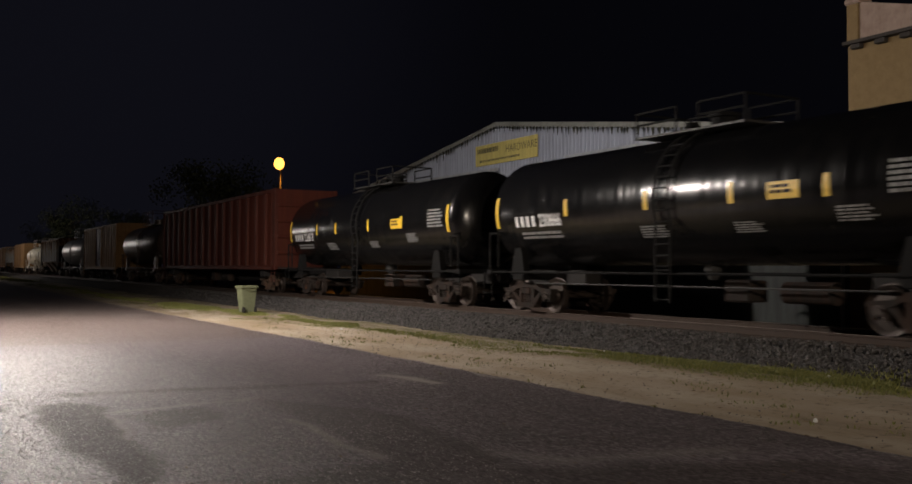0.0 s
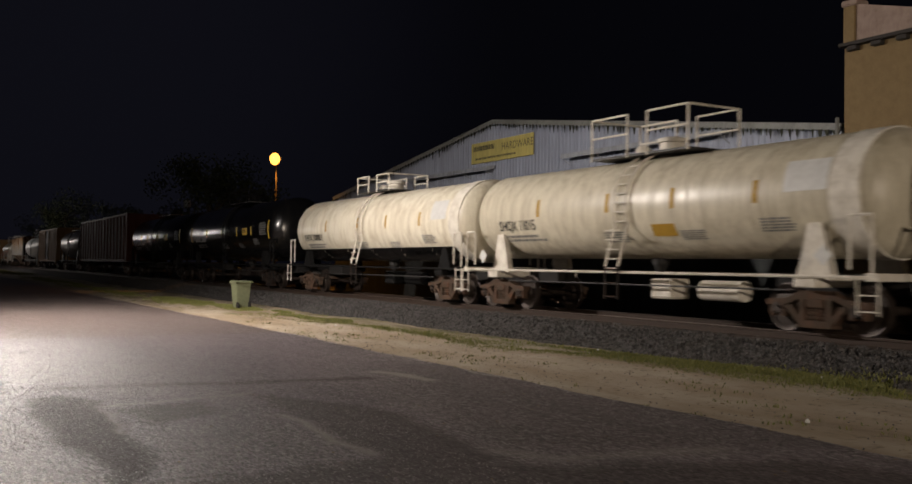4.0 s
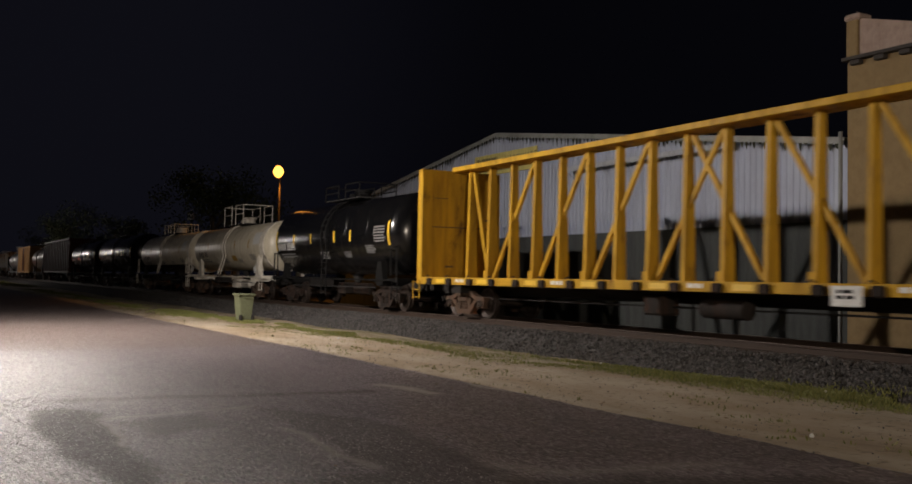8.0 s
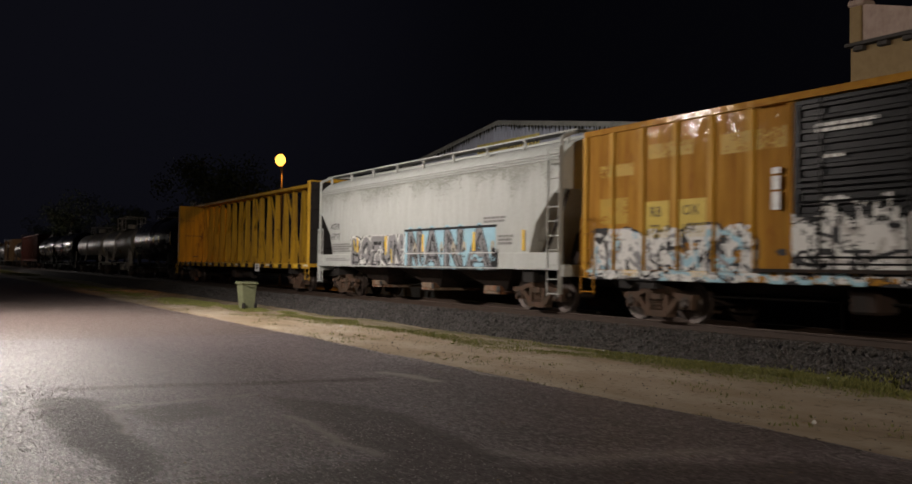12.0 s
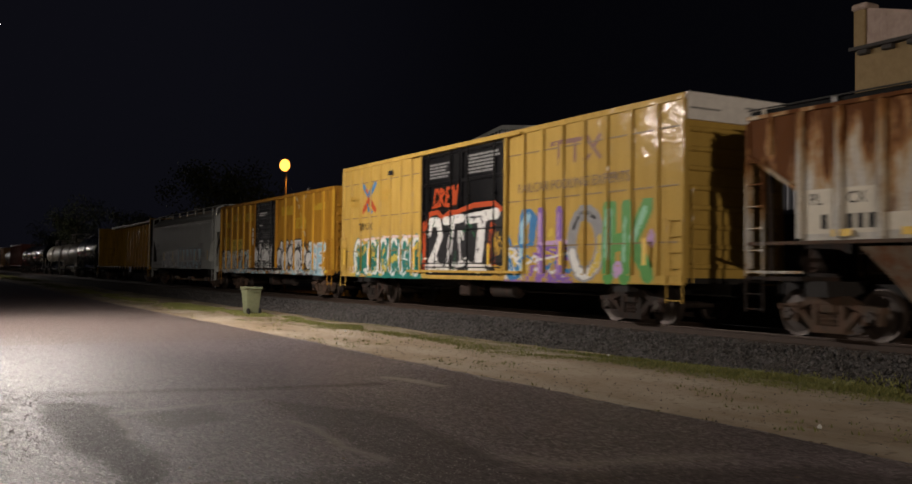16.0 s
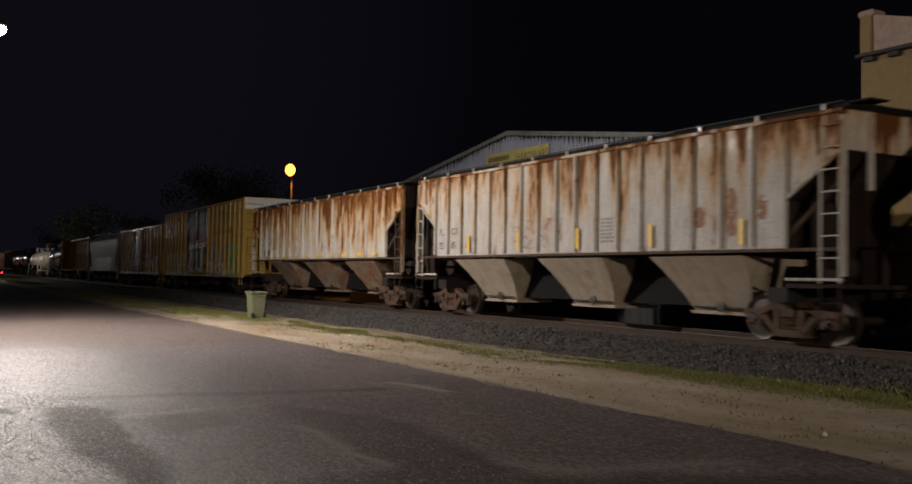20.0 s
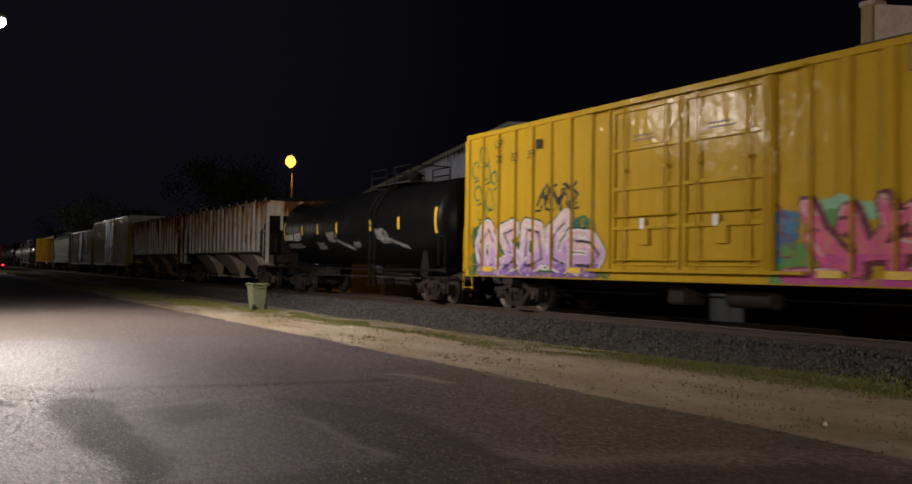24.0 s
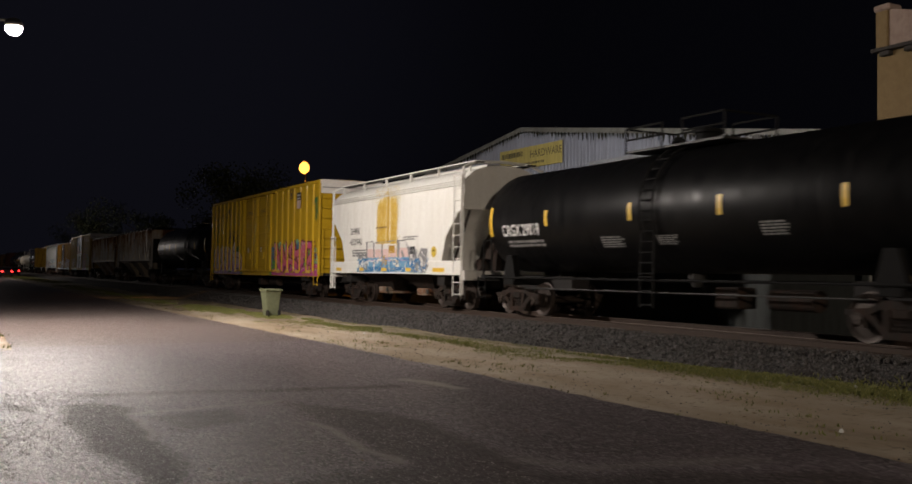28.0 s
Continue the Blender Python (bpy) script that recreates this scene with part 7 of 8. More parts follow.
k.drape("graffiti", W_C11, 33.45 - c, 0.95, (S_ROSE, S_WHITE, S_LILAC, S_PURPLE, S_DGREEN, S_BLACK), dep, "pale pink and lilac graffiti letters")
k = Canvas(6.95, 1.95, cell=0.025, seed=15)
for x, z, r, ink in ((0.34, 1.14, 0.34, 4), (0.3, 0.84, 0.34, 4), (0.16, 0.48, 0.3, 4), (0.57, 0.58, 0.3, 5), (0.67, 0.38, 0.3, 5), (-0.16, 0.12, 0.5, 5), (1.52, 1.36, 0.36, 6), (1.39, 1.19, 0.26, 5), (2.09, 1.29, 0.25, 6), (4.03, 1.36, 0.42, 6), (3.93, 1.23, 0.3, 5), (4.31, 1.31, 0.3, 4), (5.48, 0.93, 0.35, 5), (5.1, 0.55, 0.3, 5), (5.6, 0.8, 0.2, 4), (6.25, 1.08, 0.3, 6), (6.31, 0.75, 0.35, 5), (6.54, 0.75, 0.28, 4), (6.7, 0.66, 0.3, 6), (6.76, 0.54, 0.25, 6), (3.11, 0.47, 0.3, 6), (4.59, 0.47, 0.3, 5)):
    k.blob(x, z, r * 1.25, r * 0.75, ink, 0.38), k.blob(x, z, r, r * 0.6, ink, 0.15)
letters = ([(0.87, 1.43), (1.14, 0.93), (1.95, 0.28)],
           [(0.99, 0.83), (1.32, 0.38), (1.94, 0.43)],
           [(1.65, 1.04), (1.78, 1.3), (2.1, 0.57)],
           [(2.47, 1.45), (2.57, 0.99), (2.18, 0.57), (2.77, 0.61), (2.7, 0.33)],
           [(2.88, 0.71), (3.48, 0.61), (4.11, 0.4)],
           [(2.76, 1.15), (3.25, 1.39), (3.57, 1.43), (3.7, 0.92)],
           [(3.23, 1.32), (3.09, 0.96)],
           [(4.71, 1.45), (4.68, 1.16), (4.24, 1.02), (4.08, 0.69)],
           [(3.83, 1.03), (4.31, 0.98)],
           [(4.91, 1.33), (4.86, 1.03), (4.58, 0.88)],
           [(4.45, 0.71), (4.94, 0.73), (4.45, 0.43)],
           [(5.23, 0.94), (5.16, 1.38), (6.01, 1.34), (5.96, 0.92), (5.51, 0.64)],
           [(6.03, 0.67), (5.95, 0.39)])
base = ([(0.35, 0.18), (1.62, 0.21)],
           [(2.96, 0.22), (3.48, 0.34), (4.12, 0.14)],
           [(4.59, 0.19), (5.11, 0.34), (5.51, 0.18)],
           [(5.42, 0.41), (5.51, 0.22)],
           [(6.2, 0.41), (6.87, 0.43)],
           [(5.91, 0.18), (6.87, 0.21)])
for dx, dz in ((0.16, -0.05), (0.1, 0.03)):
    for pts in letters:
        k.stroke([(p + dx, q + dz) for p, q in pts], 0.34, 2, 0.08)
for pts in letters:
    k.stroke(pts, 0.34, 2)
for pts in base:
    k.stroke(pts, 0.26, 2, 0.2)
for pts in letters:
    k.stroke(pts, 0.27, 1)
for pts in base:
    k.stroke(pts, 0.2, 9)
k.rect(0.35, 0.0, 6.9, 0.12, 9, 0.25)
fill = k.a == 1
k.a[fill & (k.grain > 0.42 + 0.5 * np.abs(k.z - 0.85))] = 8
k.a[fill & (k.z < 0.55) & (k.grain > 0.25 + 0.6 * k.z)] = 9
k.a[fill & (k.z > 1.2) & (k.grain > 1.45 - 0.6 * k.z)] = 3
for pts in letters:
    k.stroke([(p - 0.08, q + 0.07) for p, q in pts[:2]], 0.05, 3, 0.35)
for pts in base:
    k.stroke([(p - 0.04, q + 0.07) for p, q in pts], 0.04, 3, 0.4)
for pts in letters[:9]:
    k.stroke([(pts[0][0] - 0.1, pts[0][1] + 0.15), (pts[0][0] + 0.12, pts[0][1] + 0.15)], 0.07, 2, 0.2)
k.scrawl(5, 6.2, 0.8, 6.7, 1.5, 0.06, 2, 0.25), k.scrawl(5, 0.05, 0.5, 0.6, 1.5, 0.05, 2, 0.3)
k.drape("graffiti", W_C11, 45.06 - c, 0.95, (S_PINK, S_MAROON, S_ROSE, S_BLUE, S_GREEN, S_MINT, S_OCHRE, spray("salmon", (0.60, 0.17, 0.19)), spray("magenta", (0.50, 0.07, 0.28))), dep,
        "pink graffiti letters edged in dark red over blue and green")
k = Canvas(1.9, 2.4, cell=0.025, seed=16)
for x, z, rx, rz in ((0.85, 2.05, 0.14, 0.22), (0.35, 1.65, 0.2, 0.22), (1.0, 1.55, 0.16, 0.2), (1.45, 1.35, 0.2, 0.16), (0.55, 0.95, 0.26, 0.2), (1.15, 0.75, 0.18, 0.28), (0.75, 0.4, 0.2, 0.22)):
    k.stroke([(x + rx * math.cos(0.6 * q), z + rz * math.sin(0.6 * q) - 0.01 * q) for q in range(10)], 0.055, 1, 0.12)
    k.stroke([(x + rx, z), (x + rx + 0.1, z - 0.35), (x - 0.05, z - 0.4)], 0.05, 1, 0.15)
k.drape("graffiti", W_C11, 33.35 - c, 2.45, (S_DGREEN,), dep, "green looped scribbles")
k = Canvas(0.8, 1.2, cell=0.025, seed=16)
k.blob(0.3, 0.9, 0.26, 0.2, 1, 0.35), k.blob(0.42, 0.45, 0.22, 0.22, 1, 0.4)
for z, r in ((0.85, 0.2), (0.5, 0.2), (0.18, 0.14)):
    k.stroke([(0.1, z), (0.2, z + r), (0.28, z - r), (0.36, z + r), (0.44, z - 0.05), (0.55, z + r), (0.52, z - r), (0.6, z + 0.02)], 0.05, 1, 0.2)
k.drape("graffiti", W_C11, 51.27 - c, 3.3, (S_DGREEN,), dep, "green scribbled tag")
k = Canvas(2.2, 0.9, seed=17)
k.stroke([(0.1, 0.3), (0.4, 0.7), (0.5, 0.2), (0.8, 0.7), (1.1, 0.3), (1.5, 0.75), (1.9, 0.5), (1.6, 0.2)], 0.09, 1)
k.scrawl(12, 0.3, 0.15, 1.5, 0.8, 0.06, 1, 0.15)
k.drape("graffiti", W_C11, 36.9 - c, 2.55, (S_BLACK,), dep, "black scribbled tag")
lettering("UP", 0.34, M_BLACK_INK, W_C11, 34.9 - c, 4.56, -1.516)
for dx, word in ((0.0, "70"), (0.78, "02"), (1.62, "39")):
    lettering(word, 0.34, M_BLACK_INK, W_C11, 34.98 + dx - c, 4.12, -1.516)
patch("stencil_mark", 37.0 - c, 4.35, 0.22, 0.25, M_BLACK_INK, W_C11, -1.508)
patch("shield_emblem", 49.1 - c, 4.38, 0.52, 0.36, S_BLACK, W_C11, -1.509, None, "black and white striped shield over pale pink")
patch("shield_emblem", 49.1 - c, 4.0, 0.52, 0.37, S_ROSE, W_C11, -1.509)
for z in (4.44, 4.58):
    patch("shield_stripe", 49.13 - c, z, 0.46, 0.06, S_WHITE, W_C11, -1.513)
for x, z, dx, dz in ((48.05, 4.5, 0.42, 0.05), (48.05, 4.93, 0.42, 0.05), (48.05, 4.5, 0.05, 0.45), (48.42, 4.5, 0.05, 0.45), (48.15, 4.62, 0.2, 0.18)):
    patch("stencil_mark", x - c, z, dx, dz, M_TAN_INK, W_C11, -1.509)
for sx in (34.3, 38.5, 46.2, 47.6, 49.0, 50.5):
    patch("reflector", sx - c, 1.07, 0.55, 0.14, M_YELLOW_STRIPE, W_C11, -1.525, None, "yellow reflective stripe")
for sx in (40.95, 43.35):
    for dz in (0.0, 0.09):
        patch("small_print", sx - c, 4.12 + dz, 0.8 - dz, 0.035, M_TAN_INK, W_C11, -1.472)
for sx in (41.3, 43.6):
    patch("paper_tag", sx - c, 2.1, 0.14, 0.24, M_WHITE_INK, W_C11, -1.54, None, "white paper tag")

# white short hopper
c = 59.675
k = Canvas(2.2, 3.1, cell=0.03, seed=19)
f = k.x / 2.05
core = np.exp(-((f - 0.55) / 0.05) ** 2)
lobe = np.maximum(np.exp(-((f - 0.27) / 0.24) ** 4), np.exp(-((f - 0.80) / 0.16) ** 4))
crest = 2.35 + 0.40 * lobe + 0.55 * np.exp(-((f - 0.55) / 0.14) ** 2) + 0.05 * np.sin(k.x * 19)
level = np.maximum(core, lobe * 0.62) * np.clip((crest - k.z) / 0.35, 0, 1) * np.clip((2.02 - k.x) / 0.12, 0, 1) * np.clip(k.x / 0.15, 0, 1)
level = level + 0.15 * (k.grain - 0.5) + 0.45 * (k.rng.rand(*k.a.shape) - 0.5)
k.a[level > 0.16], k.a[level > 0.42], k.a[level > 0.78] = 1, 2, 3
k.drape("ochre_stain", W_C12, 58.58 - c, 1.2, (spray("stain_pale", (0.60, 0.49, 0.25)), spray("stain", (0.54, 0.365, 0.075)), spray("stain_deep", (0.43, 0.25, 0.025))), plate,
        "ochre stain running down the side")
k = Canvas(6.2, 1.3, cell=0.025, seed=18)
k.scrawl(12, 0.1, 0.05, 1.0, 0.7, 0.10, 3, 0.1), k.scrawl(8, 0.1, 0.05, 1.0, 0.5, 0.1, 1, 0.2), k.scrawl(7, 0.1, 0.05, 1.0, 0.5, 0.06, 2)
k.scrawl(16, 4.9, 0.05, 5.9, 0.8, 0.12, 3, 0.15), k.scrawl(6, 4.9, 0.05, 5.8, 0.5, 0.07, 2, 0.2)
for x0, x1, top in ((1.0, 1.55, 1.12), (1.75, 2.3, 1.1), (2.45, 2.95, 1.1), (3.05, 3.6, 1.08), (3.9, 4.75, 1.12)):
    for q in range(28):
        z = 0.08 + q * (top - 0.1) / 28
        f = z / top
        lean = max(0.0, f - 0.45) * 0.55 if x0 > 3.7 else 0.0
        k.stroke([(x0, z), (x1 - lean, z)], 0.06, 1 if f < 0.42 else 6 if f < 0.5 else 4 if f < 0.8 else 5, 0.06 if f > 0.2 else 0.25)
for x in (1.62, 2.38, 3.0, 3.7):
    k.stroke([(x, 0.6), (x + 0.02, 1.15)], 0.09, 0)
for pts in ([(0.95, 0.1), (0.90, 1.12)], [(1.64, 0.4), (1.58, 1.1)], [(2.38, 0.55), (2.35, 1.0)], [(3.78, 0.4), (3.72, 1.15)], [(4.1, 0.75), (4.3, 0.5)], [(4.6, 0.9), (4.75, 0.5)]):
    k.stroke(pts, 0.13, 3, 0.06)
k.stroke([(0.9, 1.15), (1.5, 1.18)], 0.035, 3), k.stroke([(1.6, 1.12), (3.5, 1.16)], 0.03, 3, 0.2), k.stroke([(3.72, 1.16), (4.35, 1.14), (4.7, 0.8)], 0.04, 3)
k.stroke([(3.8, 0.6), (3.85, 1.05)], 0.14, 3)
k.rect(1.0, 0.48, 4.7, 0.58, 1, 0.25), k.rect(1.0, 0.05, 5.0, 0.22, 2, 0.4), k.scrawl(14, 1.0, 0.05, 4.9, 0.5, 0.06, 2, 0.2), k.scrawl(8, 1.0, 0.1, 4.9, 0.5, 0.06, 5, 0.1)
k.rect(2.95, 0.72, 3.5, 1.0, 7, 0.15), k.blob(2.6, 0.45, 0.25, 0.2, 7, 0.4)
k.drape("graffiti", W_C12, 56.85 - c, 1.13, (spray("soft_blue", (0.16, 0.33, 0.50)), S_BLUE, S_GREY, S_ROSE, S_WHITE, S_LILAC, S_OCHRE), lambda x, z: plate(x, z) + 0.004, "pale pink and blue graffiti letters with dark edges")
lettering("SHPX", 0.36, M_BLACK_INK, W_C12, 56.1 - c, 2.62, -1.512, stretch=1.1)
lettering("432940", 0.36, M_BLACK_INK, W_C12, 56.1 - c, 2.2, -1.512, stretch=1.1)
bars(3, 1.6, 0.3, M_GREY_INK, W_C12, 56.3 - c, 1.72, -1.512, seed=41)
bars(2, 1.3, 0.16, M_GREY_INK, W_C12, 61.03 - c, 2.26, -1.512, seed=42)
for dx in (0, 0.22):
    for dz in (0, 0.14):
        patch("placard", 61.6 + dx - c, 1.80 + dz, 0.19, 0.12, S_BLACK, W_C12, -1.512, None, "small black panel")
part("round_sticker", spin([(-1.515, 0.001), (-1.515, 0.18), (-1.508, 0.18)], "y", 18, (63.42 - c, 0, 1.86)), S_YELLOW, W_C12, "round yellow sticker")
bars(1, 0.2, 0.08, M_BLACK_INK, W_C12, 63.33 - c, 1.84, -1.519, seed=44)
bars(1, 1.3, 0.08, M_TAN_INK, W_C12, 58.63 - c, 2.75, -1.520, seed=43)
for sx, wide in ((54.6, 0.6), (57.1, 0.45), (59.2, 0.48), (61.3, 0.42), (63.37, 0.83)):
    patch("reflector", sx - c, 1.20, wide, 0.13, M_YELLOW_STRIPE, W_C12, -1.524, None, "yellow reflective stripe")

# tanks: numbers, small print, placards


def tank_print(w, half, r, zc, number, ink, seed, mark="", inset=1.0, wide=0.82, blocks=(-0.13, 0.28, 0.64), size=0.46):
    x = -half + inset
    if mark:
        lettering(mark + " " + number, size, ink, w, x, zc - 0.46, 0.012, (r, zc), wide, 0.008)
    else:
        for k in range(4):
            patch("owner_mark", x + 0.26 * k, zc - 0.45, 0.13, 0.28, ink, w, 0.012, (r, zc), "owner's mark as plain bars")
        lettering(number, size, ink, w, x + 1.10, zc - 0.46, 0.012, (r, zc), wide * 0.86, 0.008)
    bars(2, 2.0, 0.24, M_GREY_INK, w, x + 0.2, zc - 0.84, 0.010, (r, zc), seed)
    for i, (f, wide, tall, z) in enumerate(zip(blocks, (0.95, 0.75, 0.85), (0.32, 0.26, 0.32), (-0.92, -0.88, -0.74))):
        bars(5, wide, tall, M_GREY_INK, w, half * f, zc + z, 0.010, (r, zc), seed + 1 + i)


tank_a = TRAIN[[i for i, q in enumerate(TRAIN) if q[0] == W_C0][0] - 1][0]
tank_print(tank_a, 7.1, 1.47, 2.72, "226817", M_WHITE_INK, 60, inset=0.64, blocks=(-0.43, 0.14, 0.57))
tank_print(W_C0, H_C0, 1.47, 2.72, "230666", M_WHITE_INK, 64, inset=1.0)
tank_print(W_C1, H_C1, 1.26, 2.55, "300081", M_BLACK_INK, 68, "SHPX", 0.8, 0.92, size=0.37)
tank_print(W_C2, H_C2, 1.20, 2.60, "11015", M_BLACK_INK, 72, "SHQX", 1.0, 0.80, size=0.40)
tank_print(W_C3, H_C3, 1.47, 2.72, "285840", M_WHITE_INK, 76, inset=0.3)
tank_print(W_C10, H_C10, 1.46, 2.70, "54297", M_WHITE_INK, 80, inset=0.28, blocks=(-0.46, 0.05, 0.4))
tank_print(W_C13, H_C13, 1.46, 2.70, "29019", M_WHITE_INK, 84, "CRGX", 0.72, 0.76, (-0.27, 0.02, 0.46))
for w, half in ((tank_a, 7.1), (W_C0, H_C0)):
    patch("warning_panel", half * 0.42, 2.72 - 0.22, 0.75, 0.33, M_YELLOW_STRIPE, w, 0.012, (1.47, 2.72), "yellow warning panel")
    bars(2, 0.55, 0.2, M_BLACK_INK, w, half * 0.42 + 0.08, 2.72 - 0.15, 0.016, (1.47, 2.72), 90)
    bars(6, 1.0, 0.6, M_GREY_INK, w, half * 0.80, 2.72 - 0.3, 0.010, (1.47, 2.72), 91)
bars(6, 1.0, 0.6, M_GREY_INK, W_C3, H_C3 * 0.78, 2.72 - 0.35, 0.010, (1.47, 2.72), 92)
for w, half, r, zc in ((W_C1, H_C1, 1.26, 2.55), (W_C2, H_C2, 1.20, 2.60)):
    patch("notice_panel", half * 0.74, zc + 0.05, 1.0, 0.62, S_WHITE, w, 0.012, (r, zc), "pale grey notice panel")
    for f in (-0.55, -0.1, 0.25, 0.62):
        patch("reflector", f * half, zc - 0.12, 0.13, 0.45, S_OCHRE, w, 0.012, (r, zc), "dull yellow reflective stripe")
    part("head_cover", spin([(half - 0.62, r + 0.005), (half - 0.6, r + 0.022), (half + 0.02, r + 0.022), (half + 0.03, r + 0.003)], "x", 48, (0, 0, zc)),
         P_WHITE_TRIM, w, "clean white band at the tank's end", True)
patch("ochre_stain", 0.9, 2.60 - 0.75, 0.75, 0.3, S_OCHRE, W_C2, 0.012, (1.20, 2.60), "yellow paint stain")
for s in (-1, 1):
    x = s * (H_C2 - 0.55)
    part("placard", prism(bmesh.new(), [(x - 0.2, 1.45), (x, 1.25), (x + 0.2, 1.45), (x, 1.65)], -1.43, -1.42), S_WHITE, W_C2, "white diamond placard")
# chalky smears on the tank behind the dusty hopper
k = Canvas(2.6, 0.9, seed=51)
k.blob(0.6, 0.6, 0.55, 0.22, 1, 0.3), k.stroke([(0.8, 0.55), (1.5, 0.35), (2.5, 0.1)], 0.14, 1, 0.35), k.stroke([(0.1, 0.75), (1.1, 0.65)], 0.12, 1, 0.4)


def on_tank(r, zc):
    return lambda x, z: np.sqrt(np.maximum(0.01, (r + 0.014) ** 2 - (z - zc) ** 2))


k.drape("graffiti", W_C10, -2.25, 1.72, (spray("chalk", (0.15, 0.15, 0.15)),), on_tank(1.46, 2.70), "chalky white smear")
k.drape("graffiti", W_C10, 2.5, 1.72, (spray("chalk", (0.15, 0.15, 0.15)),), on_tank(1.46, 2.70), "chalky white smear")

# hoppers with ribs: numbers and marks
for w, half, seed in ((W_C8, H_C8, 100), (W_C9, H_C9, 110)):
    if seed == 110:
        for dx, word in ((1.48, "22"), (2.28, "85"), (3.2, "6")):
            lettering(word, 0.3, M_BLACK_INK, w, -half + dx, 2.02, -1.48, stretch=0.95)
    lettering("PL", 0.3, M_BLACK_INK, w, -half + 1.48, 2.44, -1.48, stretch=0.95)
    lettering("CX", 0.3, M_BLACK_INK, w, -half + 2.28, 2.44, -1.48, stretch=0.95)
    for dx in (0.36, 0.9, 1.12, 1.34) if seed == 100 else ():
        patch("number_bar", -half + 1.38 + dx, 2.0, 0.13, 0.26, M_BLACK_INK, w, -1.48)
    for i in range(10):
        x = -half + 2.0 + i * (2 * half - 4.4) / 9
        if seed == 100:
            patch("reflector", x, 1.86, 0.42, 0.13, M_YELLOW_STRIPE, w, -1.535, None, "yellow reflective stripe")
        elif i % 2:
            patch("reflector", x, 1.9, 0.13, 0.5, M_YELLOW_STRIPE, w, -1.535, None, "yellow reflective stripe")
patch("pale_panel", -H_C8 + 1.36, 1.92, 0.62, 0.8, spray("pale", (0.62, 0.57, 0.47)), W_C8, -1.474, None, "pale repainted number panel")
patch("pale_panel", -H_C8 + 2.2, 1.92, 0.66, 0.8, spray("pale", (0.62, 0.57, 0.47)), W_C8, -1.474, None, "pale repainted number panel")
patch("pale_panel", -H_C8 + 2.98, 1.95, 0.6, 0.3, spray("pale", (0.62, 0.57, 0.47)), W_C8, -1.474, None, "pale repainted number panel")
for x, z, w0, h0 in ((4.6, 2.15, 0.34, 0.45), (5.5, 2.2, 0.34, 0.75), (6.35, 2.25, 0.26, 0.5), (5.52, 1.95, 0.3, 0.3)):
    k = Canvas(w0 + 0.2, h0 + 0.2, cell=0.04, seed=int(x * 10))
    k.blob(w0 / 2 + 0.1, h0 / 2 + 0.1, w0 / 2, h0 / 2, 1, 0.2)
    k.drape("rust_spot", W_C9, x - 0.1, z, (spray("rust_spot", (0.20, 0.09, 0.04)),), lambda x, z: np.full(x.shape, 1.474), "rust-eaten spot")
k = Canvas(2.2, 0.95, cell=0.03, seed=44)
k.scrawl(16, 0.1, 0.1, 2.1, 0.85, 0.04, 1, 0.4)
k.drape("graffiti", W_C9, -2.75, 1.85, (spray("faded_red", (0.30, 0.17, 0.15)),), ribbed([], 1.478), "faded red scribbled tag")
bars(7, 0.55, 0.62, M_GREY_INK, W_C9, 1.42, 2.0, -1.476, seed=61)
part("notice_board", boxed(4.62, 5.26, -1.60, -1.575, 0.80, 1.16, 0.02), M_WHITE_INK, W_C4, "white notice board on the sill")
bars(2, 0.4, 0.2, M_BLACK_INK, W_C4, 4.74, 0.89, -1.606, seed=120)

# ---------------------------------------------------------------- road surface, verge, distance
def blade_material(name, a, b):
    n = Nodes(name)
    geo = n.tree.nodes.new("ShaderNodeNewGeometry").outputs["Random Per Island"]
    return n.finish(n.mix(geo, a, b), 0.7)


M_GRASS = blade_material("grass_blade", (0.09, 0.10, 0.022), (0.22, 0.22, 0.06))
M_DRY = blade_material("dry_leaf", (0.10, 0.055, 0.025), (0.30, 0.21, 0.10))


def grass(name, count, x0, x1, middle, spread, tall, label, seed, bald=0.0, height=ground_height):
    """Tufts of blades along a strip; middle(x) is the strip's line."""
    rng = random.Random(seed)
    vs, fs = [], []
    made = 0
    while made < count:
        x = rng.uniform(x0, x1)
        y = middle(x) + rng.gauss(0, spread)
        if noise.noise((x * 0.35, y * 0.9, seed)) < bald:
            made += 0.2
            continue
        z = height(x, y)
        for _ in range(4):
            made += 1
            px, py = x + rng.gauss(0, 0.05), y + rng.gauss(0, 0.05)
            a, h = rng.random() * 6.28, tall * rng.uniform(0.4, 1.2)
            wx, wy = 0.011 * math.cos(a), 0.011 * math.sin(a)
            lx, ly = rng.gauss(0, 0.4) * h, rng.gauss(0, 0.4) * h
            n = len(vs)
            vs += [(px - wx, py - wy, z - 0.01), (px + wx, py + wy, z - 0.01), (px + lx * 0.5 + wx * 0.8, py + ly * 0.5 + wy * 0.8, z + h * 0.6), (px + lx, py + ly, z + h)]
            fs += [(n, n + 1, n + 2), (n, n + 2, n + 3)]
    me = bpy.data.meshes.new(name)
    me.from_pydata(vs, [], fs)
    me.materials.append(M_GRASS)
    return tagged(new(name, me), label, "grass", "", "stuff")


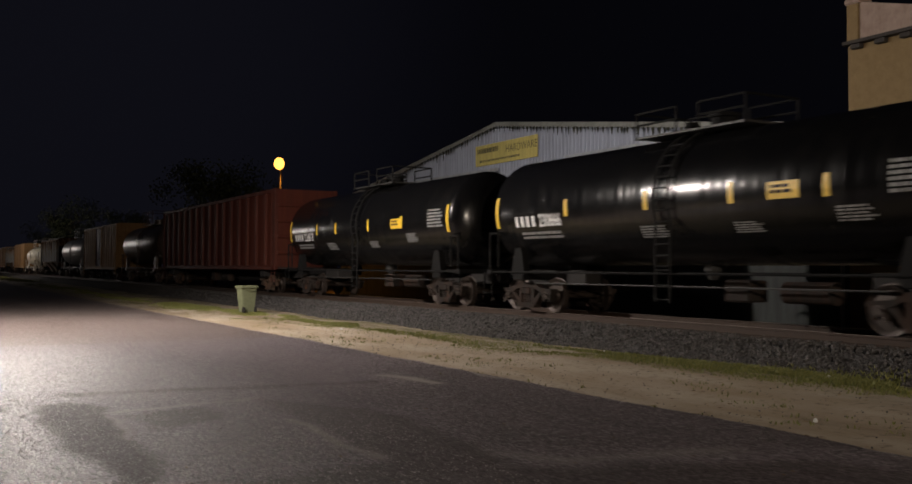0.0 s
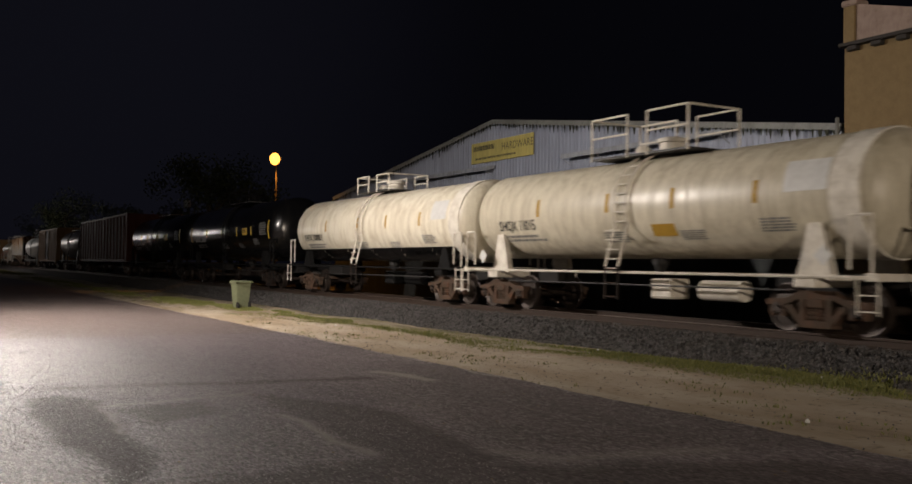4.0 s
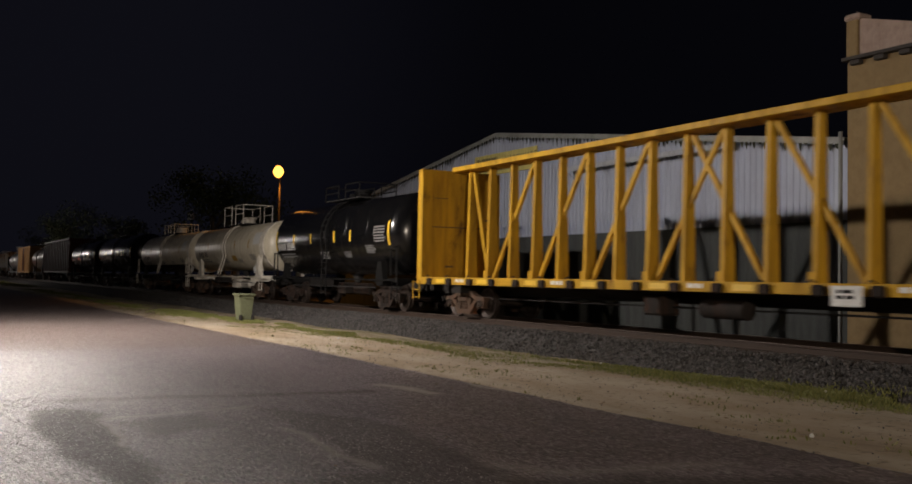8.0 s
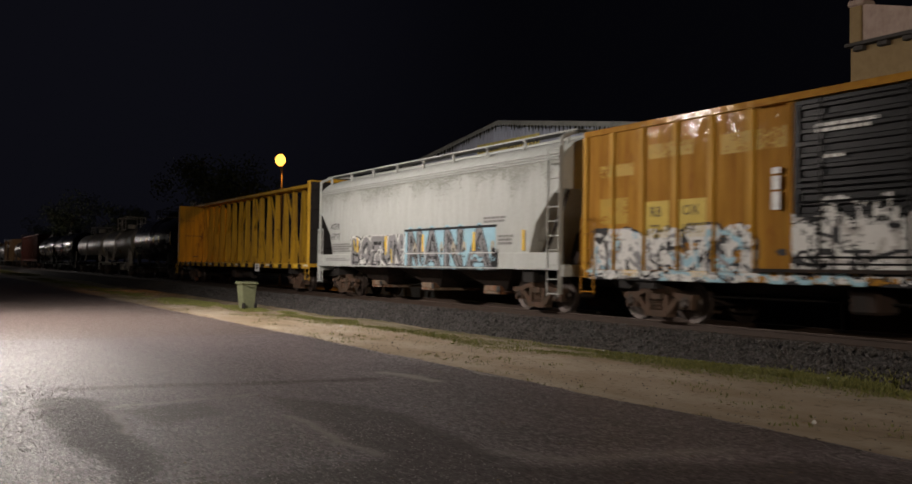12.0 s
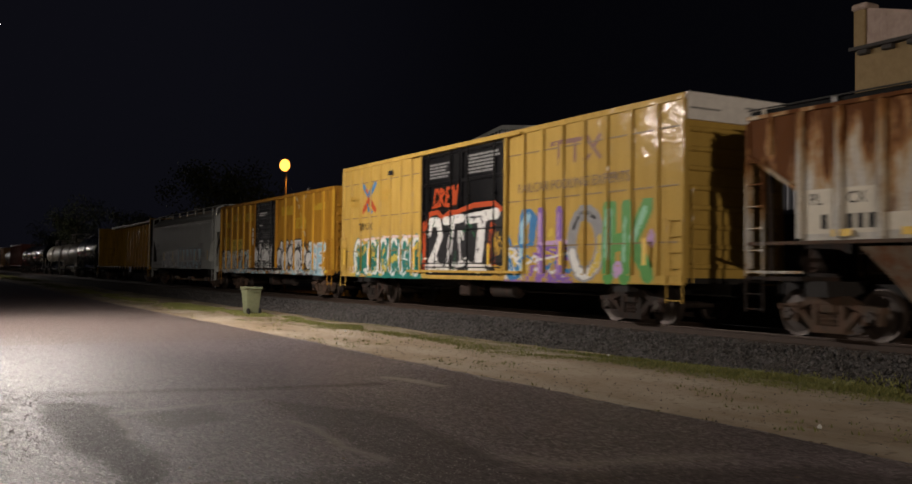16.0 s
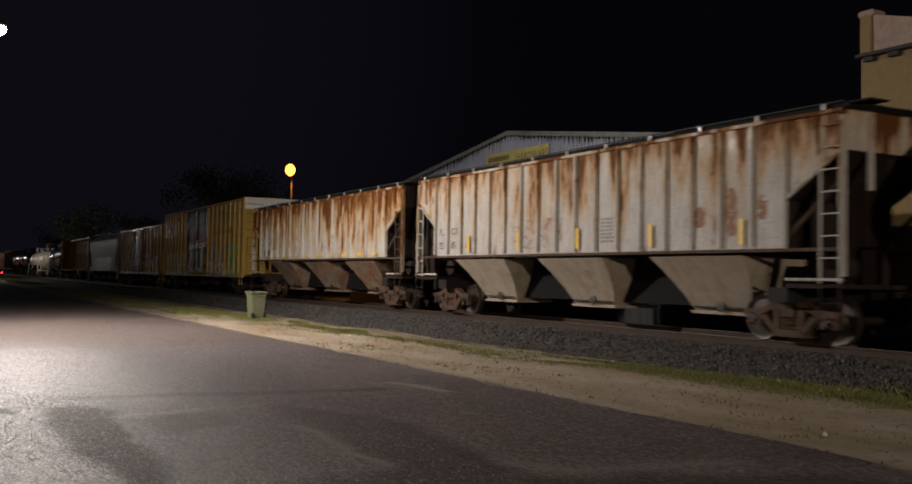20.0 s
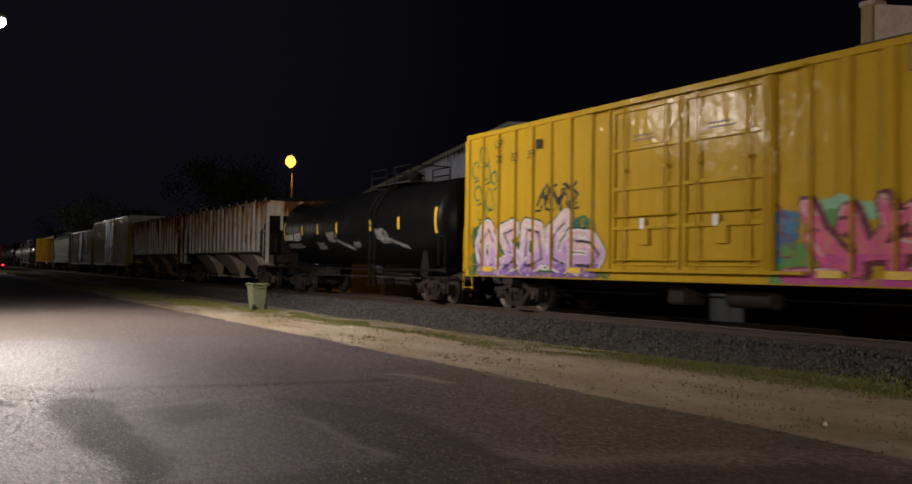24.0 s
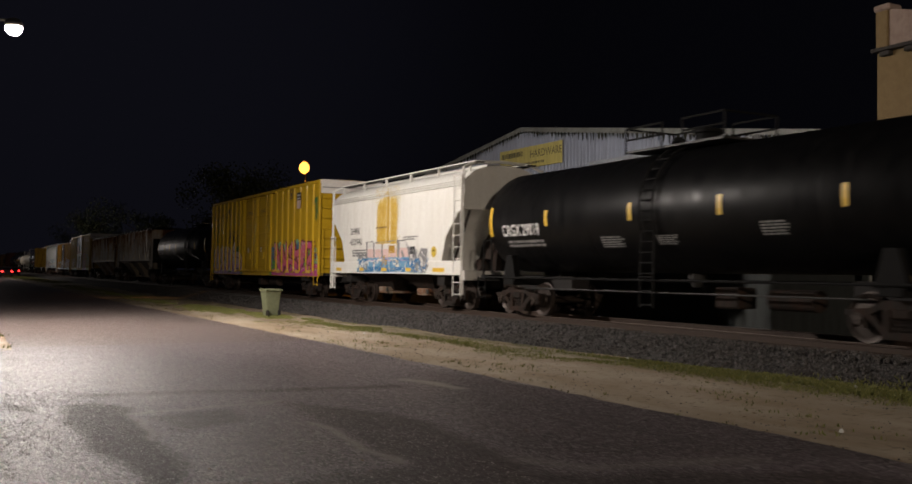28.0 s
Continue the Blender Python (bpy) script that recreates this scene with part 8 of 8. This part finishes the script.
def verge_line(x):
    return float(np.interp(x, (-48, -38, -31, -20, -14, -10, -4), (9.9, 10.8, 11.15, 11.5, 12.15, 12.6, 12.9)))


def verge_height(x, y):
    return max(ground_height(x, y), ballast_height(x, y) if y > 11.4 else -1)


grass("grass_strip", 60000, -46, -3, verge_line, 0.24, 0.065, "patchy green grass along the foot of the ballast", 11, 0.0, verge_height)
grass("grass_tufts", 16000, -46, -3, lambda x: verge_line(x) - 0.45, 0.42, 0.035, "thin low grass that creeps over the dirt", 16, 0.02, verge_height)
grass("grass_strip", 16000, -100, -38, lambda x: 9.9, 0.5, 0.06, "patchy green grass beside the track farther off", 12, -0.1, verge_height)
grass("grass_verge", 14000, -50, -22, lambda x: -0.4, 0.75, 0.07, "grass on the verge round the street lamp", 13, -0.05)
grass("grass_verge", 16000, -290, -110, lambda x: 10.2, 0.9, 0.22, "lit grass verge far up the line", 14, -0.2)
grass("dry_weeds", 1200, -40, -3, lambda x: 9.3, 0.8, 0.05, "sparse low weeds on the dirt", 15, 0.12)


def leaf_litter(count, x0, x1, y0, y1, size, seed):
    rng = random.Random(seed)
    vs, fs = [], []
    for _ in range(count):
        x, y = rng.uniform(x0, x1), rng.uniform(y0, y1)
        z = max(ground_height(x, y), 0.0 if y < edge_at(x) else -1) + 0.006
        s, a = size * rng.uniform(0.5, 1.4), rng.random() * 6.28
        n = len(vs)
        for k, f in ((0, 1.0), (1.57, 0.55), (3.14, 1.0), (4.71, 0.55)):
            vs.append((x + s * f * math.cos(a + k), y + s * f * math.sin(a + k), z + rng.uniform(0, 0.35) * s))
        fs.append((n, n + 1, n + 2, n + 3))
    me = bpy.data.meshes.new("leaf_litter")
    me.from_pydata(vs, [], fs)
    me.materials.append(M_DRY)
    return tagged(new("leaf_litter", me), "dry brown leaves and scraps strewn on the verge", "leaf litter", "", "stuff")


leaf_litter(1100, -45, -3, 7.7, 11.6, 0.035, 21)
leaf_litter(300, -30, -4, 2.0, 7.7, 0.02, 22)


def paper_scrap(x, y, size, turn):
    t = thing("paper_scrap", pose(x, y, max(ground_height(x, y), -0.03) + 0.004, 0, 0, turn), "small crumpled white paper scrap on the dirt", "litter", "scraps on the verge")
    bm = spin([(0, size * 0.4), (size * 0.3, size * 0.62), (size * 0.75, size * 0.5), (size, size * 0.2)], "z", 7)
    for v in bm.verts:
        v.co *= 1 + 0.25 * noise.noise(v.co * 60)
    part("crumpled_sheet", bm, M_WHITE_INK, t)
    return t


paper_scrap(-7.43, 8.86, 0.045, 20)
paper_scrap(-15.6, 12.3, 0.05, 70)
paper_scrap(-10.3, 12.6, 0.05, 130)
paper_scrap(-24.5, 10.2, 0.05, 10)


def leaves(rng, centre, radius, count, size):
    vs, fs = [], []
    for _ in range(count):
        d = Vector((rng.gauss(0, 1), rng.gauss(0, 1), rng.gauss(0, 0.8)))
        p = centre + d.normalized() * radius * rng.random() ** 0.45
        a = Vector((rng.gauss(0, 1), rng.gauss(0, 1), rng.gauss(0, 1))).normalized() * size
        b = a.cross(Vector((rng.gauss(0, 1), rng.gauss(0, 1), rng.gauss(0, 1)))).normalized() * size * 0.6
        n = len(vs)
        vs += [p - a, p + b, p + a, p - b]
        fs.append((n, n + 1, n + 2, n + 3))
    return vs, fs


M_LEAF = blade_material("tree_leaf", (0.02, 0.028, 0.010), (0.06, 0.07, 0.022))
M_BARK = paint("bark", (0.10, 0.075, 0.05), (0.04, 0.03, 0.022), 0.6, 0, 0.9)


def tree(x, y, height, spread, seed, label):
    rng = random.Random(seed)
    t = thing("tree", pose(x, y, -0.05), label, "tree", "trees beyond the track")
    bm = spin([(0, 0.32), (height * 0.2, 0.22), (height * 0.55, 0.15), (height * 0.8, 0.06)], "z", 9)
    tips = []
    for i in range(9):
        a = i * 2.4 + rng.random()
        z0 = height * rng.uniform(0.3, 0.65)
        tip = Vector((math.cos(a) * spread * rng.uniform(0.5, 0.95), math.sin(a) * spread * rng.uniform(0.5, 0.95), z0 + height * rng.uniform(0.12, 0.3)))
        mid = Vector((tip.x * 0.5, tip.y * 0.5, z0 + (tip.z - z0) * 0.65))
        rod(bm, (0, 0, z0), mid, 0.08, 6)
        rod(bm, mid, tip, 0.045, 5)
        tips.append(tip)
    tips.append(Vector((0, 0, height * 0.9)))
    part("trunk", bm, M_BARK, t, smooth=True)
    vs, fs = [], []
    for tip in tips:
        for _ in range(3):
            c = tip + Vector((rng.gauss(0, spread * 0.2), rng.gauss(0, spread * 0.2), rng.gauss(0, height * 0.05)))
            v, f = leaves(rng, c, spread * rng.uniform(0.22, 0.42), 130, 0.16)
            fs += [tuple(q + len(vs) for q in face) for face in f]
            vs += v
    me = bpy.data.meshes.new("crown")
    me.from_pydata(vs, [], fs)
    me.materials.append(M_LEAF)
    crown = new("crown", me)
    crown.parent = t
    return t


tree(-165, 21.5, 12.5, 5.0, 1, "dim broad leafy tree far beyond the track")
tree(-150, 26.0, 10.0, 4.0, 2, "dim rounded tree far beyond the track")
tree(-92, 25.0, 11.5, 4.5, 3, "dark leafy tree behind the train")
tree(-105, 31.0, 13.0, 5.5, 4, "tall dark tree behind the train")
tree(-205, 24.0, 12.0, 5.0, 5, "dim distant tree at the end of the line")


def board_on_pole():
    t = thing("pole_sign", pose(-97.0, 24.2, 0, 0, 0, 14), "small pale two-part sign board high on a pole", "sign")
    part("pole", spin([(0, 0.12), (8.1, 0.09)], "z", 10), M_STEEL, t)
    part("board", boxed(-0.65, 0.1, -0.16, -0.10, 7.1, 7.95, 0.02), S_WHITE, t)
    part("board", boxed(0.14, 0.72, -0.16, -0.10, 7.15, 7.9, 0.02), S_ROSE, t, "pinkish half of the board")
    return t


board_on_pole()


def far_car(x, y, turn, label):
    """A car seen from behind, with its tail lights on."""
    car = thing("car", pose(x, y, 0.0, 0, 0, turn), label, "car", "cars up the road")
    body = plain("car_dark_paint", (0.03, 0.03, 0.035), 0.3)
    red = glow("tail_light_glow", (1.0, 0.02, 0.02), 7.0)
    part("body", prism(bmesh.new(), [(-2.2, 0.35), (2.2, 0.35), (2.25, 0.9), (2.1, 1.05), (-1.3, 1.05), (-2.2, 0.85)], -0.9, 0.9), body, car)
    part("cabin", prism(bmesh.new(), [(-1.1, 1.05), (2.05, 1.05), (1.75, 1.65), (-0.3, 1.68)], -0.78, 0.78), body, car)
    part("rear_window", boxed(1.92, 1.97, -0.62, 0.62, 1.12, 1.5), plain("car_glass", (0.01, 0.01, 0.012), 0.1), car)
    for px in (-1.4, 1.4):
        for py in (-0.82, 0.82):
            part("wheel", spin([(-0.1, 0.2), (-0.1, 0.33), (0.1, 0.33), (0.1, 0.2)], "y", 14, (px, py, 0.33)), M_UNDER, car)
    for py in (-0.72, 0.72):
        part("tail_light", boxed(2.2, 2.29, py - 0.16, py + 0.16, 0.82, 1.02, 0.02), red, car, "glowing red tail light")
    return car


far_car(-176.0, 8.6, 0, "dark car with red tail lights far up the road")
far_car(-205.0, 11.4, 0, "second dark car with red tail lights far off")


# ---------------------------------------------------------------- what moves
def motions():
    for w, x in TRAIN:
        walk(w, [(t, pose(x - train_shift(t), TRACK_Y, RAIL_Z)) for t in range(0, 29, 2)])
    for side, axles in AXLES.items():
        rows = []
        for k in range(421):
            t = k * 2 / 30
            turn = math.degrees(train_shift(t) / WHEEL_R)
            rows.append((t, pose(side * 0.89, 0, WHEEL_R, 0, -(turn % 360), 0)))
        walk(axles[0], rows)
        keys = axles[0].animation_data
        for other in axles[1:]:
            other.rotation_mode = "QUATERNION"
            data = other.animation_data_create()
            data.action = keys.action
            data.action_slot = keys.action_slot


motions()
